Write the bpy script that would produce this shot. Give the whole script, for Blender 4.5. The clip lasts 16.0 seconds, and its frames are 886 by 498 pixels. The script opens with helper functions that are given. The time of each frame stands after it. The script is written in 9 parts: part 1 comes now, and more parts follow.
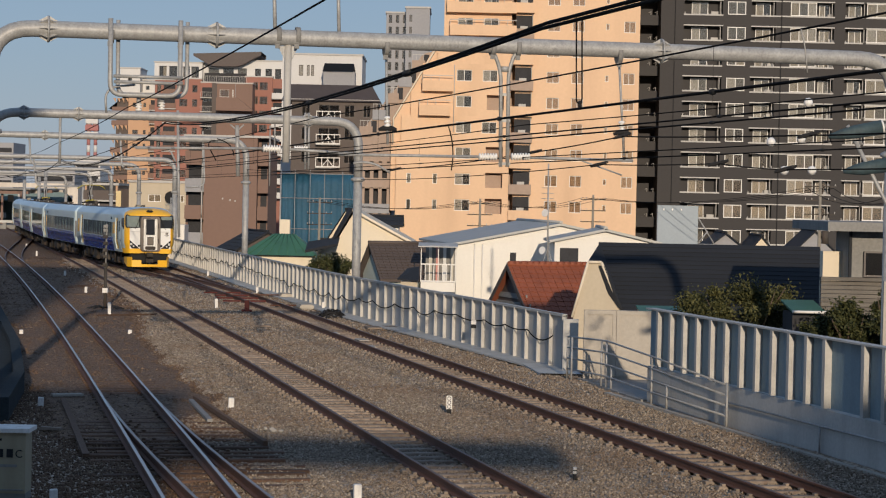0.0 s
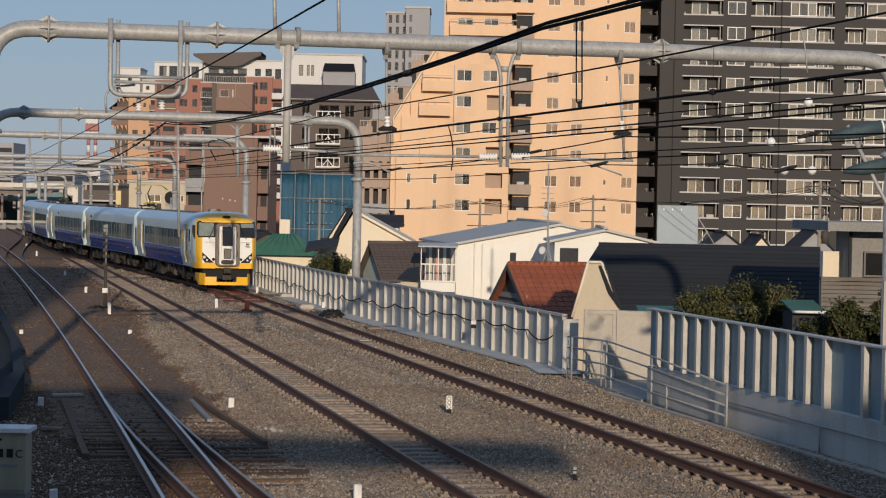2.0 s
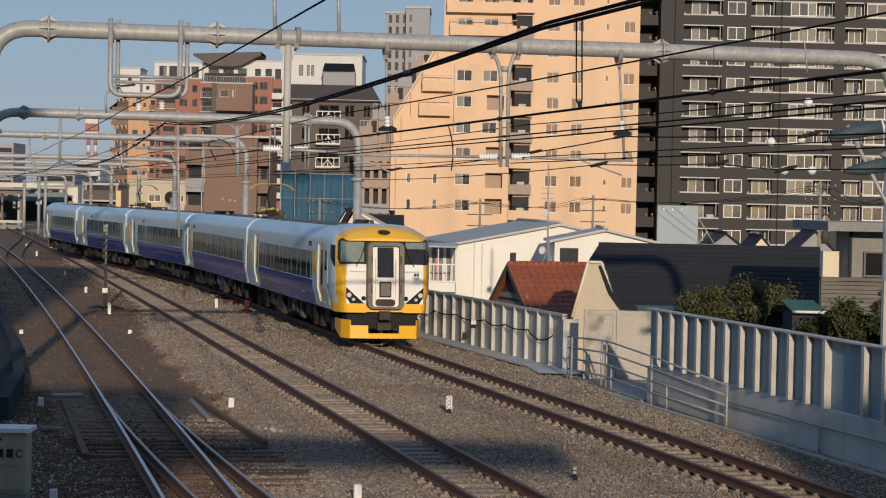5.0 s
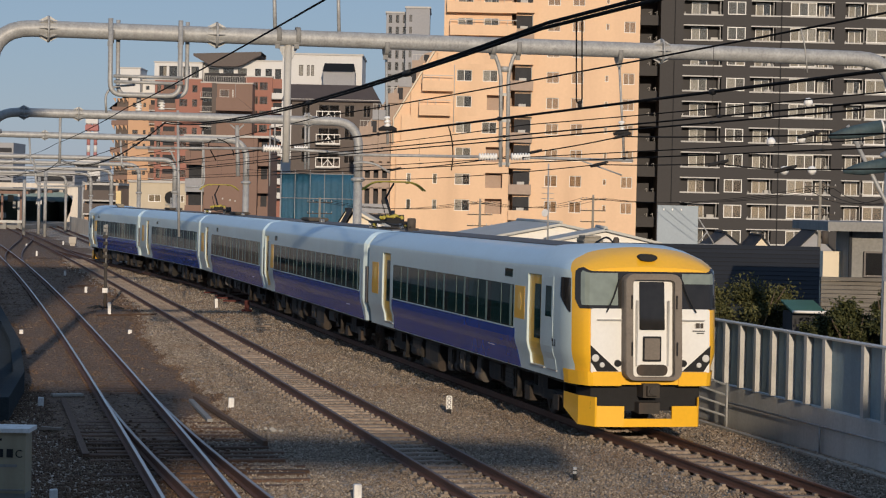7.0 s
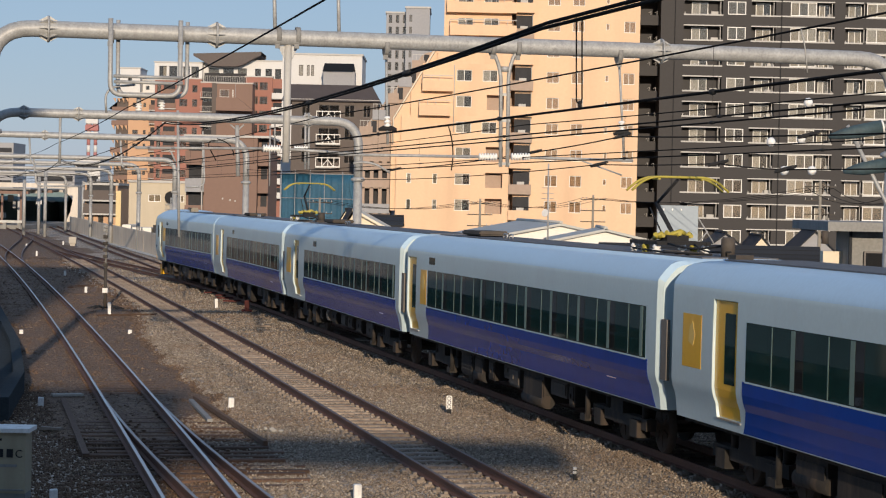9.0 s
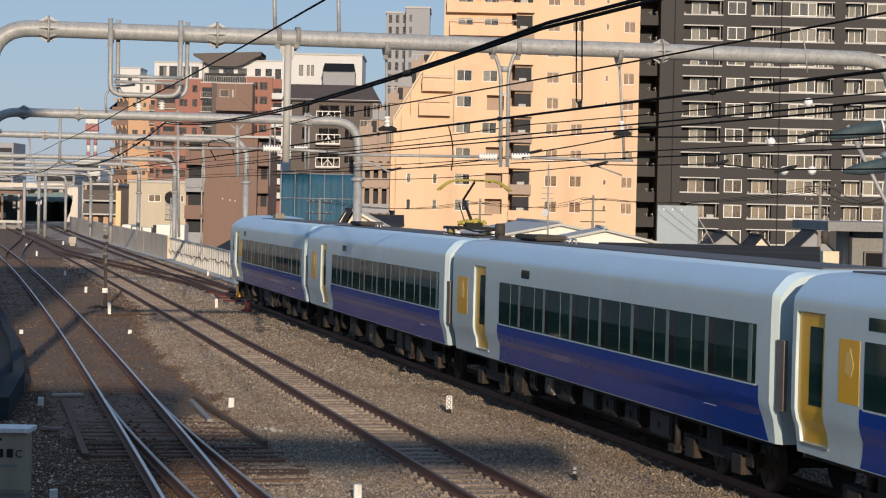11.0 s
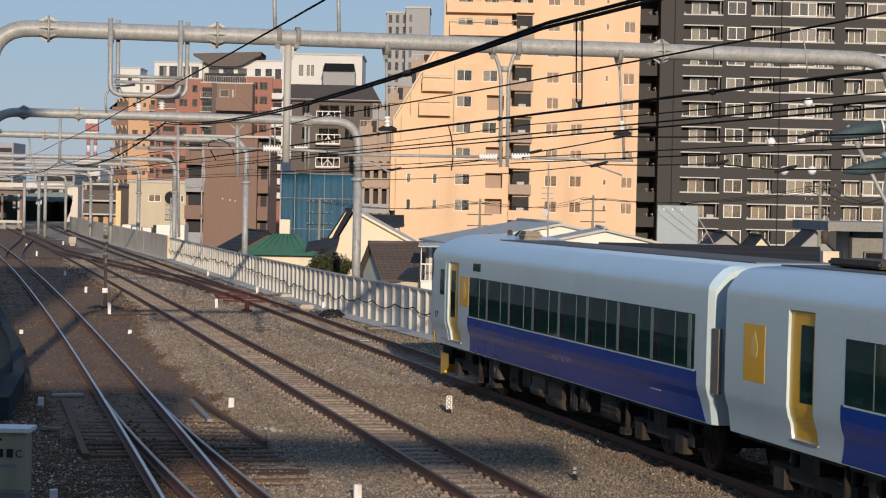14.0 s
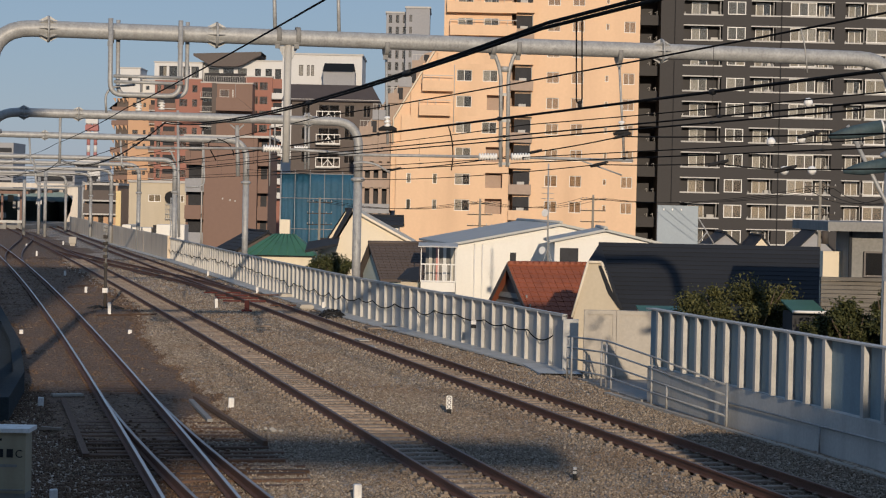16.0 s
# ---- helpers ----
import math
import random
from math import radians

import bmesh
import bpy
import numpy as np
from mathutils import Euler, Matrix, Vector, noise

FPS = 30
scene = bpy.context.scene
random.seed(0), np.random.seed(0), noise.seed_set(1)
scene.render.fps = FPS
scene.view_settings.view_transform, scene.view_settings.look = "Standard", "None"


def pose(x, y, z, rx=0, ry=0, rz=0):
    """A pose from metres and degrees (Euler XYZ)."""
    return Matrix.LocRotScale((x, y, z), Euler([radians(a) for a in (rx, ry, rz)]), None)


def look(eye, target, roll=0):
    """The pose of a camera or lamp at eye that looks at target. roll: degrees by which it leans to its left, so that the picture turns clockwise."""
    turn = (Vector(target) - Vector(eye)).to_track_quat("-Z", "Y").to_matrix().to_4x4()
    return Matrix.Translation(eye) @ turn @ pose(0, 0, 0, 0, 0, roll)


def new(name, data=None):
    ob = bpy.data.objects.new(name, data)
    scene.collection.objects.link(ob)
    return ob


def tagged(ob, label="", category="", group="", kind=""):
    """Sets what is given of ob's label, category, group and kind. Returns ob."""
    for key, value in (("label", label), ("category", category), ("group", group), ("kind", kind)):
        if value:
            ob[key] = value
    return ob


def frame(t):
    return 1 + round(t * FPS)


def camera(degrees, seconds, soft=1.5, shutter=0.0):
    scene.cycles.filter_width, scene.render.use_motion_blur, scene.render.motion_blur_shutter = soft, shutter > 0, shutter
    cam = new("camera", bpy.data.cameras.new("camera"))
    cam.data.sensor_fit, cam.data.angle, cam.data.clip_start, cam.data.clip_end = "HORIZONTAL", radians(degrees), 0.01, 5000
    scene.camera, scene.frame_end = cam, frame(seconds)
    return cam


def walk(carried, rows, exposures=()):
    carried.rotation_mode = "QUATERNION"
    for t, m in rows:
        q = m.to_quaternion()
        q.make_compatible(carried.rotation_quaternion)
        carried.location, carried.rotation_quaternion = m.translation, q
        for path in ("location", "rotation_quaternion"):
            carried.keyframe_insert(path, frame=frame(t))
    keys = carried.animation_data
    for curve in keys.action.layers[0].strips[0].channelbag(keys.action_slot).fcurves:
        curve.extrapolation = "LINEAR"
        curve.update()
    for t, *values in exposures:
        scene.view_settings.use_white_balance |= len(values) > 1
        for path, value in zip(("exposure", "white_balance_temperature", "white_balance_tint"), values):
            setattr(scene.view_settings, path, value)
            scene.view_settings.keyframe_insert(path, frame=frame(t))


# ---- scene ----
# camera: it stands still
cam = camera(22.54, 16.0, 1.15, 0.0)
EYE = (0.0, 0.0, 4.256)
AIM = (0.0, 100.0, 4.256 - 100.0 * math.tan(0.02199))
walk(cam, [(0.0, look(EYE, AIM, 1.227)), (16.0, look(EYE, AIM, 1.227))],
     [(0.0, -0.16), (4.0, -0.16), (6.3, -0.14), (7.5, -0.05), (8.5, 0.15), (9.0, 0.17), (12.5, 0.17), (14.0, 0.10), (15.0, 0.0), (16.0, -0.13)])

# light: low evening sun behind the camera, blue sky
SUN_AWAY = Vector((-0.10, 1.0, 0.0)).normalized()   # the way the light travels over the ground
SUN_UP = radians(12.0)
world = bpy.data.worlds.new("sky")
scene.world = world
world.use_nodes = True
wn = world.node_tree.nodes
sky = wn.new("ShaderNodeTexSky")
sky.sky_type = "NISHITA"
sky.sun_disc = False
sky.sun_elevation = SUN_UP
sky.sun_rotation = math.atan2(-SUN_AWAY.x, -SUN_AWAY.y)
sky.air_density = 1.0
sky.dust_density = 0.2
sky.ozone_density = 1.5
wn["Background"].inputs["Strength"].default_value = 0.132
tint = wn.new("ShaderNodeMix")             # evening haze evens out the clear sky
tint.data_type = "RGBA"
tint.inputs[0].default_value = 0.80
tint.inputs[7].default_value = (1.48, 2.28, 3.84, 1.0)
world.node_tree.links.new(sky.outputs[0], tint.inputs[6])
world.node_tree.links.new(tint.outputs[2], wn["Background"].inputs[0])
sun = new("sun", bpy.data.lights.new("sun", "SUN"))
sun.data.energy = 3.9
sun.data.angle = radians(0.6)
sun.data.color = (1.0, 0.83, 0.64)
sun.matrix_world = look((0, 0, 40), Vector((0, 0, 40)) + SUN_AWAY * math.cos(SUN_UP) - Vector((0, 0, math.sin(SUN_UP))))


# ---------------------------------------------------------------- materials
def mat(name, rgb, rough=0.6, metal=0.0, scale=3.0, vary=0.12, fine=40.0, bump=0.15, dirt=None, per_object=0.0, coat=0.0):
    """A painted or raw surface: two scales of tone, fine relief, optional streaky dirt."""
    m = bpy.data.materials.new(name)
    m.use_nodes = True
    nt = m.node_tree
    n, l = nt.nodes, nt.links
    b = n["Principled BSDF"]
    tc = n.new("ShaderNodeTexCoord")
    big = n.new("ShaderNodeTexNoise")
    big.inputs["Scale"].default_value = scale
    big.inputs["Detail"].default_value = 4
    small = n.new("ShaderNodeTexNoise")
    small.inputs["Scale"].default_value = fine
    small.inputs["Detail"].default_value = 3
    l.new(tc.outputs["Object"], big.inputs["Vector"])
    l.new(tc.outputs["Object"], small.inputs["Vector"])
    add = n.new("ShaderNodeMath")
    add.operation = "ADD"
    l.new(big.outputs[0], add.inputs[0])
    l.new(small.outputs[0], add.inputs[1])
    ramp = n.new("ShaderNodeMapRange")
    ramp.inputs["From Min"].default_value = 0.6
    ramp.inputs["From Max"].default_value = 1.4
    ramp.inputs["To Min"].default_value = 1.0 - vary
    ramp.inputs["To Max"].default_value = 1.0 + vary
    l.new(add.outputs[0], ramp.inputs["Value"])
    last = ramp.outputs[0]
    if per_object:
        oi = n.new("ShaderNodeObjectInfo")
        r2 = n.new("ShaderNodeMapRange")
        r2.inputs["To Min"].default_value = 1.0 - per_object
        r2.inputs["To Max"].default_value = 1.0 + per_object
        l.new(oi.outputs["Random"], r2.inputs["Value"])
        mu = n.new("ShaderNodeMath")
        mu.operation = "MULTIPLY"
        l.new(last, mu.inputs[0])
        l.new(r2.outputs[0], mu.inputs[1])
        last = mu.outputs[0]
    vm = n.new("ShaderNodeVectorMath")
    vm.operation = "SCALE"
    vm.inputs[0].default_value = rgb
    l.new(last, vm.inputs["Scale"])
    colour = vm.outputs[0]
    if dirt:
        st = n.new("ShaderNodeTexNoise")
        st.inputs["Scale"].default_value = 1.0
        st.inputs["Detail"].default_value = 5
        mp = n.new("ShaderNodeMapping")
        mp.inputs["Scale"].default_value = (scale * 2.2, scale * 2.2, scale * 0.25)
        l.new(tc.outputs["Object"], mp.inputs["Vector"])
        l.new(mp.outputs[0], st.inputs["Vector"])
        mr = n.new("ShaderNodeMapRange")
        mr.inputs["From Min"].default_value = 0.5
        mr.inputs["From Max"].default_value = 0.75
        mr.inputs["To Max"].default_value = dirt[3]
        l.new(st.outputs[0], mr.inputs["Value"])
        mx = n.new("ShaderNodeMix")
        mx.data_type = "RGBA"
        l.new(mr.outputs[0], mx.inputs[0])
        l.new(colour, mx.inputs[6])
        mx.inputs[7].default_value = (*dirt[:3], 1)
        colour = mx.outputs[2]
    l.new(colour, b.inputs["Base Color"])
    b.inputs["Roughness"].default_value = rough
    b.inputs["Metallic"].default_value = metal
    b.inputs["Coat Weight"].default_value = coat
    if bump:
        bp = n.new("ShaderNodeBump")
        bp.inputs["Strength"].default_value = bump
        bp.inputs["Distance"].default_value = 0.02
        l.new(small.outputs[0], bp.inputs["Height"])
        l.new(bp.outputs[0], b.inputs["Normal"])
    return m


def ballast_mat(name, a, b_, c, stone=0.055, stain=0.25):
    """Broken stone: one tone for each stone, darker joints, rust-brown stretches."""
    m = bpy.data.materials.new(name)
    m.use_nodes = True
    n, l = m.node_tree.nodes, m.node_tree.links
    p = n["Principled BSDF"]
    tc = n.new("ShaderNodeTexCoord")
    vo = n.new("ShaderNodeTexVoronoi")
    vo.inputs["Scale"].default_value = 1.0 / stone
    l.new(tc.outputs["Object"], vo.inputs["Vector"])
    ramp = n.new("ShaderNodeValToRGB")
    e = ramp.color_ramp.elements
    e[0].position, e[0].color = 0.1, (*a, 1)
    e[1].position, e[1].color = 0.9, (*c, 1)
    mid = e.new(0.55)
    mid.color = (*b_, 1)
    sep = n.new("ShaderNodeSeparateColor")
    l.new(vo.outputs["Color"], sep.inputs[0])
    l.new(sep.outputs[0], ramp.inputs[0])
    no = n.new("ShaderNodeTexNoise")
    no.inputs["Scale"].default_value = 0.35
    no.inputs["Detail"].default_value = 6
    l.new(tc.outputs["Object"], no.inputs["Vector"])
    mr = n.new("ShaderNodeMapRange")
    mr.inputs["From Min"].default_value = 0.4
    mr.inputs["From Max"].default_value = 0.7
    mr.inputs["To Max"].default_value = stain
    l.new(no.outputs[0], mr.inputs["Value"])
    mx = n.new("ShaderNodeMix")
    mx.data_type = "RGBA"
    l.new(mr.outputs[0], mx.inputs[0])
    l.new(ramp.outputs[0], mx.inputs[6])
    mx.inputs[7].default_value = (0.16, 0.085, 0.045, 1)
    l.new(mx.outputs[2], p.inputs["Base Color"])
    p.inputs["Roughness"].default_value = 0.9
    bp = n.new("ShaderNodeBump")
    bp.inputs["Strength"].default_value = 0.9
    bp.inputs["Distance"].default_value = stone * 0.6
    bp.invert = True
    l.new(vo.outputs["Distance"], bp.inputs["Height"])
    l.new(bp.outputs[0], p.inputs["Normal"])
    return m


def glass_mat(name, tint, haze=0.12, rough=0.03):
    """A window pane: see-through, with a reflection that grows at grazing angles."""
    m = bpy.data.materials.new(name)
    m.use_nodes = True
    n, l = m.node_tree.nodes, m.node_tree.links
    out = n["Material Output"]
    n.remove(n["Principled BSDF"])
    tr = n.new("ShaderNodeBsdfTransparent")
    tr.inputs[0].default_value = (*tint, 1)
    gl = n.new("ShaderNodeBsdfGlossy")
    gl.inputs["Roughness"].default_value = rough
    fr = n.new("ShaderNodeFresnel")
    fr.inputs[0].default_value = 1.5
    ad = n.new("ShaderNodeMath")
    ad.operation = "ADD"
    ad.use_clamp = True
    ad.inputs[1].default_value = haze
    l.new(fr.outputs[0], ad.inputs[0])
    mx = n.new("ShaderNodeMixShader")
    l.new(ad.outputs[0], mx.inputs[0])
    l.new(tr.outputs[0], mx.inputs[1])
    l.new(gl.outputs[0], mx.inputs[2])
    l.new(mx.outputs[0], out.inputs[0])
    return m


def glow_mat(name, rgb, power):
    m = bpy.data.materials.new(name)
    m.use_nodes = True
    b = m.node_tree.nodes["Principled BSDF"]
    b.inputs["Base Color"].default_value = (*rgb, 1)
    b.inputs["Emission Color"].default_value = (*rgb, 1)
    b.inputs["Emission Strength"].default_value = power
    b.inputs["Roughness"].default_value = 0.2
    return m


M_BALLAST = ballast_mat("ballast_stone", (0.185, 0.138, 0.098), (0.36, 0.285, 0.21), (0.56, 0.465, 0.37))
M_BALLAST_RUST = ballast_mat("rusty_ballast", (0.074, 0.042, 0.024), (0.155, 0.09, 0.052), (0.25, 0.165, 0.10), 0.055, 0.5)
M_EARTH = mat("street_asphalt", (0.06, 0.06, 0.058), 0.9, 0, 0.2, 0.25, 6, 0.2)
M_RAIL = mat("rusty_rail_steel", (0.12, 0.05, 0.027), 0.75, 0.0, 1.5, 0.3, 30, 0.25)
M_RAILTOP = mat("worn_rail_head", (0.11, 0.062, 0.042), 0.5, 0.3, 0.8, 0.2, 20, 0.05)
M_RAILWORN = mat("half_worn_rail_head", (0.30, 0.26, 0.23), 0.4, 0.7, 0.8, 0.2, 20, 0.03)
M_RAILSHINE = mat("polished_rail_head", (0.50, 0.485, 0.47), 0.32, 1.0, 0.8, 0.1, 20, 0.02)
M_SLEEPER = mat("concrete_sleeper", (0.245, 0.195, 0.15), 0.9, 0, 2.0, 0.2, 25, 0.3, (0.14, 0.08, 0.05, 0.6), 0.22)
M_TIMBER = mat("weathered_timber_sleeper", (0.098, 0.055, 0.033), 0.95, 0, 3.0, 0.3, 30, 0.4, (0.05, 0.03, 0.02, 0.5), 0.3)
M_CONC = mat("pale_concrete", (0.42, 0.38, 0.32), 0.9, 0, 0.6, 0.12, 14, 0.2, (0.22, 0.20, 0.17, 0.35))
M_CONC_DARK = mat("stained_concrete", (0.24, 0.235, 0.22), 0.9, 0, 0.6, 0.2, 14, 0.25, (0.12, 0.11, 0.10, 0.5))
M_CONC_PALE = mat("cream_concrete", (0.62, 0.56, 0.48), 0.9, 0, 0.5, 0.12, 14, 0.2, (0.36, 0.31, 0.26, 0.4))
M_CONC_TAN = mat("tan_stained_concrete", (0.66, 0.54, 0.40), 0.9, 0, 0.5, 0.14, 14, 0.2, (0.40, 0.31, 0.23, 0.5))
# shaded tone of the bridge's teal, for deck, pier and back wall
M_TEAL = mat("shaded_teal_girder", (0.10, 0.15, 0.15), 0.8, 0, 0.6, 0.2, 8, 0.1)
M_CONC_MID = mat("weathered_grey_concrete", (0.50, 0.49, 0.455), 0.9, 0, 0.6, 0.14, 14, 0.2, (0.26, 0.25, 0.23, 0.45))
M_PANEL = mat("galvanised_barrier_panel", (0.47, 0.455, 0.42), 0.6, 0.0, 0.9, 0.1, 18, 0.08, (0.26, 0.245, 0.22, 0.35), 0.05)
M_GALV = mat("galvanised_steel_pipe", (0.335, 0.335, 0.325), 0.5, 0.1, 5.0, 0.30, 22, 0.05, (0.24, 0.23, 0.22, 0.5))
M_WIRE = mat("black_cable", (0.010, 0.010, 0.010), 0.95, 0, 4, 0.1, 30, 0.0)
# near-black steel: the left parapet's shade is put into this colour
M_SHADED_STEEL = mat("shaded_dark_steel", (0.034, 0.042, 0.046), 1.0, 0, 4, 0.3, 20, 0.2)
for m in (M_WIRE, M_SHADED_STEEL):
    m.node_tree.nodes["Principled BSDF"].inputs["Specular IOR Level"].default_value = 0.1
M_RECESS = mat("teal_grey_barrier_panel", (0.21, 0.30, 0.34), 0.65, 0.0, 0.9, 0.12, 18, 0.08, (0.08, 0.11, 0.12, 0.4), 0.06)
M_COPPER = mat("weathered_wire", (0.035, 0.03, 0.028), 0.6, 0.3, 4, 0.1, 30, 0.0)
M_PORCELAIN = mat("white_porcelain", (0.78, 0.77, 0.74), 0.2, 0, 4, 0.05, 30, 0.0)
M_WHITEPOST = mat("white_painted_post", (0.72, 0.70, 0.66), 0.7, 0, 6, 0.12, 40, 0.1, (0.3, 0.25, 0.2, 0.3))
M_BLACK = mat("black_steel", (0.016, 0.016, 0.017), 0.95, 0, 4, 0.2, 30, 0.1)


# ---------------------------------------------------------------- mesh helpers
def bx(bm, x0, x1, y0, y1, z0, z1, m=None):
    """Adds a box to bm."""
    vs = [bm.verts.new((x, y, z)) for z in (z0, z1) for y in (y0, y1) for x in (x0, x1)]
    if m is not None:
        for v in vs:
            v.co = m @ v.co
    fs = [bm.faces.new([vs[i] for i in f]) for f in ((0, 2, 3, 1), (4, 5, 7, 6), (0, 1, 5, 4), (1, 3, 7, 5), (3, 2, 6, 7), (2, 0, 4, 6))]
    return fs


def tube(bm, pts, r, seg=10, caps=True):
    """Adds a round pipe of radius r (or one radius for each point) along pts to bm."""
    pts = [Vector(p) for p in pts]
    rr = r if isinstance(r, (list, tuple)) else [r] * len(pts)
    rings, up = [], None
    for i, p in enumerate(pts):
        d = (pts[min(i + 1, len(pts) - 1)] - pts[max(i - 1, 0)]).normalized()
        if up is None:
            up = d.orthogonal().normalized()
        up = (up - d * up.dot(d)).normalized()
        side = d.cross(up)
        rings.append([bm.verts.new(p + (up * math.cos(a) + side * math.sin(a)) * rr[i]) for a in (2 * math.pi * k / seg for k in range(seg))])
    for a, b in zip(rings, rings[1:]):
        for k in range(seg):
            f = bm.faces.new((a[k], a[(k + 1) % seg], b[(k + 1) % seg], b[k]))
            f.smooth = True
    if caps:
        bm.faces.new(rings[0][::-1])
        bm.faces.new(rings[-1])


def bend(a, corner, b, r, n=7):
    """Points of a path a - corner - b whose corner is rounded with radius r."""
    a, c, b = Vector(a), Vector(corner), Vector(b)
    p, q = c + (a - c).normalized() * r, c + (b - c).normalized() * r
    return [a] + [p * (1 - t) ** 2 + c * 2 * t * (1 - t) + q * t * t for t in (k / n for k in range(n + 1))] + [b]


def link(name, bm, material, angle=0):
    me = bpy.data.meshes.new(name)
    bmesh.ops.recalc_face_normals(bm, faces=bm.faces)
    if angle:
        for f in bm.faces:
            f.smooth = True
    bm.to_mesh(me)
    bm.free()
    if angle:
        me.set_sharp_from_angle(angle=radians(angle))
    for x in material if isinstance(material, (list, tuple)) else [material]:
        me.materials.append(x)
    return new(name, me)


def part(name, bm, material, parent, label="", angle=0):
    ob = link(name, bm, material, angle)
    ob.parent = parent
    return tagged(ob, label)


def share(name, ob, parent, m):
    """One more object on ob's mesh."""
    o = new(name, ob.data)
    o.parent = parent
    o.matrix_basis = m
    return o


def thing(name, m, label, category, group="", kind=""):
    o = new(name)
    o.matrix_basis = m
    return tagged(o, label, category, group, kind)


def thing_mesh(name, bm, material, label, category, group="", kind="", m=None):
    o = link(name, bm, material)
    if m is not None:
        o.matrix_basis = m
    return tagged(o, label, category, group, kind)


# ---------------------------------------------------------------- plan of the line
def right_x(y):
    return 3.36e-5 * y * y - 0.23299 * y + 13.275 + 0.15 * min(max((y - 60) / 25, 0), 1)


def mid_x(y):
    return -4.754e-5 * y * y - 0.21272 * y + 7.911


def left_x(y):
    return -1.0438e-4 * y * y - 0.20154 * y + 3.068


def barrier_x(y):
    return float(np.interp(y, (58.8, 67.0, 74.3, 83.9, 96.3, 108.9, 125.7, 150.6, 187.0, 260.0), (3.31, 1.19, -0.77, -3.35, -6.25, -9.15, -12.75, -18.3, -26.9, -43.5)))


def ease(a):
    a = min(max(a, 0.0), 1.0)
    return a * a * (3 - 2 * a)


def train_x(y):
    """The way of the train: over the crossover from the middle track to the track beside the barrier."""
    return right_x(y) + (mid_x(y) - right_x(y)) * ease((y - 94) / 78)


def course(fx, y0, y1, step=0.5):
    """Points along a track with the distance run: rows of s, x, y."""
    rows, s, px, py = [], 0.0, fx(y0), y0
    for k in range(int((y1 - y0) / step) + 1):
        y = y0 + k * step
        x = fx(y)
        s += math.hypot(x - px, y - py)
        rows.append((s, x, y))
        px, py = x, y
    return np.array(rows)


BED = -0.195
STREET = -4.0


# ---------------------------------------------------------------- ground and track bed
def ground():
    bm = bmesh.new()
    v = [bm.verts.new(p) for p in ((-3000, -1500, STREET), (3000, -1500, STREET), (3000, 4500, STREET), (-3000, 4500, STREET))]
    bm.faces.new(v)
    thing_mesh("ground", bm, M_EARTH, "dark grey street level below the railway", "ground", "", "structure")


def track_bed():
    """The ballasted top of the embankment, gently uneven, with sloped sides down to the street."""
    bm = bmesh.new()
    rows = []
    ys = [-60 + 4 * k for k in range(20)] + [20 + 0.5 * k for k in range(260)] + [150 + 5 * k for k in range(60)]
    offs = [-26, -22] + [-18 + 0.45 * k for k in range(66)]
    for y in ys:
        c = mid_x(y)
        edge = (barrier_x(y) + 0.1 if y > 58.8 else (6.2 if y > 50.2 else 16.17 - 0.2286 * y)) - c
        line = []
        for o in offs:
            oo = min(o, edge)
            x = c + oo
            dip = 0.035 * (noise.noise((x * 0.5, y * 0.35, 0.0)) + 0.6 * noise.noise((x * 1.7, y * 1.5, 3.0)))
            line.append(bm.verts.new((x + 0.0, y, BED + dip - 0.02)))
        line.insert(0, bm.verts.new((c - 34, y, STREET)))
        line.append(bm.verts.new((c + edge + 0.1, y, STREET)))
        rows.append(line)
    for a, b in zip(rows, rows[1:]):
        for k in range(len(a) - 1):
            f = bm.faces.new((a[k], a[k + 1], b[k + 1], b[k]))
            f.smooth = 1 < k < len(a) - 2
    bmesh.ops.remove_doubles(bm, verts=bm.verts, dist=0.0004)
    thing_mesh("track_bed", bm, M_BALLAST, "brownish grey crushed stone ballast across the railway", "ballast", "", "structure")


def dark_edge(y):
    """How far the dark rust-stained ballast reaches to the right of the bright track."""
    near = 1.9 if y > 44 else 0.4
    return near + 1.5 * ease((y - 62) / 30) + 5.5 * ease((y - 135) / 40) + 0.5 * noise.noise((0, y * 0.4, 2))


def rail_profile():
    """Half outline of a rail: foot, web, head, its top at z = 0."""
    return [(-0.064, -0.153), (0.064, -0.153), (0.064, -0.142), (0.012, -0.125), (0.009, -0.045), (0.033, -0.035), (0.033, -0.004), (0.026, 0.0),
            (-0.026, 0.0), (-0.033, -0.004), (-0.033, -0.035), (-0.009, -0.045), (-0.012, -0.125), (-0.064, -0.142)]


def rail(parent, fx, side, y0, y1, top, step=1.5, name="rail"):
    prof = rail_profile()
    bm = bmesh.new()
    rings = []
    n = int((y1 - y0) / step)
    for k in range(n + 1):
        y = y0 + (y1 - y0) * k / n
        x = fx(y)
        d = Vector((fx(y + 0.2) - fx(y - 0.2), 0.4, 0)).normalized()
        s = Vector((d.y, -d.x, 0))
        o = Vector((x, y, 0)) + s * side
        rings.append([bm.verts.new(o + s * a + Vector((0, 0, b))) for a, b in prof])
    for a, b in zip(rings, rings[1:]):
        for k in range(len(prof)):
            f = bm.faces.new((a[k], a[(k + 1) % len(prof)], b[(k + 1) % len(prof)], b[k]))
            f.material_index = 1 if k == 7 else 0
    bm.faces.new(rings[0])
    bm.faces.new(rings[-1])
    return part(name, bm, [M_RAIL, top], parent)


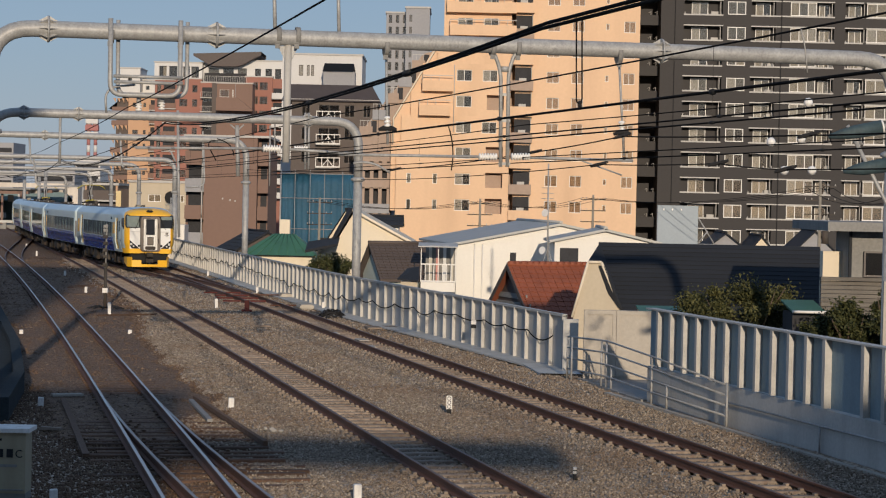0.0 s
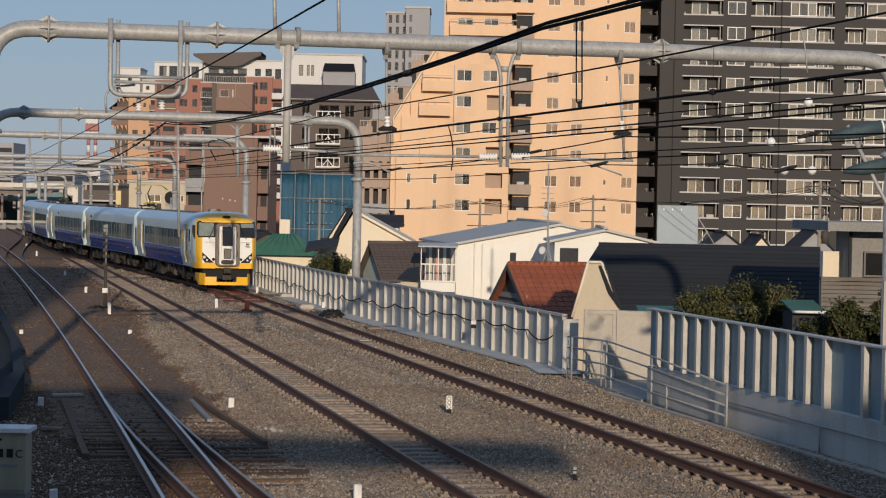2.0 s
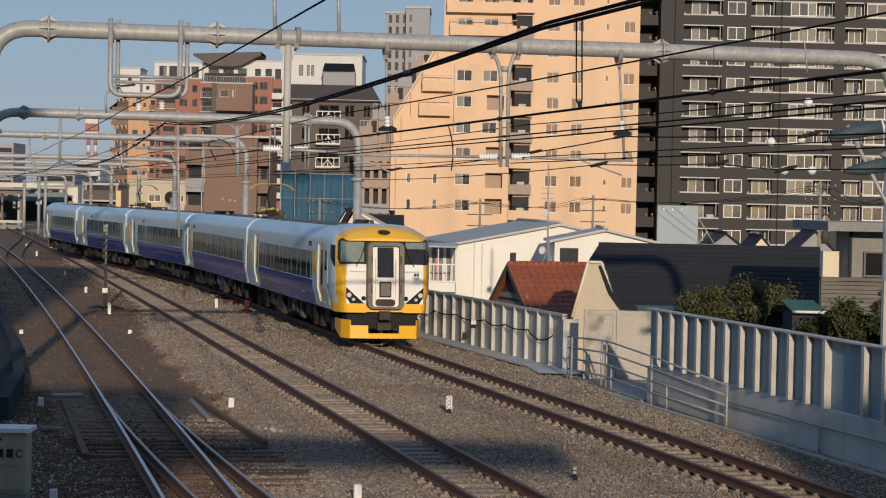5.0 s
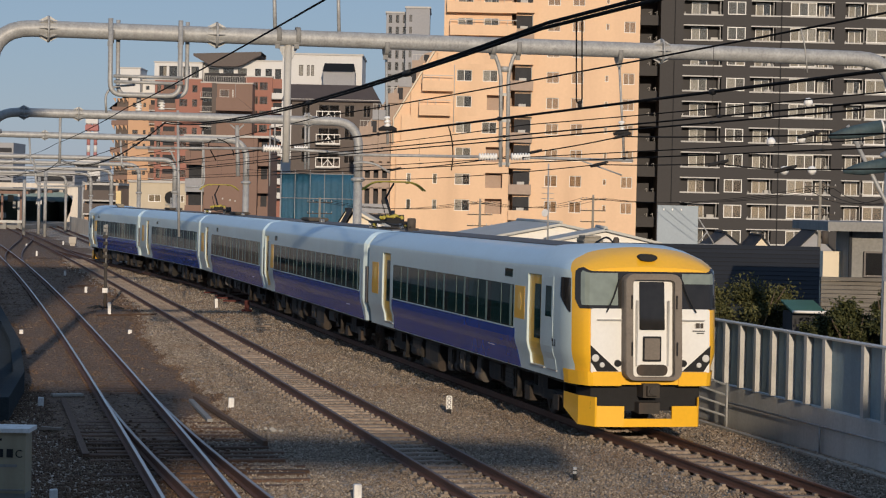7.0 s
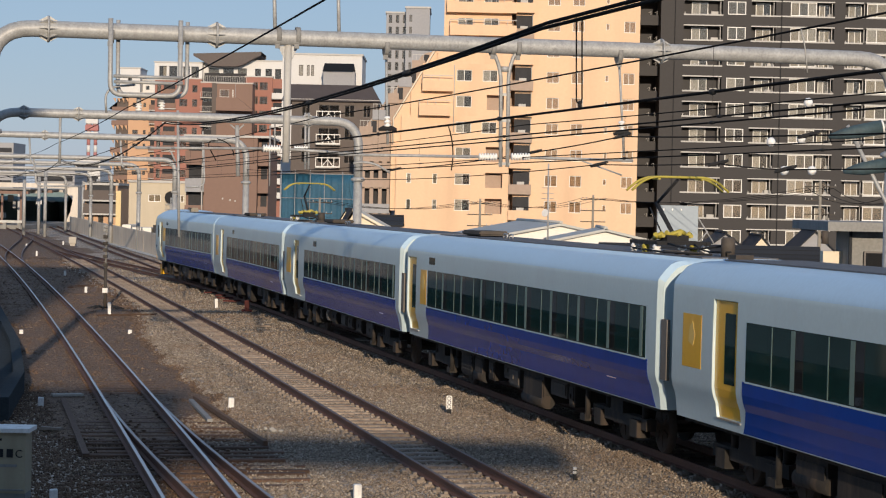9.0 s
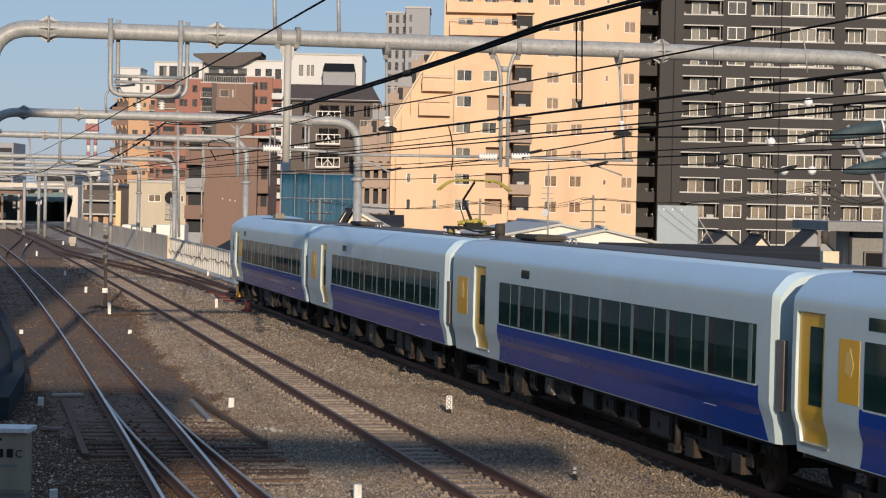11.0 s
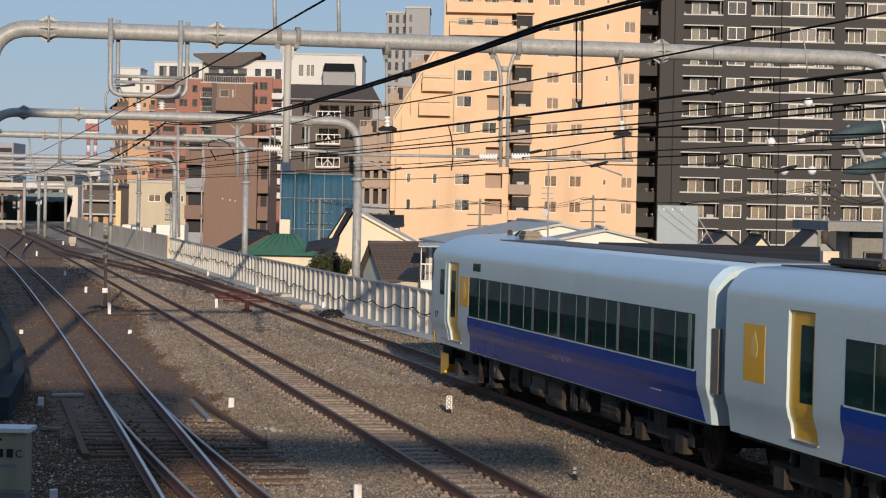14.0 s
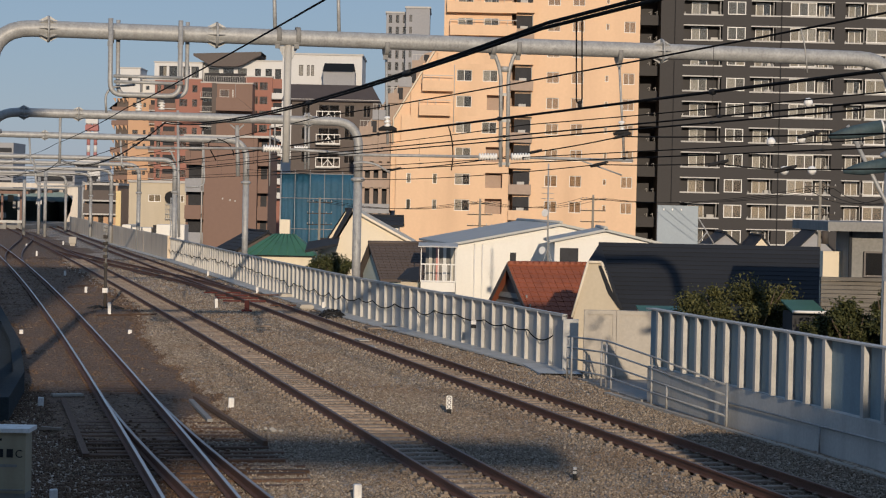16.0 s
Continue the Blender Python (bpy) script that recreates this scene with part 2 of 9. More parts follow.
def sleeper_mesh(half, w, mat_, name):
    bm = bmesh.new()
    sec = [(-w / 2, -0.30), (w / 2, -0.30), (w / 2 - 0.02, -0.175), (w / 2 - 0.04, -0.158), (-w / 2 + 0.04, -0.158), (-w / 2 + 0.02, -0.175)]
    a = [bm.verts.new((-half, y, z)) for y, z in sec]
    b = [bm.verts.new((half, y, z)) for y, z in sec]
    for k in range(6):
        bm.faces.new((a[k], a[(k + 1) % 6], b[(k + 1) % 6], b[k]))
    bm.faces.new(a[::-1])
    bm.faces.new(b)
    for s in (-0.5335, 0.5335):          # rail seats with clips
        for q in (-0.095, 0.095):
            bx(bm, s + q - 0.03, s + q + 0.03, -0.05, 0.05, -0.160, -0.125)
    return link(name, bm, mat_)


def track(fx, y0, y1, near0, near1, top, label, half=0.72, w=0.20, pitch=0.60, smat=None, group="railway tracks", skip=None, sink=0.0):
    t = thing("railway_track", Matrix(), label, "railway track", group, "")
    for s in (-0.5335, 0.5335):
        rail(t, fx, s, y0, y1, top)
    first = None
    rows = course(fx, near0, near1, 0.05)
    s = 0.0
    rnd = random.Random(7)
    while s < rows[-1][0]:
        k = int(np.searchsorted(rows[:, 0], s))
        x, y = rows[k][1], rows[k][2]
        if skip and skip[0] < y < skip[1]:
            s += pitch
            continue
        yaw = math.degrees(math.atan2(-(fx(y + 0.3) - fx(y - 0.3)), 0.6))
        m = pose(x, y, -0.002 - sink + rnd.uniform(-0.008, 0.004), 0, 0, yaw + rnd.uniform(-0.6, 0.6))
        if first is None:
            first = sleeper_mesh(half, w, smat or M_SLEEPER, "sleeper")
            first.parent = t
            first.matrix_basis = m
        else:
            share("sleeper", first, t, m)
        s += pitch
    return t


ground()
track_bed()
track(right_x, -40, 330, 27, 150, M_RAILTOP, "ballasted track with rust-brown rails beside the barrier")
track(mid_x, -40, 330, 27, 150, M_RAILTOP, "ballasted track with rust-brown rails on concrete sleepers")
track(left_x, -40, 330, 27, 125, M_RAILSHINE, "track with bright worn rails on dark timber sleepers", 1.1, 0.22, 0.62, M_TIMBER, skip=(33.4, 43.5), sink=0.035)


def crossover():
    t = thing("crossover", Matrix(), "rust-brown crossover between two tracks", "railway turnout")
    for s in (-0.5335, 0.5335):
        rail(t, train_x, s, 92, 174, M_RAILTOP)
    fx2 = lambda y: left_x(y) + (mid_x(y) - left_x(y)) * ease((y - 128) / 100)
    for s in (-0.5335, 0.5335):
        rail(t, fx2, s, 130, 226, M_RAILTOP)


def near_turnout():
    """The diverging rails and long timbers of the turnout on the bright track."""
    t = thing("turnout", Matrix(), "turnout with dark timbers and diverging worn rails", "railway turnout")
    fx = lambda y: left_x(y) + 0.0034 * max(48.0 - y, 0) ** 1.75
    for s in (-0.5335, 0.5335):
        rail(t, fx, s, 6, 46.5, M_RAILWORN).location.z = -0.006
    first = None
    rnd = random.Random(3)
    for k in range(16):
        y = 43.2 - 0.62 * k + rnd.uniform(-0.08, 0.08)
        m = pose(left_x(y) + 0.25 + 0.02 * k + rnd.uniform(-0.15, 0.15), y, rnd.uniform(-0.035, 0.005), rnd.uniform(-2, 2), rnd.uniform(-0.8, 0.8), 12.0 + rnd.uniform(-2.2, 2.2))
        if first is None:
            first = sleeper_mesh(1.62, 0.23, M_TIMBER, "timber")
            first.parent = t
            first.matrix_basis = m
        else:
            share("timber", first, t, m)
    # edge boards and loose planks round the turnout
    for a, b, w, h, m, l in (((-5.29, 47.91), (-3.07, 39.29), 0.04, 0.09, M_TIMBER, ""), ((-7.98, 47.02), (-5.89, 37.06), 0.055, 0.06, M_TIMBER, ""), ((-8.39, 47.99), (-7.77, 48.27), 0.10, 0.05, M_CONC, "pale plank"), ((-5.31, 47.38), (-4.47, 43.26), 0.05, 0.06, M_CONC_DARK, ""), ((-7.41, 41.28), (-7.01, 41.16), 0.07, 0.05, M_SLEEPER, "")):
        a, b = Vector((*a, 0)), Vector((*b, 0))
        d = b - a
        bm = bmesh.new()
        bx(bm, -w, w, 0, d.length, 0.0, h)
        o = part("edge_board", bm, m, t, l)
        o.matrix_basis = Matrix.Translation((a.x, a.y, BED + 0.03)) @ pose(0, 0, 0, 0, 0, math.degrees(math.atan2(d.y, d.x)) - 90)


crossover()
near_turnout()


# ---------------------------------------------------------------- sound barrier beside the line
def panel_mesh(length, h, depth=0.10):
    """One folded steel panel: a flat pan with two rims and a stiffening rib, top rail."""
    bm = bmesh.new()
    bx(bm, -0.02, 0.015, 0, length, 0, h)
    bx(bm, -depth, 0.0, 0.0, 0.045, 0.0, h - 0.02)
    bx(bm, -depth * 0.9, 0.02, 0, length, h - 0.05, h + 0.02)
    return bm


def barrier(label, pts, h, pitch, depth, group):
    """Panels in a row along pts (two ends); each panel is a part."""
    a, b = Vector(pts[0]), Vector(pts[1])
    d = (b - a)
    yaw = math.degrees(math.atan2(d.y, d.x)) - 90
    t = thing("sound_barrier", Matrix.Translation(a) @ pose(0, 0, 0, 0, 0, yaw), label, "sound barrier", group)
    n = max(1, round(d.length / pitch))
    first = None
    for k in range(n):
        m = pose(0, d.length * k / n, 0)
        if first is None:
            first = part("panel", panel_mesh(d.length / n, h, depth), M_PANEL, t)
            first.matrix_basis = m
        else:
            share("panel", first, t, m)
    return t


def far_barrier():
    spans = [(58.8, 67.6), (67.6, 76.2), (76.2, 84.75), (84.85, 95.0), (95.0, 106), (106, 118), (118, 134), (134, 152)]
    for y0, y1 in spans:
        barrier("grey ribbed steel sound barrier beside the track", ((barrier_x(y0), y0, BED), (barrier_x(y1), y1, BED)), 1.48, 1.18, 0.12, "barrier sections")
    # plain concrete parapet further along
    bm = bmesh.new()
    for y0, y1 in ((152, 168), (168.1, 186), (186.1, 215), (215.1, 260)):
        m = Matrix.Translation((barrier_x(y0), y0, BED)) @ pose(0, 0, 0, 0, 0, math.degrees(math.atan2(y1 - y0, barrier_x(y1) - barrier_x(y0))) - 90)
        bx(bm, -0.22, 0.0, 0, math.hypot(y1 - y0, barrier_x(y1) - barrier_x(y0)), -0.3, 1.6, m)
    thing_mesh("parapet", bm, M_CONC_TAN, "pale concrete parapet along the far railway", "wall")
    # low kerb and strip of pale concrete at the foot
    bm = bmesh.new()
    for k in range(60):
        y0, y1 = 57 + 3 * k, 60 + 3 * k
        vs = [bm.verts.new((barrier_x(y) + o, y, BED + z)) for y in (y0, y1) for o, z in ((-0.75, 0.012), (-0.75, 0.06), (0.35, 0.06))]
        for i in range(2):
            bm.faces.new((vs[i], vs[i + 1], vs[i + 4], vs[i + 3]))
    thing_mesh("pavement", bm, M_CONC_MID, "narrow grey concrete strip at the foot of the barrier", "path", "", "structure")


def near_wall():
    """Concrete retaining wall with the taller barrier on it, past the gate."""
    a, b = Vector((10.1, 26.6, BED)), Vector((4.69, 50.3, BED))
    d = b - a
    yaw = math.degrees(math.atan2(d.y, d.x)) - 90
    base = Matrix.Translation(a) @ pose(0, 0, 0, 0, 0, yaw)
    bm = bmesh.new()
    bx(bm, 0, 0.3, 0, d.length, STREET - BED, 0.80)
    # the wall's foot: a pale ledge with a channel
    thing_mesh("wall_east", bm, M_CONC_MID, "grey concrete retaining wall below the barrier", "wall", "", "structure", base)
    bm = bmesh.new()
    bx(bm, -0.12, 0.0, 0, d.length + 1.9, -0.15, 0.035)
    thing_mesh("trim", bm, M_CONC, "pale concrete edging at the wall's foot", "kerb", "", "structure", base @ pose(-0.30, 0, 0))
    t = thing("sound_barrier", base @ pose(0.03, 0, 0.83), "tall blue-grey ribbed barrier on a concrete wall", "sound barrier", "barrier sections")
    n = 28
    step = d.length / n
    mk = bmesh.new()
    bx(mk, 0.03, 0.06, 0, step, 0, 1.27)
    pan = part("panel", mk, M_RECESS, t)
    mk = bmesh.new()
    bx(mk, -0.09, 0.03, -0.02, 0.05, 0, 1.25)
    bx(mk, -0.105, -0.09, -0.02, 0.11, 0, 1.25)
    post = part("post", mk, M_PANEL, t)
    for k in range(1, n):
        share("panel", pan, t, pose(0, step * k, 0))
        if k != 15:
            share("post", post, t, pose(0, step * k, 0))
    mk = bmesh.new()
    bx(mk, -0.10, 0.12, 0, d.length, 1.252, 1.285)
    part("top_rail", mk, M_PANEL, t)
    h = thing("wall_handrail", Matrix(), "thin pale pipe rail along the concrete wall", "handrail")
    bm = bmesh.new()
    tube(bm, [(5.83, 45.02, 0.28), (6.91, 40.29, 0.30), (7.52, 37.61, 0.32), (8.6, 32.9, 0.33)], 0.02, 8)
    part("rail", bm, M_GALV, h)
    for p in ((5.83, 45.02, 0.28), (6.91, 40.29, 0.30), (8.0, 35.5, 0.32)):
        bm = bmesh.new()
        tube(bm, [(p[0], p[1], BED - 0.1), p], 0.02, 8)
        part("post", bm, M_GALV, h)


def gate_recess():
    """Pale concrete return walls and the tubular rail between the two barriers."""
    for x0, x1 in ((3.60, 4.41), (4.42, 5.52)):
        w = x1 - x0
        bm = bmesh.new()
        bx(bm, 0, w, 0.03, 0.18, STREET - BED, 1.76)
        for a, c, e, f in ((0, 0.09, 0.1, 1.76), (w - 0.09, w, 0.1, 1.76), (0.09, w - 0.09, 1.66, 1.76), (0.09, w - 0.09, 0.1, 0.16)):
            bx(bm, a, c, 0.0, 0.03, e, f)
        thing_mesh("concrete_panel", bm, M_CONC, "pale cream concrete wall panel with raised rim", "wall panel", "recess panels", "", pose(x0, 56.0, BED))
    bm = bmesh.new()
    bx(bm, 3.2, 3.6, 58.3, 58.5, STREET, 1.2)
    thing_mesh("wall_return", bm, M_CONC_MID, "narrow shaded concrete return beside the barrier", "wall", "", "structure")
    bm = bmesh.new()
    vs = [bm.verts.new((x, y, BED + z)) for z in (-0.2, 0.03) for x, y in ((4.55, 50.3), (6.4, 50.3), (6.4, 56.0), (3.45, 56.0))]
    for f in ((3, 2, 1, 0), (4, 5, 6, 7), (0, 1, 5, 4), (1, 2, 6, 5), (2, 3, 7, 6), (3, 0, 4, 7)):
        bm.faces.new([vs[i] for i in f])
    thing_mesh("pavement_slab", bm, M_CONC_DARK, "grey concrete floor of the recess", "path", "", "structure")
    t = thing("tubular_railing", Matrix(), "galvanised four-bar tubular railing along the wall", "railing")
    run = [Vector((3.25, 56.95, BED)), Vector((4.06, 54.38, BED)), Vector((4.79, 50.29, BED)), Vector((5.88, 45.45, BED))]
    run = [Vector((p.x * 0.984, p.y * 0.984, -0.15)) for p in run]
    tops = (1.03, 1.10, 1.02, 0.80)
    for k in range(4):
        bm = bmesh.new()
        f = 1.0 - 0.26 * k
        pts = [p + Vector((0, 0, h * f)) for p, h in zip(run, tops)]
        tube(bm, bend(pts[0], pts[1], pts[2], 0.5)[:-1] + pts[2:], 0.022, 8)
        part("rail", bm, M_GALV, t)
    for p, h in ((run[0], 1.05), (run[0] + Vector((0.08, -0.5, 0)), 1.05), (run[1].lerp(run[0], 0.12), 1.1), (run[1], 1.12), (run[1].lerp(run[2], 0.12), 0.55), (run[2], 1.04), (run[2].lerp(run[3], 0.22), 0.45), (run[3], 0.85)):
        bm = bmesh.new()
        tube(bm, [p + Vector((0, 0, -0.1)), p + Vector((0, 0, h))], 0.026, 8)
        part("post", bm, M_GALV, t)


far_barrier()
near_wall()
gate_recess()


# ---------------------------------------------------------------- overhead line: portals
def portal(y_mid, x_left, x_right, z, r, label, foot_l=BED, foot_r=BED, flanges=(), leg_r=True, leg_l=True, rad=0.9):
    """A pipe portal square to the tracks; x_left and x_right are distances along it from the line through x = 0."""
    o = Vector((0, y_mid, 0))
    at = lambda u, h: o + Vector((1.0, 0.2145, 0)) * u + Vector((0, 0, h))
    t = thing("line_portal", Matrix(), label, "overhead line portal", "overhead line portals")
    bm = bmesh.new()
    pts = []
    if leg_l:
        pts += bend(at(x_left, z - 2.2), at(x_left, z), at((x_left + x_right) / 2, z), rad)[:-1]
    else:
        pts.append(at(x_left, z))
    if leg_r:
        pts += bend(at((x_left + x_right) / 2, z), at(x_right, z), at(x_right, z - 2.2), rad)[1:]
    else:
        pts.append(at(x_right, z))
    tube(bm, pts, r, 16)
    part("beam", bm, M_GALV, t)
    for leg, u, f in ((leg_l, x_left, foot_l), (leg_r, x_right, foot_r)):
        if leg:
            bm = bmesh.new()
            tube(bm, [at(u, f - 0.3), at(u, z - 2.15)], r * 0.98, 16)
            part("post", bm, M_GALV, t)
            bm = bmesh.new()
            tube(bm, [at(u, z - 2.28), at(u, z - 2.22), at(u, z - 2.16), at(u, z - 2.10)], [r * 1.02, r * 1.6, r * 1.6, r * 1.02], 16)
            part("flange", bm, M_GALV, t)
    for u in flanges:            # bolted flange with its triangular stiffeners
        bm = bmesh.new()
        tube(bm, [at(u - 0.02, z), at(u + 0.02, z)], r * 1.62, 18)
        for k in range(8):
            a = math.pi * k / 4
            for sgn in (-1, 1):
                e = Vector((0, 0, 1)) * math.cos(a) + Vector((-0.21, 0.98, 0)) * math.sin(a)
                c = at(u, z)
                p = [c + e * r * 0.98, c + e * r * 1.6, c + Vector((1, 0.2145, 0)) * sgn * 0.2 + e * r * 0.98]
                w = Vector((1, 0.21, 0)).cross(e).normalized() * 0.008
                vs = [bm.verts.new(q + w) for q in p] + [bm.verts.new(q - w) for q in p]
                for f in ((0, 1, 2), (5, 4, 3), (0, 3, 4, 1), (1, 4, 5, 2), (2, 5, 3, 0)):
                    bm.faces.new([vs[i] for i in f])
        part("flange", bm, M_GALV, t)
    t["at"] = y_mid
    return t, at


P1, at1 = portal(49.0, -9.64, 10.30, 7.70, 0.178, "large grey galvanised pipe portal over the tracks", flanges=(-8.46, -4.97, 4.80), foot_r=STREET)
P2, at2 = portal(85.5, -16.76, -3.30, 7.16, 0.17, "grey galvanised pipe portal over three tracks", flanges=(-15.58, -13.63, -5.23), rad=1.0)
P3, at3 = portal(118.1, -26.2, -10.34, 7.14, 0.165, "grey galvanised pipe portal further along the line", flanges=(-20.47,), rad=1.0)
P4, at4 = portal(155.5, -34, -18.37, 6.6, 0.16, "grey pipe portal in the distance", rad=0.9)
P5, at5 = portal(178.5, -40, -23.81, 6.5, 0.16, "grey pipe portal in the distance", rad=0.9)
P6, at6 = portal(202.5, -46, -29.37, 6.3, 0.16, "grey pipe portal in the distance", rad=0.9)
P7, at7 = portal(228.0, -52, -35.03, 6.1, 0.16, "grey pipe portal in the distance", rad=0.9)
P8, at8 = portal(258.0, -60, -42.34, 6.1, 0.16, "grey pipe portal in the distance", rad=0.9)


def ballast_stones(rusty):
    """Loose stones on the track bed, thinner with distance."""
    rng = np.random.default_rng(3)
    base = np.array([(1, 0, 0), (0, 1, 0), (-1, 0, 0), (0, -1, 0), (0.1, 0.1, 0.75), (0, 0, -0.6)])
    tri = np.array([(0, 1, 4), (1, 2, 4), (2, 3, 4), (3, 0, 4), (1, 0, 5), (2, 1, 5), (3, 2, 5), (0, 3, 5)])
    vs = []
    for y0, y1, dens, r in ((29, 40, 420, 0.026), (40, 52, 300, 0.029), (52, 70, 150, 0.036), (70, 100, 60, 0.048), (100, 150, 16, 0.066)):
        for k in range(int(y1 - y0)):
            ya = y0 + k
            lo = left_x(ya) - 4.0 if rusty else left_x(ya) + dark_edge(ya)
            hi = (barrier_x(ya) - 0.9) if ya > 58.8 else (4.2 + 0.0 if ya > 50.2 else 15.75 - 0.2286 * ya)
            if rusty:
                hi = left_x(ya) + dark_edge(ya)
            n = int(dens * (hi - lo))
            x, y = rng.uniform(lo, hi, n), rng.uniform(ya, ya + 1, n)
            s = r * rng.uniform(0.55, 1.35, n)
            ang = rng.uniform(0, 6.283, n)
            z = BED - 0.012 + rng.normal(0, 0.010, n) + np.array([0.035 * (noise.noise((u * 0.5, v * 0.35, 0.0)) + 0.6 * noise.noise((u * 1.7, v * 1.5, 3.0))) for u, v in zip(x, y)])
            ca, sa = np.cos(ang)[:, None], np.sin(ang)[:, None]
            sh = base[None] * (1 + rng.uniform(-0.35, 0.35, (n, 6, 3)))
            bx_, by_, bz_ = sh[:, :, 0], sh[:, :, 1] * rng.uniform(0.6, 1.0, n)[:, None], sh[:, :, 2]
            vx = x[:, None] + s[:, None] * (bx_ * ca - by_ * sa)
            vy = y[:, None] + s[:, None] * (bx_ * sa + by_ * ca)
            vz = z[:, None] + s[:, None] * bz_
            vs.append(np.stack([vx, vy, vz], 2).reshape(-1, 3))
    co = np.concatenate(vs).astype(np.float32)
    n = len(co) // 6
    idx = (tri[None] + 6 * np.arange(n)[:, None, None]).reshape(-1).astype(np.int32)
    me = bpy.data.meshes.new("ballast_stones")
    me.vertices.add(len(co))
    me.vertices.foreach_set("co", co.ravel())
    me.loops.add(len(idx))
    me.loops.foreach_set("vertex_index", idx)
    me.polygons.add(n * 8)
    me.polygons.foreach_set("loop_start", np.arange(0, n * 24, 3, dtype=np.int32))
    me.polygons.foreach_set("loop_total", np.full(n * 8, 3, dtype=np.int32))
    me.update(calc_edges=True)
    me.materials.append(M_STONES_RUST if rusty else M_STONES)
    tagged(new("ballast_stones", me), "loose dark rust-stained ballast stones" if rusty else "loose grey-brown crushed ballast stones", "ballast", "", "stuff")


def stone_mat(name, tones, stain):
    """Loose stone: a tone of its own for each stone, with rust-brown stretches."""
    m = bpy.data.materials.new(name)
    m.use_nodes = True
    n, l = m.node_tree.nodes, m.node_tree.links
    p = n["Principled BSDF"]
    geo = n.new("ShaderNodeNewGeometry")
    ramp = n.new("ShaderNodeValToRGB")
    e = ramp.color_ramp.elements
    e[0].position, e[0].color = 0.0, (*tones[0], 1)
    e[1].position, e[1].color = 1.0, (*tones[3], 1)
    e.new(0.5).color = (*tones[1], 1)
    e.new(0.88).color = (*tones[2], 1)
    l.new(geo.outputs["Random Per Island"], ramp.inputs[0])
    tc = n.new("ShaderNodeTexCoord")
    no = n.new("ShaderNodeTexNoise")
    no.inputs["Scale"].default_value = 0.3
    no.inputs["Detail"].default_value = 5
    l.new(tc.outputs["Object"], no.inputs["Vector"])
    mr = n.new("ShaderNodeMapRange")
    mr.inputs["From Min"].default_value = 0.42
    mr.inputs["From Max"].default_value = 0.7
    mr.inputs["To Max"].default_value = stain
    l.new(no.outputs[0], mr.inputs["Value"])
    mx = n.new("ShaderNodeMix")
    mx.data_type = "RGBA"
    l.new(mr.outputs[0], mx.inputs[0])
    l.new(ramp.outputs[0], mx.inputs[6])
    mx.inputs[7].default_value = (0.16, 0.09, 0.05, 1)
    l.new(mx.outputs[2], p.inputs["Base Color"])
    p.inputs["Roughness"].default_value = 0.9
    return m


M_STONES = stone_mat("loose_ballast_stone", ((0.14, 0.108, 0.078), (0.245, 0.196, 0.145), (0.32, 0.262, 0.20), (0.46, 0.40, 0.32)), 0.4)
M_STONES_RUST = stone_mat("rusty_loose_stone", ((0.062, 0.038, 0.023), (0.12, 0.075, 0.046), (0.17, 0.11, 0.07), (0.26, 0.19, 0.125)), 0.5)
ballast_stones(False)
ballast_stones(True)


# ---------------------------------------------------------------- the train
M_SILVER = mat("pale_silver_train_paint", (0.51, 0.605, 0.605), 0.30, 0.0, 0.5, 0.05, 12, 0.01, (0.40, 0.43, 0.45, 0.25), 0.0, 0.0)
M_ROOFPAINT = mat("pale_blue_roof_paint", (0.45, 0.60, 0.71), 0.30, 0.0, 0.5, 0.06, 12, 0.01, None, 0.0, 0.0)
M_BLUE = mat("deep_blue_train_paint", (0.003, 0.047, 0.285), 0.18, 0.0, 0.35, 0.12, 3, 0.0, (0.03, 0.055, 0.17, 0.2), 0.0, 0.0)
M_BLUE.node_tree.nodes["Principled BSDF"].inputs["Specular IOR Level"].default_value = 0.36
for m in (M_SILVER, M_ROOFPAINT):
    m.node_tree.nodes["Principled BSDF"].inputs["Specular IOR Level"].default_value = 0.38
M_YELLOW = mat("yellow_train_paint", (0.83, 0.45, 0.025), 0.3, 0.0, 0.8, 0.05, 15, 0.01, None, 0.0, 0.3)
M_PALEYELLOW = mat("pale_yellow_emblem", (0.80, 0.52, 0.13), 0.4, 0.0, 0.8, 0.05, 15, 0.01)
M_FACEWHITE = mat("white_train_paint", (0.74, 0.73, 0.69), 0.3, 0.0, 0.8, 0.05, 15, 0.01, (0.5, 0.48, 0.44, 0.3), 0.0, 0.3)
M_BRIGHTPANE = mat("bright_pane_tone", (0.20, 0.235, 0.21), 0.06, 0.0, 0.6, 0.2, 6, 0.0)
M_TGLASS = mat("dark_green_tinted_glass", (0.011, 0.034, 0.028), 0.05, 0.0, 0.6, 0.3, 6, 0.0)
M_TGLASS.node_tree.nodes["Principled BSDF"].inputs["Specular IOR Level"].default_value = 0.34
M_SCREEN = mat("smoked_windscreen_glass", (0.022, 0.020, 0.018), 0.03, 0.0, 0.6, 0.3, 6, 0.0)
M_CURTAIN = mat("pale_green_curtain", (0.15, 0.21, 0.17), 0.4, 0.0, 2, 0.15, 20, 0.0)
M_RUBBER = mat("brown_grey_gangway_rubber", (0.16, 0.135, 0.11), 0.75, 0, 3, 0.2, 25, 0.1)
M_UNDER = mat("sooty_underframe", (0.018, 0.015, 0.012), 0.9, 0, 2, 0.35, 14, 0.15, (0.09, 0.06, 0.04, 0.6), 0.2)
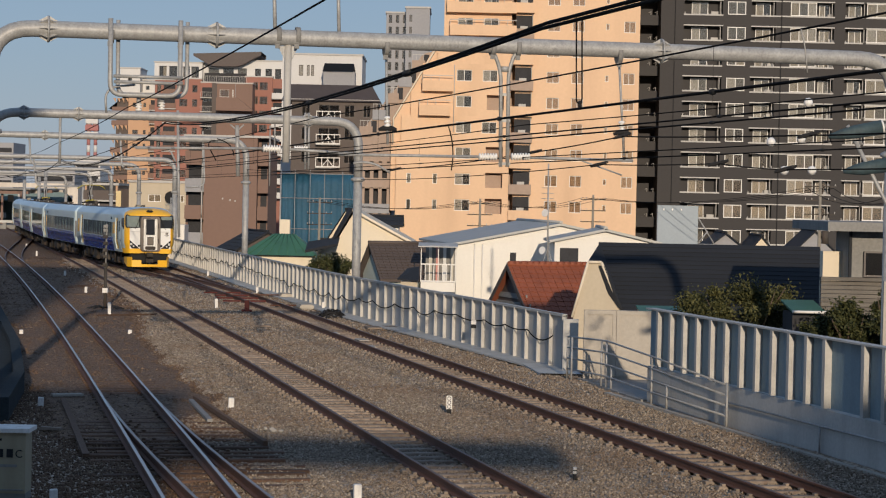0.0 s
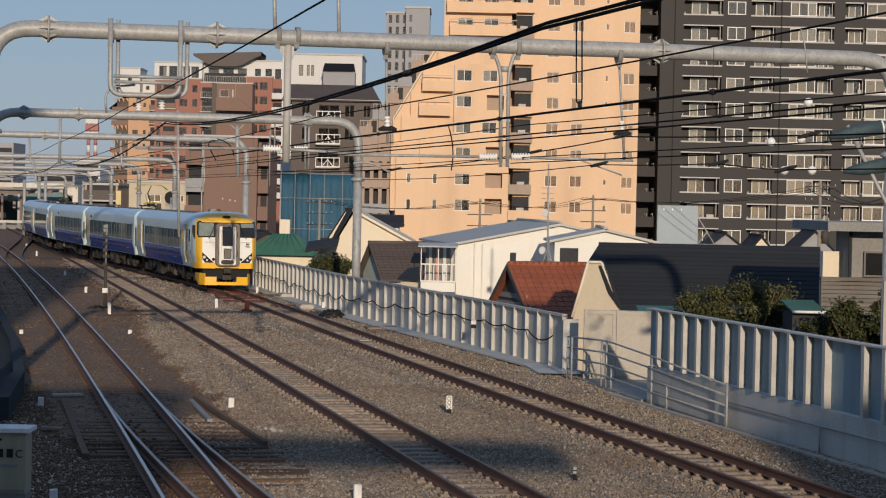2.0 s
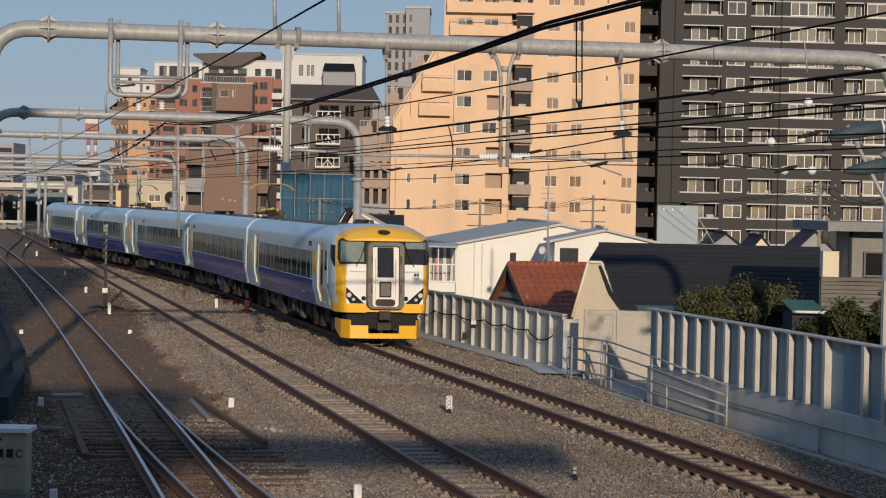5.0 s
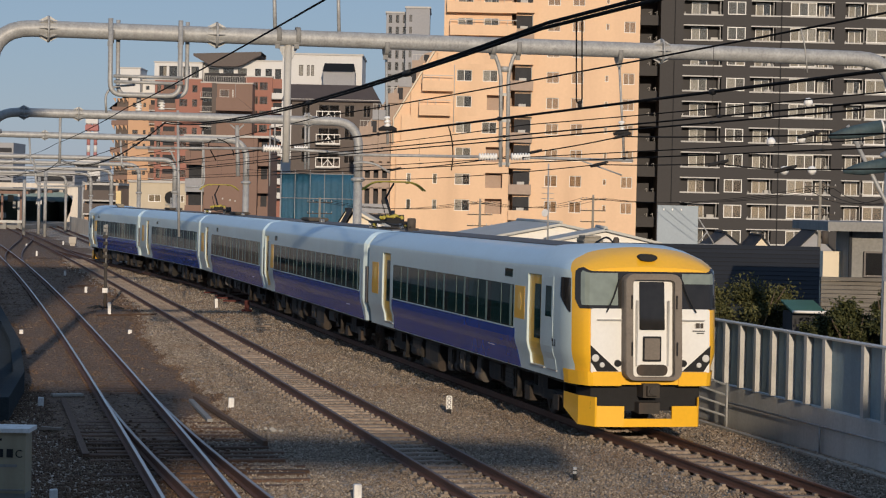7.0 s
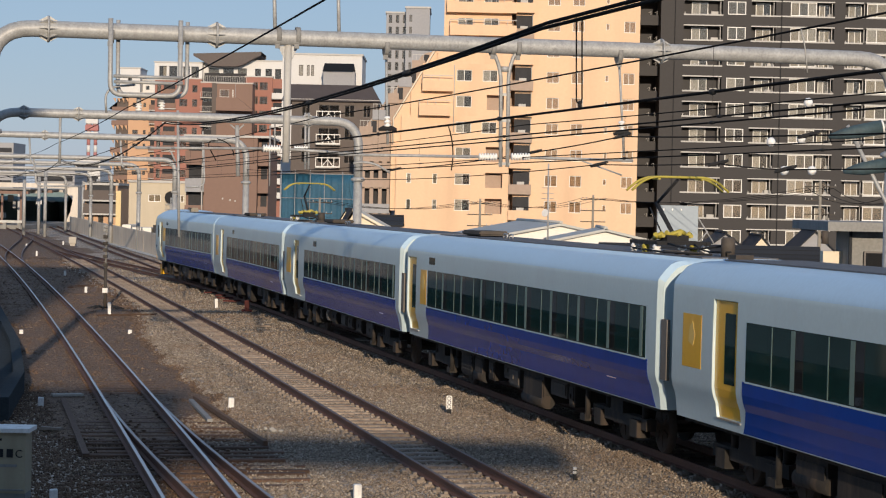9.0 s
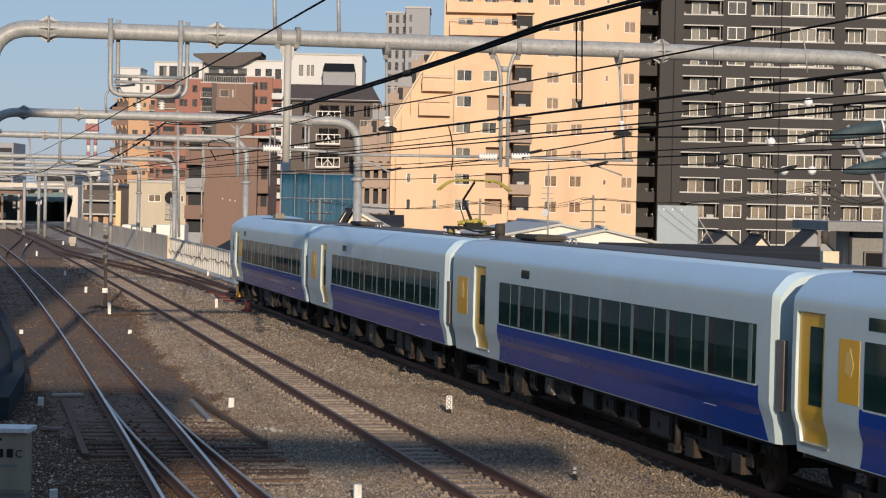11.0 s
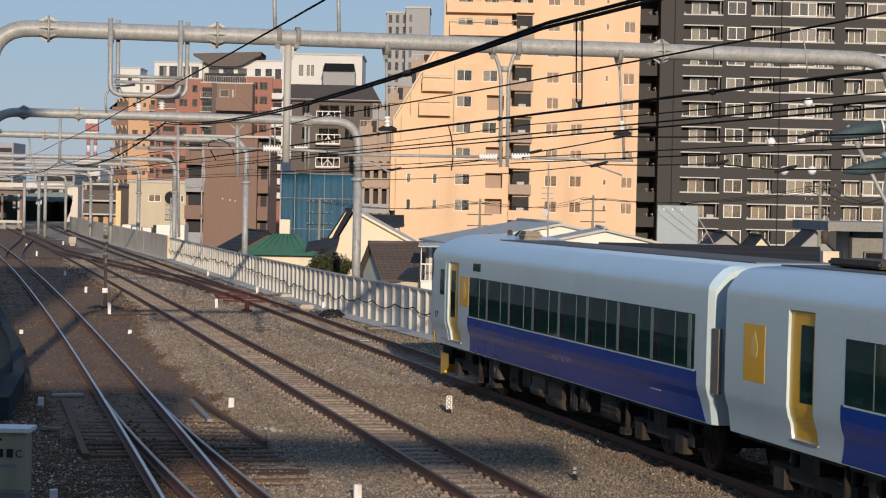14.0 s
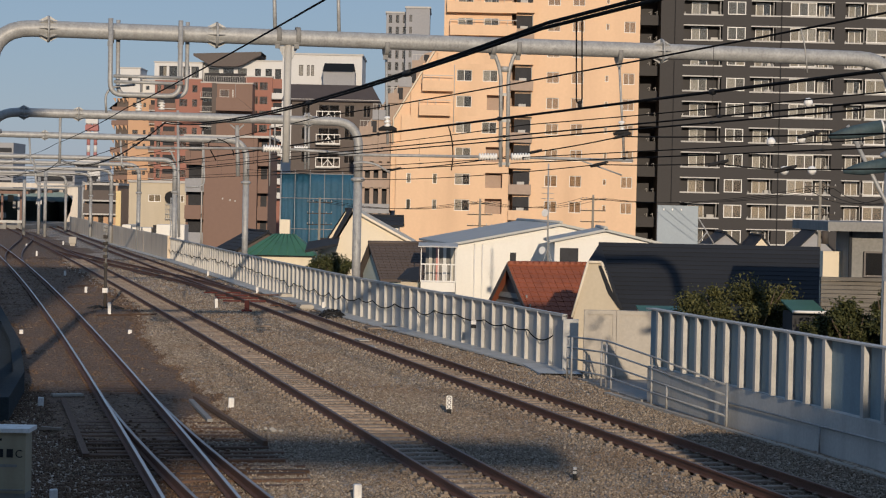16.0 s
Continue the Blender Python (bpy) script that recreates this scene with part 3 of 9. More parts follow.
M_CASE = mat("grey_equipment_case", (0.055, 0.046, 0.037), 0.8, 0, 2, 0.25, 14, 0.1, (0.10, 0.06, 0.04, 0.5), 0.3)
M_VENT = mat("beige_roof_vent", (0.26, 0.235, 0.19), 0.8, 0, 3, 0.2, 20, 0.1, (0.12, 0.10, 0.08, 0.4))
M_DECK = mat("dark_roof_deck", (0.10, 0.095, 0.095), 0.7, 0, 1.0, 0.2, 14, 0.1)
M_LAMP = glow_mat("lit_headlamp", (0.55, 0.54, 0.51), 0.12)
M_PANTO = mat("yellow_insulator_paint", (0.36, 0.30, 0.045), 0.6, 0, 4, 0.15, 20, 0.05)
M_STEELBRIGHT = mat("bare_steel", (0.5, 0.49, 0.47), 0.35, 0.8, 3, 0.1, 20, 0.0)

PROFILE = [(0.95, 1.36), (1.09, 1.372), (1.11, 1.374), (1.30, 1.40), (1.42, 1.445), (1.54, 1.468), (2.2, 1.468), (2.85, 1.46), (2.87, 1.459), (2.96, 1.455), (3.02, 1.452), (3.07, 1.437),
           (3.14, 1.385), (3.20, 1.335), (3.30, 1.235), (3.345, 1.13), (3.375, 0.95), (3.395, 0.6), (3.40, 0.0)]


def half_width(z):
    for (z0, x0), (z1, x1) in zip(PROFILE, PROFILE[1:]):
        if z <= z1:
            return x0 + (x1 - x0) * (z - z0) / (z1 - z0)
    return 0.0


NOSE = [(4.0, 1.0), (3.3, 1.0), (2.6, 1.0), (1.9, 1.0), (1.3, 1.0), (1.0, 1.0), (0.86, 1.0), (0.74, 0.993), (0.62, 0.982), (0.50, 0.965), (0.40, 0.946), (0.30, 0.922), (0.20, 0.895), (0.12, 0.868), (0.05, 0.835), (0.0, 0.790)]
EDGE = 0.40              # the yellow mask ends here on the cab's side, farther back on its roof
CAB = 4.0                # how far the cab's dome reaches back


def nose_at(d):
    """Width factor at d metres behind the nose."""
    return float(np.interp(d, [q[0] for q in NOSE[::-1]], [q[1] for q in NOSE[::-1]]))


def crown(d):
    """Height of the roof's middle line at d metres behind the nose."""
    return float(np.interp(d, (0.0, 0.05, 0.12, 0.20, 0.30, 0.43, 0.62, 0.9, 1.3, 1.9, 2.6, 3.3, 4.0), (3.10, 3.15, 3.20, 3.255, 3.31, 3.365, 3.42, 3.47, 3.50, 3.505, 3.475, 3.43, 3.40)))


def lean(z, d):
    return 0.11 * max(0.0, z - 1.7) * min(1.0, max(0.0, (1.1 - d) / 1.0))


def skin(z, tip, d, side, off=0.0, recess=0.0):
    """A point of the cab's skin at profile height z, d metres behind the nose tip, side -1 or 1."""
    x, zz = half_width(z) - recess, z
    if z > 2.9:                              # the kinked shoulder turns into an arch towards the nose
        f = (z - 2.9) / 0.5
        p = 2.7 + 2.3 * ease((0.5 - d) / 0.5)
        arch = 1.455 * math.sqrt(max(0.0, 1.0 - f ** p))
        x += (arch - x) * ease((2.6 - d) / 2.0)
        zz = 2.9 + (crown(d) - 2.9) * f
    return Vector((side * (x * nose_at(d) + off * (1.0 if d > 0.02 else 0.3)), tip - d - lean(zz, d) + off * (0.2 if d > 0.3 else 1.0), zz))


def swept(d, z):
    """Distance behind the nose of a cab section at profile height z: the sections follow the mask's edge."""
    return float(np.interp(d, (0.0, EDGE, 1.3), (0.0, EDGE + 0.42 * ease((z - 2.90) / 0.45), 1.3))) if d < 1.3 else d


def body_mesh(length, doors, cab_front, cab_rear):
    """Shell of a car: lofted sections with recessed doorways, chamfered ends or a cab."""
    h = length / 2
    st = []                                  # y, recessed, width factor, cab distance, cab end
    ends = []
    for cab, sgn in ((cab_rear, -1), (cab_front, 1)):
        if cab:
            ends.append([(sgn * (h - d), any(a + 0.012 <= sgn * (h - d) <= b - 0.012 for a, b in doors), 1.0, d, sgn) for d, _ in NOSE])
        else:
            back = 0.06 if sgn == 1 else 0.55
            ends.append([(sgn * (h - back - 0.10), False, 1.0, None, 0), (sgn * (h - back), False, 0.945, None, 0)])
    st += ends[0][::-1]
    for a, b in sorted(doors):
        for y, rec in ((a, False), (a + 0.012, True), (b - 0.012, True), (b, False)):
            sgn = 1 if y > 0 else -1
            d = h - abs(y)
            st.append((y, rec, 1.0, d, sgn) if (cab_front if sgn == 1 else cab_rear) and d < CAB else (y, rec, 1.0, None, 0))
    st += ends[1]
    if not cab_front and not cab_rear:
        st.sort(key=lambda s: s[0])
    else:
        st.sort(key=lambda s: (s[0], s[2]))
    bm = bmesh.new()
    rings = []
    for y, rec, wf, d, sgn in st:
        ring = []
        for side in (1, -1):
            seq = PROFILE if side == 1 else PROFILE[-2::-1]
            for z, x in seq:
                if d is not None:
                    p = skin(z, h, swept(d, z), side, 0.0, 0.048 if rec and 1.1 < z < 2.86 else 0.0)
                    ring.append(bm.verts.new((p.x, p.y * sgn, p.z)))
                else:
                    xx = x * wf - (0.048 if rec and 1.1 < z < 2.86 else 0.0)
                    ring.append(bm.verts.new((side * xx, y, z - (0.06 if wf < 1 and z > 3 else 0))))
        rings.append((ring, y, d))
    n = len(rings[0][0])
    for (a, ya, da), (b, yb, db) in zip(rings, rings[1:]):
        for k in range(n):
            try:
                f = bm.faces.new((a[k], a[(k + 1) % n], b[(k + 1) % n], b[k]))
            except ValueError:
                continue
            f.smooth = False
            if k < n - 1:
                zc = (a[k].co.z + b[k].co.z + a[k + 1].co.z) / 3
                if da is not None and db is not None and max(da, db) <= EDGE + 0.001:
                    f.material_index = 1
                elif zc > 3.02:
                    f.material_index = 2
    bm.faces.new(rings[0][0][::-1]).material_index = 1 if cab_rear else 3
    bm.faces.new(rings[-1][0]).material_index = 1 if cab_front else 3
    return bm


def side_shell(y0, y1, z0, z1, off, flare=0.0, thick=0.0):
    """A sheet laid on the car's right side (x > 0) between y0 and y1; flare widens its foot."""
    zs = sorted({z0, z1, *[z for z, _ in PROFILE if z0 < z < z1]})
    bm = bmesh.new()
    rows = []
    for z in zs:
        e = flare * max(0.0, (1.35 - z) / 0.42) ** 1.5 if z < 1.35 else 0.0
        rows.append([bm.verts.new((half_width(z) + off, y, z)) for y in (y0 + e, y1 - e)])
    for a, b in zip(rows, rows[1:]):
        bm.faces.new((a[0], a[1], b[1], b[0]))
    ext = bmesh.ops.extrude_face_region(bm, geom=bm.faces[:])
    for v in [g for g in ext["geom"] if isinstance(g, bmesh.types.BMVert)]:
        v.co.x -= max(thick, off + 0.01, 0.006)
    return bm


def emblem(y, z):
    """A faint tulip-shaped patch on the car's right side."""
    bm = bmesh.new()
    ring = []
    for k in range(18):
        a = 2 * math.pi * k / 18
        r = 0.13 * (1 + 0.12 * math.cos(5 * a))
        zz = z + 1.35 * r * math.sin(a)
        ring.append(bm.verts.new((half_width(zz) + 0.008, y + r * math.cos(a) * (1.0 - 0.35 * math.sin(a)), zz)))
    bm.faces.new(ring)
    bmesh.ops.recalc_face_normals(bm, faces=bm.faces)
    bmesh.ops.solidify(bm, geom=bm.faces[:], thickness=0.004)
    return bm


def both_sides(name, make, material, parent, label=""):
    a = part(name, make(), material, parent, label)
    b = share(name, a, parent, Matrix.Diagonal((-1, 1, 1, 1)))
    return a, b


def plate(pts, tip, off, thick=0.02):
    """A flat plate on the cab's face from (x, z) points."""
    bm = bmesh.new()
    a = [bm.verts.new((x, tip - lean(z, 0) + off, z)) for x, z in pts]
    b = [bm.verts.new((x, tip - lean(z, 0) + off - thick, z)) for x, z in pts]
    n = len(pts)
    bm.faces.new(a)
    bm.faces.new(b[::-1])
    for k in range(n):
        bm.faces.new((a[k], b[k], b[(k + 1) % n], a[(k + 1) % n]))
    return bm


def wrap(zs, ds, tip, off, x_in=0.0, sides=(1,)):
    """A sheet wrapped round the cab's corner, from ds[0] behind the tip to x_in on the face."""
    bm = bmesh.new()
    for side in sides:
        rows = []
        for z in zs:
            fit = 1.0 - 0.5 * ease((z - 3.05) / 0.16) - 0.45 * ease((2.44 - z) / 0.1) if z > 2.0 else 1.0
            line = [skin(z, tip, d * fit, side, off) for d in ds]
            last = line[-1].copy()
            last.x = side * x_in
            line.append(last)
            rows.append([bm.verts.new(p) for p in line])
        for a, b in zip(rows, rows[1:]):
            for k in range(len(a) - 1):
                f = bm.faces.new((a[k], a[k + 1], b[k + 1], b[k]))
    bmesh.ops.recalc_face_normals(bm, faces=bm.faces)
    bmesh.ops.solidify(bm, geom=bm.faces[:], thickness=0.012)
    return bm


def rounded(w, z0, z1, r, n=5):
    pts = []
    for cx, cz, a0 in ((w - r, z0 + r, -90), (w - r, z1 - r, 0), (-w + r, z1 - r, 90), (-w + r, z0 + r, 180)):
        for k in range(n + 1):
            a = radians(a0 + 90 * k / n)
            pts.append((cx + r * math.cos(a), cz + r * math.sin(a)))
    return pts


def cab_face(car, tip, sgn, lit):
    """Everything on the cab's face; sgn 1: front of the train, -1: its rear end."""
    hub = part("cab_face", plate(rounded(1.14, 1.17, 2.34, 0.04), tip, 0.03), M_FACEWHITE, car, "white lower cab face")
    ws = part("windscreen", wrap((2.335, 2.37, 2.5, 2.7, 2.86, 2.96, 3.04, 3.12, 3.20), (0.29, 0.20, 0.12, 0.05, 0.0), tip, 0.012, 0.0, (1, -1)), M_SCREEN, car, "dark wraparound windscreen")
    # pale plates paint the screen's sky reflection and sunlit cab over dark glass
    part("bright_pane", wrap((2.40, 2.5, 2.7, 2.86, 2.96, 3.04, 3.12), (0.13, 0.05, 0.0), tip, 0.017, 0.62, (1,)), M_BRIGHTPANE, ws, "pale green-grey patch of brightness painted on the windscreen")
    part("bright_pane", wrap((2.80, 2.86, 2.96, 3.04, 3.12), (0.05, 0.0), tip, 0.017, 0.62, (-1,)), M_BRIGHTPANE, ws, "pale green-grey patch of brightness painted on the windscreen")
    for s in (1, -1):
        part("bumper", wrap((0.93, 1.0, 1.05, 1.19), (0.86, 0.62, 0.30, 0.20, 0.12, 0.05, 0.0), tip, 0.03, 0.55, (s,)), M_YELLOW, car, "yellow lower lip")
    # gangway
    ring_o, ring_i = rounded(0.56, 1.05, 2.985, 0.17), rounded(0.40, 1.11, 2.88, 0.08)
    bm = bmesh.new()
    fy = lambda z: tip - lean(z, 0)
    rows = [[bm.verts.new((x * s, fy(z) + o, z)) for x, z in ring] for ring, o, s in ((ring_o, 0.0, 1.0), (ring_o, 0.20, 0.99), (ring_o, 0.26, 0.95), (ring_i, 0.26, 1.0), (ring_i, 0.10, 1.0))]
    for a, b in zip(rows, rows[1:]):
        for k in range(len(a)):
            bm.faces.new((a[k], a[(k + 1) % len(a)], b[(k + 1) % len(b)], b[k]))
    g = part("gangway", bm, M_RUBBER, car, "grey-brown gangway surround")
    for s in (-1, 1):
        bm = bmesh.new()
        bx(bm, s * 0.43 - 0.012, s * 0.43 + 0.012, tip + 0.255, tip + 0.27, 1.5, 1.75)
        bx(bm, s * 0.43 - 0.012, s * 0.43 + 0.012, tip + 0.16, tip + 0.19, 2.35, 2.6)
        part("latch", bm, M_BLACK, g)
    d = part("end_door", plate([(-0.40, 1.10), (0.40, 1.10), (0.40, 2.89), (-0.40, 2.89)], tip, 0.10), M_FACEWHITE, car, "white gangway door")
    part("pane", plate(rounded(0.24, 1.965, 2.84, 0.02), tip, 0.115), M_SCREEN, d)
    part("pane_frame", plate(rounded(0.175, 1.385, 1.845, 0.02), tip, 0.112), M_BLACK, d)
    part("lower_pane", plate(rounded(0.145, 1.42, 1.81, 0.02), tip, 0.118), M_RUBBER, d)
    part("step_plate", plate(rounded(0.29, 1.13, 1.33, 0.09), tip, 0.15, 0.05), M_CASE, d)
    for s in (-0.30, 0.30):
        bm = bmesh.new()
        bx(bm, s - 0.012, s + 0.012, tip + 0.06, tip + 0.13, 1.3, 2.5)
        part("grab_bar", bm, M_STEELBRIGHT, d)
    # lamps
    for s in (-1, 1):
        hl = part("headlight", plate([(s * 1.15, 1.67), (s * 1.14, 1.37), (s * 1.02, 1.195), (s * 0.61, 1.195)], tip, 0.042), M_BLACK, car, "black angular lamp housing")
        for x, z, r in ((1.06, 1.44, 0.07), (0.93, 1.315, 0.048)):
            bm = bmesh.new()
            tube(bm, [(s * x, tip + 0.005, z), (s * x, tip + 0.055, z), (s * x, tip + 0.065, z)], [r, r, r * 0.7], 14)
            part("lamp", bm, M_LAMP if lit else M_STEELBRIGHT, hl)
        bm = bmesh.new()
        tube(bm, [(s * 0.63, tip, 1.345), (s * 0.63, tip + 0.05, 1.345)], 0.065, 14)
        part("horn_cap", bm, M_BLACK, car)
        bm = bmesh.new()
        bx(bm, s * 0.56, s * 1.03, tip - 0.06, tip + 0.03, 2.125, 2.15)
        part("handrail", bm, M_STEELBRIGHT, car)
        wiper = bmesh.new()
        tube(wiper, [(s * 0.86, tip + 0.03, 2.28), (s * 0.72, tip - 0.02, 2.55), (s * 0.60, tip - 0.07, 2.88)], 0.014, 6)
        part("wiper", wiper, M_BLACK, car)
    bm = bmesh.new()
    pts = [(0.175 * math.cos(a), 3.275 + 0.068 * math.sin(a)) for a in (2 * math.pi * k / 20 for k in range(20))]
    part("top_lamp", plate(pts, tip, -0.06, 0.4), M_BLACK, car, "dark oval lamp above the windscreen")
    for x0, x1, z in ((0.86, 0.93, 2.0), (0.95, 1.0, 2.0), (0.80, 1.04, 1.94), (0.88, 1.02, 1.90)):       # lettering as plain bars
        bm = bmesh.new()
        bx(bm, -x1, -x0, tip + 0.03, tip + 0.036, z, z + (0.09 if z > 1.95 else 0.015))
        part("lettering_bar", bm, M_CASE, hub)
    # snow plough and coupler
    plan = [(1.20, 1.45), (1.18, 0.60), (1.00, 0.12), (0.97, 0.10), (0.46, 0.05)]
    for s in (-1, 1):
        bm = bmesh.new()
        for (x0, d0), (x1, d1) in zip(plan, plan[1:]):
            top0, top1 = (0.71, 0.71)
            bot0 = 0.40 if d0 > 1 else 0.17
            bot1 = 0.17
            if x0 < 0.99:
                top0 = top1 = 0.55
            vs = [bm.verts.new((s * x, tip - dd - o, z)) for (x, dd), (lo, hi) in (((x0, d0), (bot0, top0)), ((x1, d1), (bot1, top1))) for o in (0, 0.05) for z in (lo, hi)]
            for f in ((0, 1, 5, 4), (2, 6, 7, 3), (1, 3, 7, 5), (0, 4, 6, 2), (0, 2, 3, 1), (4, 5, 7, 6)):
                bm.faces.new([vs[i] for i in f])
        bmesh.ops.remove_doubles(bm, verts=bm.verts, dist=0.001)
        part("plough", bm, M_YELLOW, car, "yellow skirt plate")
    bm = bmesh.new()
    bx(bm, -0.46, 0.46, tip - 0.10, tip - 0.05, 0.17, 0.32)
    part("plough_bar", bm, M_YELLOW, car)
    bm = bmesh.new()
    bx(bm, -0.16, 0.16, tip - 0.5, tip + 0.12, 0.72, 0.98)
    bx(bm, -0.10, 0.10, tip + 0.12, tip + 0.2, 0.76, 0.94)
    bx(bm, -0.2, 0.2, tip - 0.4, tip + 0.02, 0.42, 0.62)
    tube(bm, [(0, tip + 0.2, 0.85), (0, tip + 0.23, 0.85)], 0.07, 12)
    part("coupler", bm, M_CASE, car)
    bm = bmesh.new()
    bx(bm, -1.05, 1.05, tip - 1.2, tip - 0.25, 0.45, 0.95)
    part("buffer_beam", bm, M_BLACK, car)


def doorway(car, a, b, cab=False, lbl="yellow door in a white recess"):
    """A door leaf in its recess on both sides of the car."""
    h = car["half"]
    def leaf():
        return side_shell(a + 0.02, b - 0.02, 1.11, 2.85, -0.040 if not cab else 0.006)
    ds = both_sides("door", leaf, M_YELLOW if not cab else M_SILVER, car, lbl)
    def pane():
        m = (a + b) / 2 + (0 if cab else -0.13 if a < -h + 3.0 and h < 10.0 else 0.13)
        w = 0.21 if not cab else 0.20
        return side_shell(m - w, m + w, 1.63 if not cab else 2.10, 2.68, -0.034 if not cab else 0.011)
    both_sides("door_pane", pane, M_TGLASS, car)
    def sill():
        bm = bmesh.new()
        bx(bm, 1.27, 1.39, a, b, 1.075, 1.10)
        return bm
    both_sides("door_sill", sill, M_STEELBRIGHT, car)


def glazing(car, a, b):
    """The dark window band, its panes and the curtains gathered between them."""
    both_sides("window_band", lambda: side_shell(a, b, 1.745, 2.595, 0.004), M_TGLASS, car, "dark green tinted window band")
    n = max(3, round((b - a) / 1.86))
    w = (b - a) / n
    for k in range(n):
        y = a + w * k
        for yy, ww, mt in ((y - 0.14, 0.28, M_SCREEN), (y + w - 0.30, 0.15, M_CURTAIN), (y + w / 2 - 0.02, 0.035, M_CURTAIN)):
            if k == 0 and mt is M_SCREEN:
                continue
            both_sides("pillar" if mt is M_SCREEN else "curtain", lambda: side_shell(yy, yy + ww, 1.76, 2.58, 0.007, 0, 0.004), mt, car)
    def trim():
        bm = side_shell(a - 0.02, b + 0.02, 1.72, 1.745, 0.010)
        return bm
    both_sides("window_trim", trim, M_SILVER, car)


def bogie(car, y):
    """A bogie's frame; its wheelsets turn."""
    bm = bmesh.new()
    for s in (-1, 1):
        bx(bm, s * 0.98 - 0.09, s * 0.98 + 0.09, y - 1.55, y + 1.55, 0.42, 0.62)
        bx(bm, s * 0.98 - 0.13, s * 0.98 + 0.13, y - 0.35, y + 0.35, 0.62, 0.93)
        for q in (-1.05, 1.05):
            bx(bm, s * 1.02 - 0.12, s * 1.02 + 0.12, y + q - 0.2, y + q + 0.2, 0.28, 0.58)
            tube(bm, [(s * 1.0, y + q + 0.28, 0.6), (s * 1.0, y + q + 0.28, 0.92)], 0.07, 10)
    bx(bm, -0.9, 0.9, y - 0.3, y + 0.3, 0.5, 0.8)
    part("bogie", bm, M_UNDER, car, "sooty steel bogie")
    sets = []
    for q in (-1.05, 1.05):
        bm = bmesh.new()
        tube(bm, [(-0.6, 0, 0), (0.6, 0, 0)], 0.08, 10)
        for s in (-1, 1):
            tube(bm, [(s * 0.50, 0, 0), (s * 0.515, 0, 0), (s * 0.60, 0, 0), (s * 0.62, 0, 0)], [0.455, 0.455, 0.43, 0.40], 24)
            for k in range(6):
                a = math.pi * k / 3
                bx(bm, s * 0.62 - 0.012, s * 0.62 + 0.012, -0.03, 0.03, 0.12, 0.34, Matrix.Rotation(a, 4, "X"))
        w = part("wheelset", bm, M_CASE, car)
        w.matrix_basis = pose(0, y + q, 0.43)
        sets.append((w, y + q))
    return sets


def underfloor(car, length, seed):
    rnd = random.Random(seed)
    bm = bmesh.new()
    bx(bm, -1.2, 1.2, -length / 2 + 0.6, length / 2 - 0.6, 0.86, 0.99)
    part("underframe", bm, M_UNDER, car)
    y = -length / 2 + 5.2
    while y < length / 2 - 6.0:
        w = rnd.choice((0.35, 0.5, 0.8, 1.1, 1.5))
        z0 = rnd.uniform(0.28, 0.55)
        out, form, paint = rnd.uniform(0.98, 1.22), rnd.choice((0, 0, 1, 2, 3)), rnd.choice((M_CASE, M_UNDER, M_UNDER, M_UNDER, M_CASE, M_UNDER, M_RUBBER if w < 0.6 else M_UNDER))
        for s in (-1, 1):
            bm = bmesh.new()
            o = out
            bx(bm, s * 0.4, s * o, y, y + w, z0, 0.9)
            case = part("equipment_case", bm, paint, car)
            add = [("lid", (s * o, s * (o + 0.025), y + 0.05, y + w - 0.05, z0 + 0.05, 0.8))]
            if form == 0:
                add.append(("latch", (s * (o + 0.02), s * (o + 0.05), y + w * 0.42, y + w * 0.52, z0 + 0.15, z0 + 0.24)))
            elif form == 1:
                add += [("louvre", (s * (o + 0.02), s * (o + 0.04), y + 0.08, y + w - 0.08, z0 + 0.10 + 0.09 * q, z0 + 0.14 + 0.09 * q)) for q in range(5)]
            for name, dims in add:
                bm = bmesh.new()
                bx(bm, *dims)
                part(name, bm, paint, case)
            if form == 2:
                bm = bmesh.new()
                tube(bm, [(s * (o - 0.08), y - 0.05, z0 + 0.02), (s * (o - 0.08), y + w + 0.05, z0 + 0.02)], 0.13, 12)
                part("air_tank", bm, paint, case)
        y += w + rnd.uniform(0.08, 0.55)
    for s in (-1, 1):
        for q in (-length / 2 + 4.6, length / 2 - 4.75):
            bm = bmesh.new()
            tube(bm, [(s * 1.2, q, 0.92), (s * 1.2, q, 0.35)], 0.05, 8)
            bx(bm, s * 1.2 - 0.06, s * 1.2 + 0.06, q - 0.28, q + 0.02, 0.3, 0.42)
            part("step", bm, M_UNDER, car)


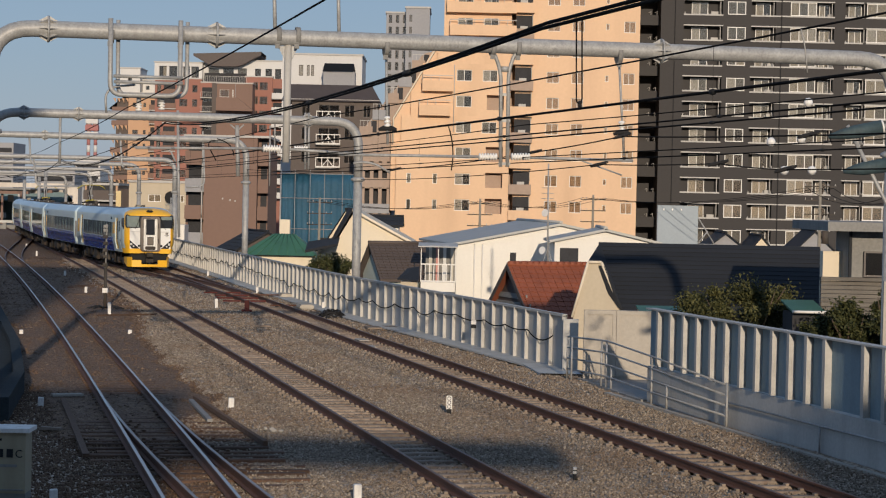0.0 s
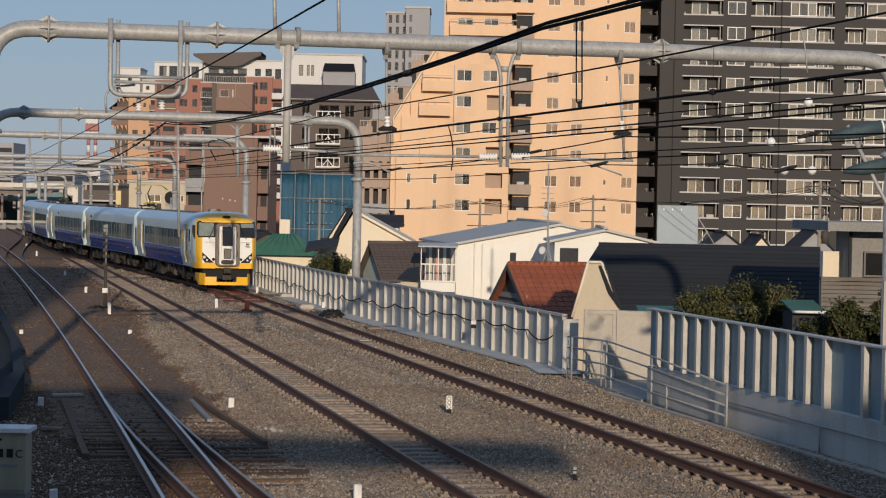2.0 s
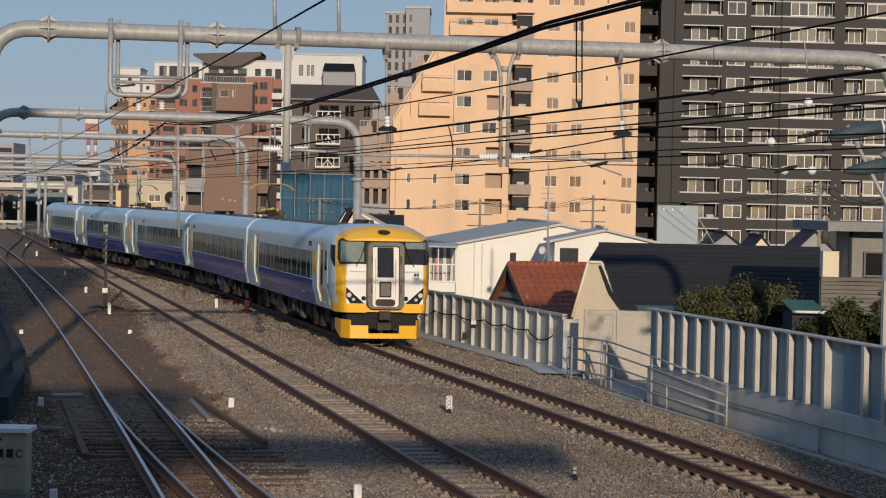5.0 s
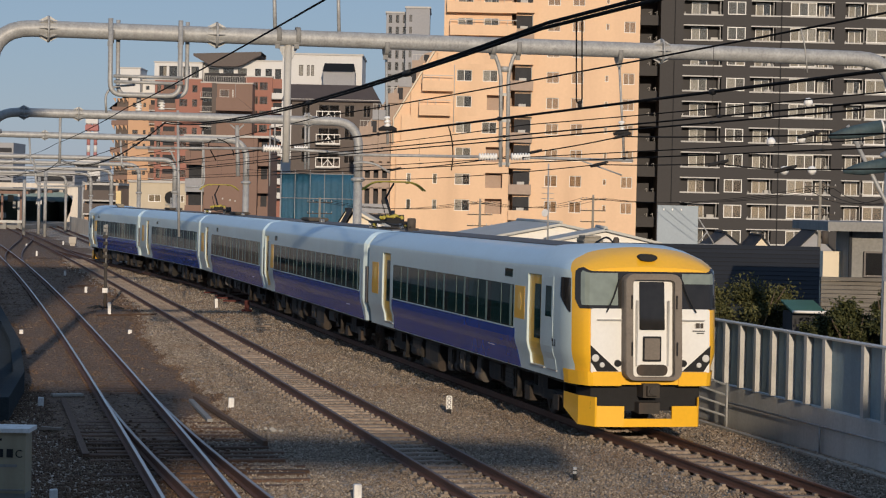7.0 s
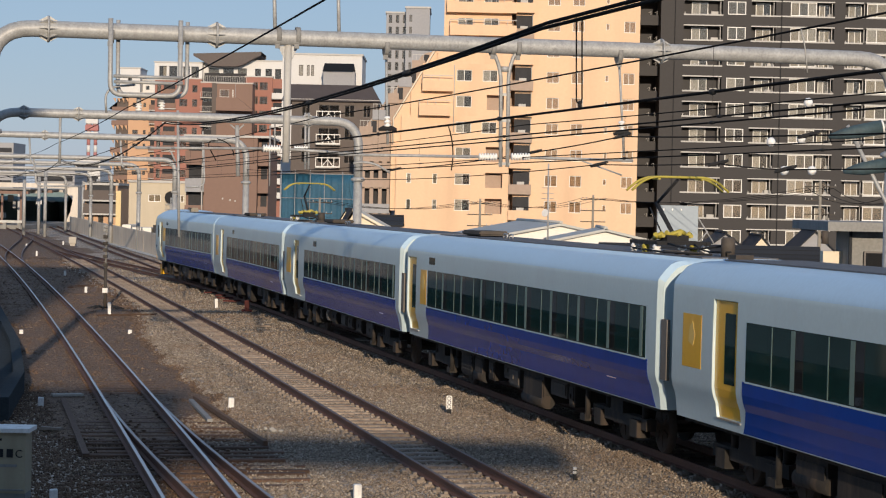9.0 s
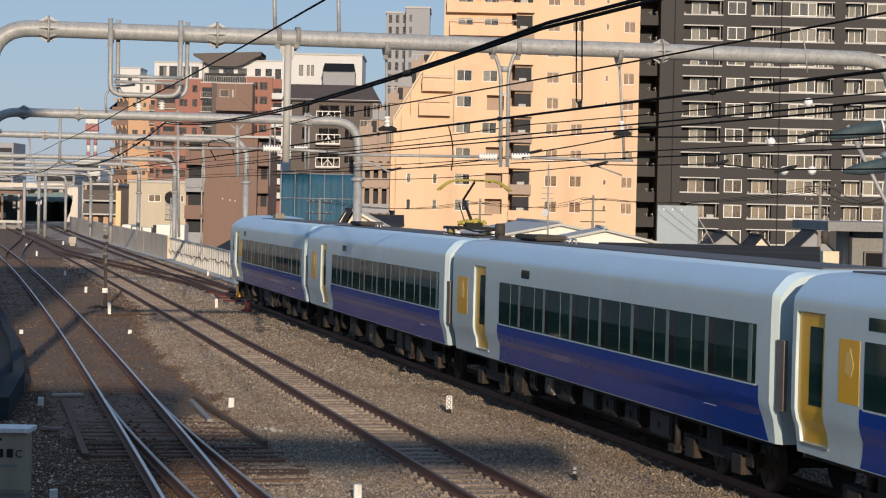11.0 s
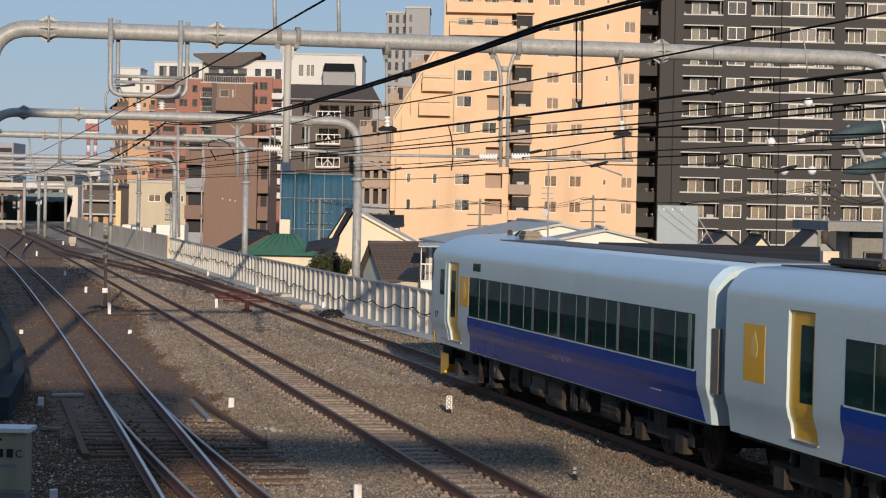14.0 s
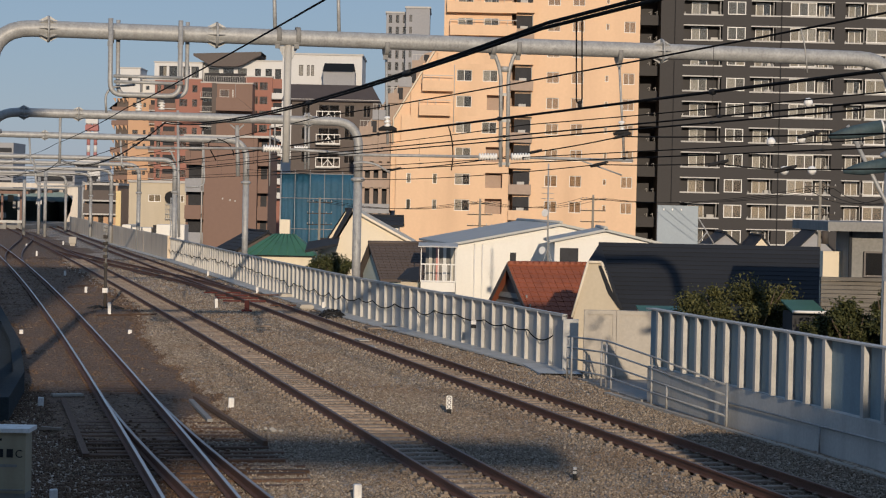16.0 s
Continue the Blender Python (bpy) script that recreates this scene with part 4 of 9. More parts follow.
def roof_gear(car, length, kind):
    h = length / 2
    bm = bmesh.new()
    bx(bm, -0.66, 0.66, -h + (0.75 if kind != "rear" else 3.9), h - (0.3 if kind != "front" else 3.9), 3.36, 3.415)
    part("roof_deck", bm, M_DECK, car, "dark roof deck")
    def box(name, x0, x1, y0, y1, z0, z1, mt, lbl=""):
        bm = bmesh.new()
        bx(bm, x0, x1, y0, y1, z0, z1)
        bmesh.ops.bevel(bm, geom=bm.edges[:], offset=0.035, segments=2, affect="EDGES")
        return part(name, bm, mt, car, lbl)
    if kind in ("front", "rear"):
        s = 1 if kind == "front" else -1
        span = lambda d0, d1: (min(s * (h - d0), s * (h - d1)), max(s * (h - d0), s * (h - d1)))
        box("air_vent", -0.19, 0.19, *span(3.76, 4.26), 3.36, 3.50, M_VENT, "grey-brown roof vent")
        box("vent_cap", -0.23, 0.23, *span(3.71, 4.31), 3.47, 3.55, M_VENT, "beige vent cap")
        box("vent_lid", -0.20, 0.20, *span(3.75, 4.27), 3.54, 3.61, M_VENT, "beige vent lid")
        for x, d, z0, zz, r in ((0.0, 2.25, 3.40, 3.61, 0.06), (0.10, 0.72, 3.38, 3.50, 0.055))[: 2 if kind == "rear" else 1]:
            bm = bmesh.new()
            tube(bm, [(x, s * (h - d), z0), (x, s * (h - d), zz - 0.04), (x, s * (h - d), zz)], [r, r, r * 0.6], 12)
            part("antenna", bm, M_CASE, car)
        bm = bmesh.new()
        tube(bm, bend((-0.05, s * (h - 2.4), 3.44), (-0.05, s * (h - 3.0), 3.62), (-0.05, s * (h - 3.75), 3.47), 0.25), 0.02, 6)
        part("roof_cable", bm, M_BLACK, car)
    else:
        box("air_vent", -0.36, 0.36, -h + 1.75, -h + 3.55, 3.44, 3.55, M_CASE, "dark roof vent")
        for q in (-h + 2.0, -h + 3.2):
            box("vent_foot", -0.3, 0.3, q, q + 0.12, 3.40, 3.46, M_BLACK)
        for q in (-h + 5.6, -h + 6.1):
            bm = bmesh.new()
            tube(bm, bend((0.3, q, 3.41), (0.3, q, 3.52), (0.3, q + 0.3, 3.52), 0.06)[:-1] + bend((0.3, q, 3.52), (0.3, q + 0.3, 3.52), (0.3, q + 0.3, 3.41), 0.06)[1:], 0.018, 6)
            part("roof_step", bm, M_STEELBRIGHT, car)
    if kind == "panto":
        pantograph(car, h - 3.9)


def pantograph(car, y):
    """Single-arm pantograph; its elbow points away from the cab."""
    part("pantograph_base", panto_base(y), M_BLACK, car, "black pantograph base frame")
    for x in (-0.45, 0.45):
        for q in (-0.62, 0.0, 0.62):
            bm = bmesh.new()
            tube(bm, [(x, y + q, 3.40), (x, y + q, 3.44), (x, y + q, 3.46), (x, y + q, 3.49), (x, y + q, 3.51), (x, y + q, 3.56)], [0.09, 0.05, 0.09, 0.05, 0.08, 0.05], 10)
            part("insulator", bm, M_PORCELAIN if q else M_PANTO, car, "ribbed insulator")
    for n, pts, r in (("lower_arm", [(0, y + 0.35, 3.64), (0, y - 0.78, 4.28)], 0.04), ("upper_arm", [(0, y - 0.78, 4.28), (0.0, y + 0.35, 4.70)], 0.028), ("guide_rod", [(0.12, y + 0.1, 3.62), (0.12, y - 0.8, 4.20)], 0.014)):
        bm = bmesh.new()
        tube(bm, pts, r, 8)
        part(n, bm, M_BLACK, car)
    bm = bmesh.new()
    for x, q, w, h in ((0.0, 0.3, 0.17, 0.13), (-0.26, 0.18, 0.07, 0.09), (0.26, 0.18, 0.07, 0.09), (0.0, -0.35, 0.1, 0.06)):     # springs and dampers
        tube(bm, [(x - w, y + q, 3.62 + h), (x - w * 0.5, y + q + 0.05, 3.66 + h), (x + w * 0.5, y + q - 0.05, 3.60 + h), (x + w, y + q, 3.64 + h)], 0.045, 8)
        tube(bm, [(x, y + q - 0.3, 3.66), (x, y + q + 0.25, 3.62 + h)], 0.035, 6)
    part("spring_gear", bm, M_PANTO, car, "yellow spring gear")
    bm = bmesh.new()
    for q in (0.22, 0.52):
        pts = bend((-0.90, y + q, 4.50), (-0.62, y + q, 4.75), (0, y + q, 4.75), 0.25)
        pts += [(-p.x, p.y, p.z) for p in pts[::-1]][1:]
        tube(bm, pts, 0.022, 8)
    for x in (-0.4, 0.4):
        bx(bm, x - 0.02, x + 0.02, y + 0.2, y + 0.54, 4.70, 4.73)
    part("pan_head", bm, M_PANTO, car, "yellow pantograph head")
    bm = bmesh.new()
    tube(bm, [(0.0, y + 3.0, 3.40), (0.0, y + 3.0, 3.71), (0.0, y + 3.0, 3.74)], [0.12, 0.12, 0.09], 14)
    part("arrester", bm, M_CASE, car)
    bm = bmesh.new()
    tube(bm, bend((0.3, y + 0.75, 3.58), (0.2, y + 1.8, 3.50), (0.0, y + 2.9, 3.60), 0.5), 0.02, 6)
    tube(bm, [(0.5, y - 0.7, 3.47), (0.52, y + 1.2, 3.44), (0.5, y + 3.6, 3.46)], 0.018, 6)
    tube(bm, bend((-0.2, y + 0.7, 3.58), (-0.1, y + 1.6, 3.46), (0.1, y + 3.4, 3.50), 0.5), 0.016, 6)
    part("roof_cable", bm, M_BLACK, car)
    bm = bmesh.new()
    for q in (1.1, 1.75, 2.3):
        bx(bm, 0.2, 0.5, y + q, y + q + 0.12, 3.41, 3.47)
    bx(bm, 0.1, 0.4, y + 4.1, y + 4.45, 3.30, 3.48)
    part("junction_box", bm, M_CASE, car)


def panto_base(y):
    bm = bmesh.new()
    for x in (-0.45, 0.45):
        bx(bm, x - 0.04, x + 0.04, y - 0.8, y + 0.8, 3.55, 3.61)
    for q in (-0.75, 0.0, 0.75):
        bx(bm, -0.5, 0.5, y + q - 0.035, y + q + 0.035, 3.555, 3.62)
    bx(bm, -0.2, 0.2, y + 0.1, y + 0.45, 3.60, 3.72)
    return bm


CARS = []


def train_car(kind, length, lbl, seed):
    """kind: front, rear, panto or plain. Forward is +y; the rear joint lies at -length / 2."""
    car = thing("train_car", Matrix(), lbl, "train car", "cars of the train")
    h = length / 2
    car["half"] = h
    R = -h                                     # rear joint
    if kind == "front":
        doors = [(R + 2.50, R + 3.52), (h - 3.28, h - 2.28)]
        cab, glass, yellow = [(h - 2.06, h - 1.40)], (R + 3.90, h - 4.33), [(R + 1.15, R + 2.0), (h - 4.25, h - 3.49)]
    elif kind == "rear":
        doors = [(-h + 2.42, -h + 3.42)]
        cab, glass, yellow = [(-h + 1.54, -h + 2.20)], (-h + 4.47, h - 0.70), [(-h + 3.60, -h + 4.42)]
    elif kind == "panto_near":
        doors = [(R + 0.78, R + 1.75)]
        cab, glass, yellow = [], (R + 3.05, h - 0.70), [(R + 2.25, R + 2.9)]
    elif kind == "plain":
        doors = [(R + 2.61, R + 3.67)]
        cab, glass, yellow = [], (R + 4.85, h - 0.70), [(R + 1.14, R + 2.07)]
    else:
        doors = [(R + 3.08, R + 4.02)]
        cab, glass, yellow = [], (R + 5.06, h - 0.70), [(R + 1.42, R + 2.24)]
    body = part("body", body_mesh(length, doors, kind == "front", kind == "rear"), [M_SILVER, M_YELLOW, M_ROOFPAINT, M_SILVER], car, "pale silver car body with pale blue roof", 32)
    for a, b in doors:
        doorway(car, a, b)
    for a, b in cab:
        doorway(car, a, b, True, "silver cab door")
    both_sides("blue_band", lambda: side_shell(glass[0] - 0.12, glass[1] + 0.12, 0.965, 1.735, 0.004, -0.20), M_BLUE, car, "deep blue lower band with faint brown streaks")
    glazing(car, *glass)
    for a, b in yellow:
        both_sides("yellow_panel", lambda: side_shell(a, b, 1.77 if kind not in ("front", "rear") or a < -8.0 and kind == "front" else 1.94, 2.59, 0.004), M_YELLOW, car)
        both_sides("emblem", lambda: emblem((a + b) / 2, 2.29), M_PALEYELLOW, car)
    both_sides("destination_display", lambda: side_shell(glass[0] + (0.1 if kind == "panto_near" else 1.7) if kind not in ("front", "rear") else (glass[1] - 0.75 if kind == "front" else glass[0] + 0.3), glass[0] + (0.7 if kind == "panto_near" else 2.3) if kind not in ("front", "rear") else (glass[1] - 0.15 if kind == "front" else glass[0] + 0.95), 2.74, 2.905, 0.005), M_TGLASS, car)
    def streak():
        bm = side_shell(glass[1] - 2.3, glass[1] - 1.75, 1.26, 1.275, 0.007, 0, 0.004)
        return bm
    both_sides("script_stroke", streak, M_FACEWHITE, car)
    if kind in ("front", "rear"):
        s = 1 if kind == "front" else -1
        for side in (1, -1):
            bm = bmesh.new()
            zs = ((2.88, 0.415, 0.87), (2.70, 0.415, 0.88), (2.52, 0.415, 0.89), (2.45, 0.415, 0.78), (2.38, 0.415, 0.67), (2.30, 0.415, 0.55), (2.25, 0.415, 0.47))
            rows = [[bm.verts.new((lambda p: (p.x * 1.0, p.y * s, p.z))(skin(z, h, d0 + (d1 - d0) * q / 6, side, 0.014))) for q in range(7)] for z, d0, d1 in zs]
            for a, b in zip(rows, rows[1:]):
                for k in range(6):
                    bm.faces.new((a[k], a[k + 1], b[k + 1], b[k]))
            part("cab_side_window", bm, M_SCREEN, car)
        for d0, d1, z0, z1 in ((1.22, 1.26, 1.56, 1.70), (1.26, 1.31, 1.56, 1.59), (1.36, 1.40, 1.56, 1.70), (1.40, 1.46, 1.64, 1.70)):
            both_sides("logo_bar", lambda: side_shell(min(s * (h - d0), s * (h - d1)), max(s * (h - d0), s * (h - d1)), z0, z1, 0.006), M_BLACK, car)
        if s == 1:
            cab_face(car, h, 1, True)
        else:
            before = set(scene.objects)
            cab_face(car, h, -1, False)
            for o in set(scene.objects) - before:
                if o.parent is car:
                    o.matrix_basis = pose(0, 0, 0, 0, 0, 180) @ o.matrix_basis
    for s in (1, -1):
        if (kind == "front" and s == 1) or (kind == "rear" and s == -1):
            continue
        bm = bmesh.new()
        for k in range(3):
            bx(bm, -0.55, 0.55, s * (h - 0.30 + 0.1 * k) - 0.03 + s * 0.03, s * (h - 0.30 + 0.1 * k) + 0.03 + s * 0.03, 1.1, 3.1)
        part("bellows", bm, M_BLACK, car)
        def fairing():
            bm = bmesh.new()
            bx(bm, 1.37, 1.43, h - 0.02, h + 0.26, 1.45, 2.42)
            return bm
        if s == 1:
            both_sides("end_fairing", fairing, M_RUBBER, car, "brown-grey rubber fairing at the joint")
    sets = bogie(car, -length / 2 + 3.1) + bogie(car, length / 2 - 3.3)
    underfloor(car, length, seed)
    roof_gear(car, length, "panto" if kind.startswith("panto") else kind)
    return car, sets


FRONT = 41.44            # distance of the train's nose along its way at 7 s
SPEED = 12.5
# small departures from the steady speed: seconds, metres
PACE = ((0, 1, 2, 4, 5.5, 6.5, 7.2, 8, 9, 11, 13, 14, 15, 15.5, 16), (-1.4, -0.7, -0.3, 0.05, 0.2, 0.25, 0.4, 0.25, 0.25, 0.05, -0.1, -0.25, -0.5, -0.95, -1.6))
WAY = course(train_x, -260, 400, 0.25)
WAY[:, 0] -= np.interp(0.0, WAY[:, 2], WAY[:, 0])


def way_at(s):
    return Vector((float(np.interp(s, WAY[:, 0], WAY[:, 1])), float(np.interp(s, WAY[:, 0], WAY[:, 2])), 0.0))


offset = 0.0
for kind, length, lbl in (("front", 20.26, "silver and blue end car with a yellow cab, leading"), ("panto_near", 20.2, "silver and blue car with a raised yellow pantograph"),
                          ("plain", 20.2, "silver and blue middle car with a yellow door"), ("panto", 20.2, "silver and blue car with raised pantograph and yellow door"),
                          ("rear", 19.85, "silver and blue end car with yellow-edged cab, trailing")):
    c, sets = train_car(kind, length, lbl, 11 + len(CARS))
    CARS.append((c, sets, offset + length / 2))
    offset += length


def motions():
    """The train runs towards the viewer at a steady speed; its wheels roll."""
    for c, sets, back in CARS:
        rows = []
        for k in range(33):
            t = 0.5 * k
            s = FRONT - SPEED * (t - 7.0) + back + float(np.interp(t, PACE[0], PACE[1]))
            a, b = way_at(s - 6.9), way_at(s + 6.9)
            d = a - b
            rows.append((t, Matrix.Translation((a + b) / 2) @ pose(0, 0, 0, 0, 0, math.degrees(math.atan2(d.y, d.x)) - 90)))
        walk(c, rows)
        for w, y in sets:
            walk(w, [(t, pose(0, y, 0.43) @ Matrix.Rotation(-SPEED * t / 0.43, 4, "X")) for t in (k / 24 for k in range(385))])


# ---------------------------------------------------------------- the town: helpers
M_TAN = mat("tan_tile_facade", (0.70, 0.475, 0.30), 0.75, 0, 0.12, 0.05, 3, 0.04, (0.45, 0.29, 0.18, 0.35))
# darker copy of the tan: shade painted into flank, bay and rear walls
M_TAN_DK = mat("shaded_tan_side", (0.36, 0.27, 0.21), 0.8, 0, 0.12, 0.1, 3, 0.04)
M_DARKB = mat("dark_brown_tile_facade", (0.026, 0.023, 0.0225), 0.7, 0, 0.12, 0.12, 3, 0.04)
M_GREYBROWN = mat("grey_brown_tile_facade", (0.105, 0.085, 0.075), 0.8, 0, 0.12, 0.1, 3, 0.04)
# streaked boards, darkened to carry the shade on the right house
M_BOARD = mat("shaded_weathered_board", (0.15, 0.135, 0.115), 0.9, 0, 1.5, 0.2, 20, 0.2, (0.09, 0.08, 0.07, 0.4), 0.12)
M_REDB = mat("red_brown_brick_facade", (0.30, 0.135, 0.10), 0.8, 0, 0.15, 0.1, 4, 0.05)
M_ORANGE = mat("orange_brown_tile_facade", (0.50, 0.31, 0.19), 0.8, 0, 0.15, 0.08, 4, 0.05)
M_BROWN = mat("brown_rendered_wall", (0.205, 0.13, 0.10), 0.85, 0, 0.12, 0.06, 3, 0.04, (0.165, 0.105, 0.08, 0.3))
M_WHITEB = mat("off_white_facade", (0.59, 0.58, 0.56), 0.8, 0, 0.15, 0.06, 4, 0.05)
M_GREYB = mat("grey_tower_facade", (0.30, 0.30, 0.31), 0.8, 0, 0.15, 0.1, 4, 0.05)
M_CREAM = mat("cream_house_wall", (0.72, 0.63, 0.48), 0.8, 0, 0.5, 0.04, 8, 0.05, (0.5, 0.42, 0.33, 0.2))
M_WHITEH = mat("white_house_wall", (0.76, 0.73, 0.66), 0.75, 0, 0.5, 0.04, 8, 0.05, (0.5, 0.46, 0.4, 0.15))
M_BEIGE = mat("beige_gable_wall", (0.50, 0.43, 0.32), 0.85, 0, 0.5, 0.07, 8, 0.1, (0.36, 0.3, 0.22, 0.3))
M_SLATE = mat("dark_slate_roof", (0.014, 0.016, 0.020), 0.85, 0, 0.6, 0.15, 10, 0.15, None, 0.2)
M_TILE_RED = mat("red_roof_tile", (0.26, 0.075, 0.035), 0.7, 0, 0.8, 0.15, 10, 0.15, (0.15, 0.05, 0.03, 0.4), 0.07)
M_TILE_BROWN = mat("brown_roof_tile", (0.085, 0.065, 0.055), 0.7, 0, 0.8, 0.15, 10, 0.15, None, 0.08)
M_GREEN = mat("green_metal_roof", (0.045, 0.14, 0.085), 0.55, 0, 0.6, 0.12, 8, 0.05, (0.03, 0.08, 0.05, 0.4))
M_ROOFGREY = mat("grey_metal_roof", (0.42, 0.415, 0.38), 0.6, 0, 0.6, 0.08, 8, 0.05)
M_BLUESHEET = mat("blue_scaffold_sheet", (0.04, 0.165, 0.27), 0.6, 0, 0.4, 0.15, 5, 0.1)
M_FRAME = mat("white_window_frame", (0.70, 0.68, 0.64), 0.5, 0, 3, 0.05, 30, 0.0)
M_FRAME_DK = mat("bronze_window_frame", (0.07, 0.06, 0.055), 0.5, 0.2, 3, 0.05, 30, 0.0)
M_PANE = glass_mat("window_glass", (0.80, 0.79, 0.77), 0.05)
# the near-black third tone paints the shade inside rooms and recesses
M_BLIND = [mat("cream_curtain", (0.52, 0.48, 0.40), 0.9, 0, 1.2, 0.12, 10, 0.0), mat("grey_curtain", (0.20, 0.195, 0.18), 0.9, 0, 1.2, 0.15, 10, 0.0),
           mat("dark_room_shade", (0.035, 0.035, 0.038), 0.9, 0, 1.2, 0.3, 10, 0.0), mat("pale_curtain", (0.62, 0.61, 0.57), 0.9, 0, 1.2, 0.08, 10, 0.0),
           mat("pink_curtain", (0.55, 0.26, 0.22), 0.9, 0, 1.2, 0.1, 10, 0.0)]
M_SLAB = mat("pale_balcony_edge", (0.44, 0.425, 0.40), 0.7, 0, 1.5, 0.08, 20, 0.05)


def wall_with_holes(w, h, holes, depth):
    """A wall from (0, 0) to (w, h) in x and z, its face at y = 0, with openings (x0, x1, z0, z1) that go depth metres in."""
    xs = sorted({0.0, w, *[round(v, 3) for q in holes for v in q[:2]]})
    zs = sorted({0.0, h, *[round(v, 3) for q in holes for v in q[2:4]]})
    bm = bmesh.new()
    grid = {}
    def vert(x, y, z):
        k = (round(x, 3), round(y, 3), round(z, 3))
        if k not in grid:
            grid[k] = bm.verts.new((x, y, z))
        return grid[k]
    for z0, z1 in zip(zs, zs[1:]):
        run = None
        for x0, x1 in zip(xs, xs[1:]):
            cx, cz = (x0 + x1) / 2, (z0 + z1) / 2
            if not any(q[0] < cx < q[1] and q[2] < cz < q[3] for q in holes):
                bm.faces.new((vert(x0, 0, z0), vert(x1, 0, z0), vert(x1, 0, z1), vert(x0, 0, z1)))
    for x0, x1, z0, z1, *_ in holes:
        a = [bm.verts.new(p) for p in ((x0, 0, z0), (x1, 0, z0), (x1, 0, z1), (x0, 0, z1))]
        b = [bm.verts.new(p) for p in ((x0, depth, z0), (x1, depth, z0), (x1, depth, z1), (x0, depth, z1))]
        for k in range(4):
            bm.faces.new((a[k], b[k], b[(k + 1) % 4], a[(k + 1) % 4]))
    for x in (0.0, w):           # returns at both ends and along the top
        bm.faces.new([bm.verts.new(p) for p in ((x, 0, 0), (x, depth, 0), (x, depth, h), (x, 0, h))])
    bm.faces.new([bm.verts.new(p) for p in ((0, 0, h), (w, 0, h), (w, depth, h), (0, depth, h))])
    return bm


WINDOWS = {}


def window(parent, x0, x1, z0, z1, y, frame=None, blind=0, leaves=2, bar=0.06):
    """A window: frame, one pane for each leaf and the curtain behind it."""
    w, h = x1 - x0, z1 - z0
    key = (round(w, 2), round(h, 2), leaves, frame.name if frame else "")
    if key not in WINDOWS:
        bm = bmesh.new()
        for a, b, c, d in ((0, w, 0, bar), (0, w, h - bar, h), (0, bar, bar, h - bar), (w - bar, w, bar, h - bar)):
            bx(bm, a, b, 0.0, 0.07, c, d)
        for k in range(1, leaves):
            bx(bm, w * k / leaves - bar * 0.5, w * k / leaves + bar * 0.5, 0.01, 0.06, bar, h - bar)
        f = link("window", bm, frame or M_FRAME)
        bm = bmesh.new()
        lw = (w - bar) / leaves
        bx(bm, 0, lw, 0.045, 0.052, bar, h - bar)
        p = link("pane", bm, M_PANE)
        bm = bmesh.new()
        bx(bm, 0, lw, 0.15, 0.17, bar * 0.5, h - bar * 0.5)
        WINDOWS[key] = [f, p, bm.copy(), {}]
        bm.free()
        f.parent = parent
        f.matrix_basis = pose(x0, y, z0)
        p.parent = f
        p.matrix_basis = pose(bar * 0.5, 0, 0)
        fo, made = f, 1
    else:
        f, p, _, _ = WINDOWS[key]
        fo, made = share("window", f, parent, pose(x0, y, z0)), 0
    f, p, cb, cur = WINDOWS[key]
    lw = (w - bar) / leaves
    for k in range(made, leaves):
        share("pane", p, fo, pose(bar * 0.5 + lw * k, 0, 0))
    kinds = blind if isinstance(blind, (list, tuple)) else [blind] * leaves
    for k in range(leaves):
        b = kinds[k % len(kinds)]
        if b not in cur:
            c = link("curtain", cb.copy(), M_BLIND[b])
            c.parent = fo
            cur[b] = c
        else:
            c = share("curtain", cur[b], fo, Matrix())
        c.matrix_basis = pose(bar * 0.5 + lw * k, 0, 0)
    return fo


def core(parent, x0, x1, y0, y1, z0, z1, material, name="wall", label=""):
    bm = bmesh.new()
    bx(bm, x0, x1, y0, y1, z0, z1)
    return part(name, bm, material, parent, label)


def ac_unit(parent, x, y, z):
    bm = bmesh.new()
    bx(bm, x, x + 0.8, y, y + 0.3, z, z + 0.6)
    tube(bm, [(x + 0.3, y - 0.012, z + 0.3), (x + 0.3, y + 0.02, z + 0.3)], 0.22, 12)
    part("air_conditioner", bm, M_SLAB, parent)


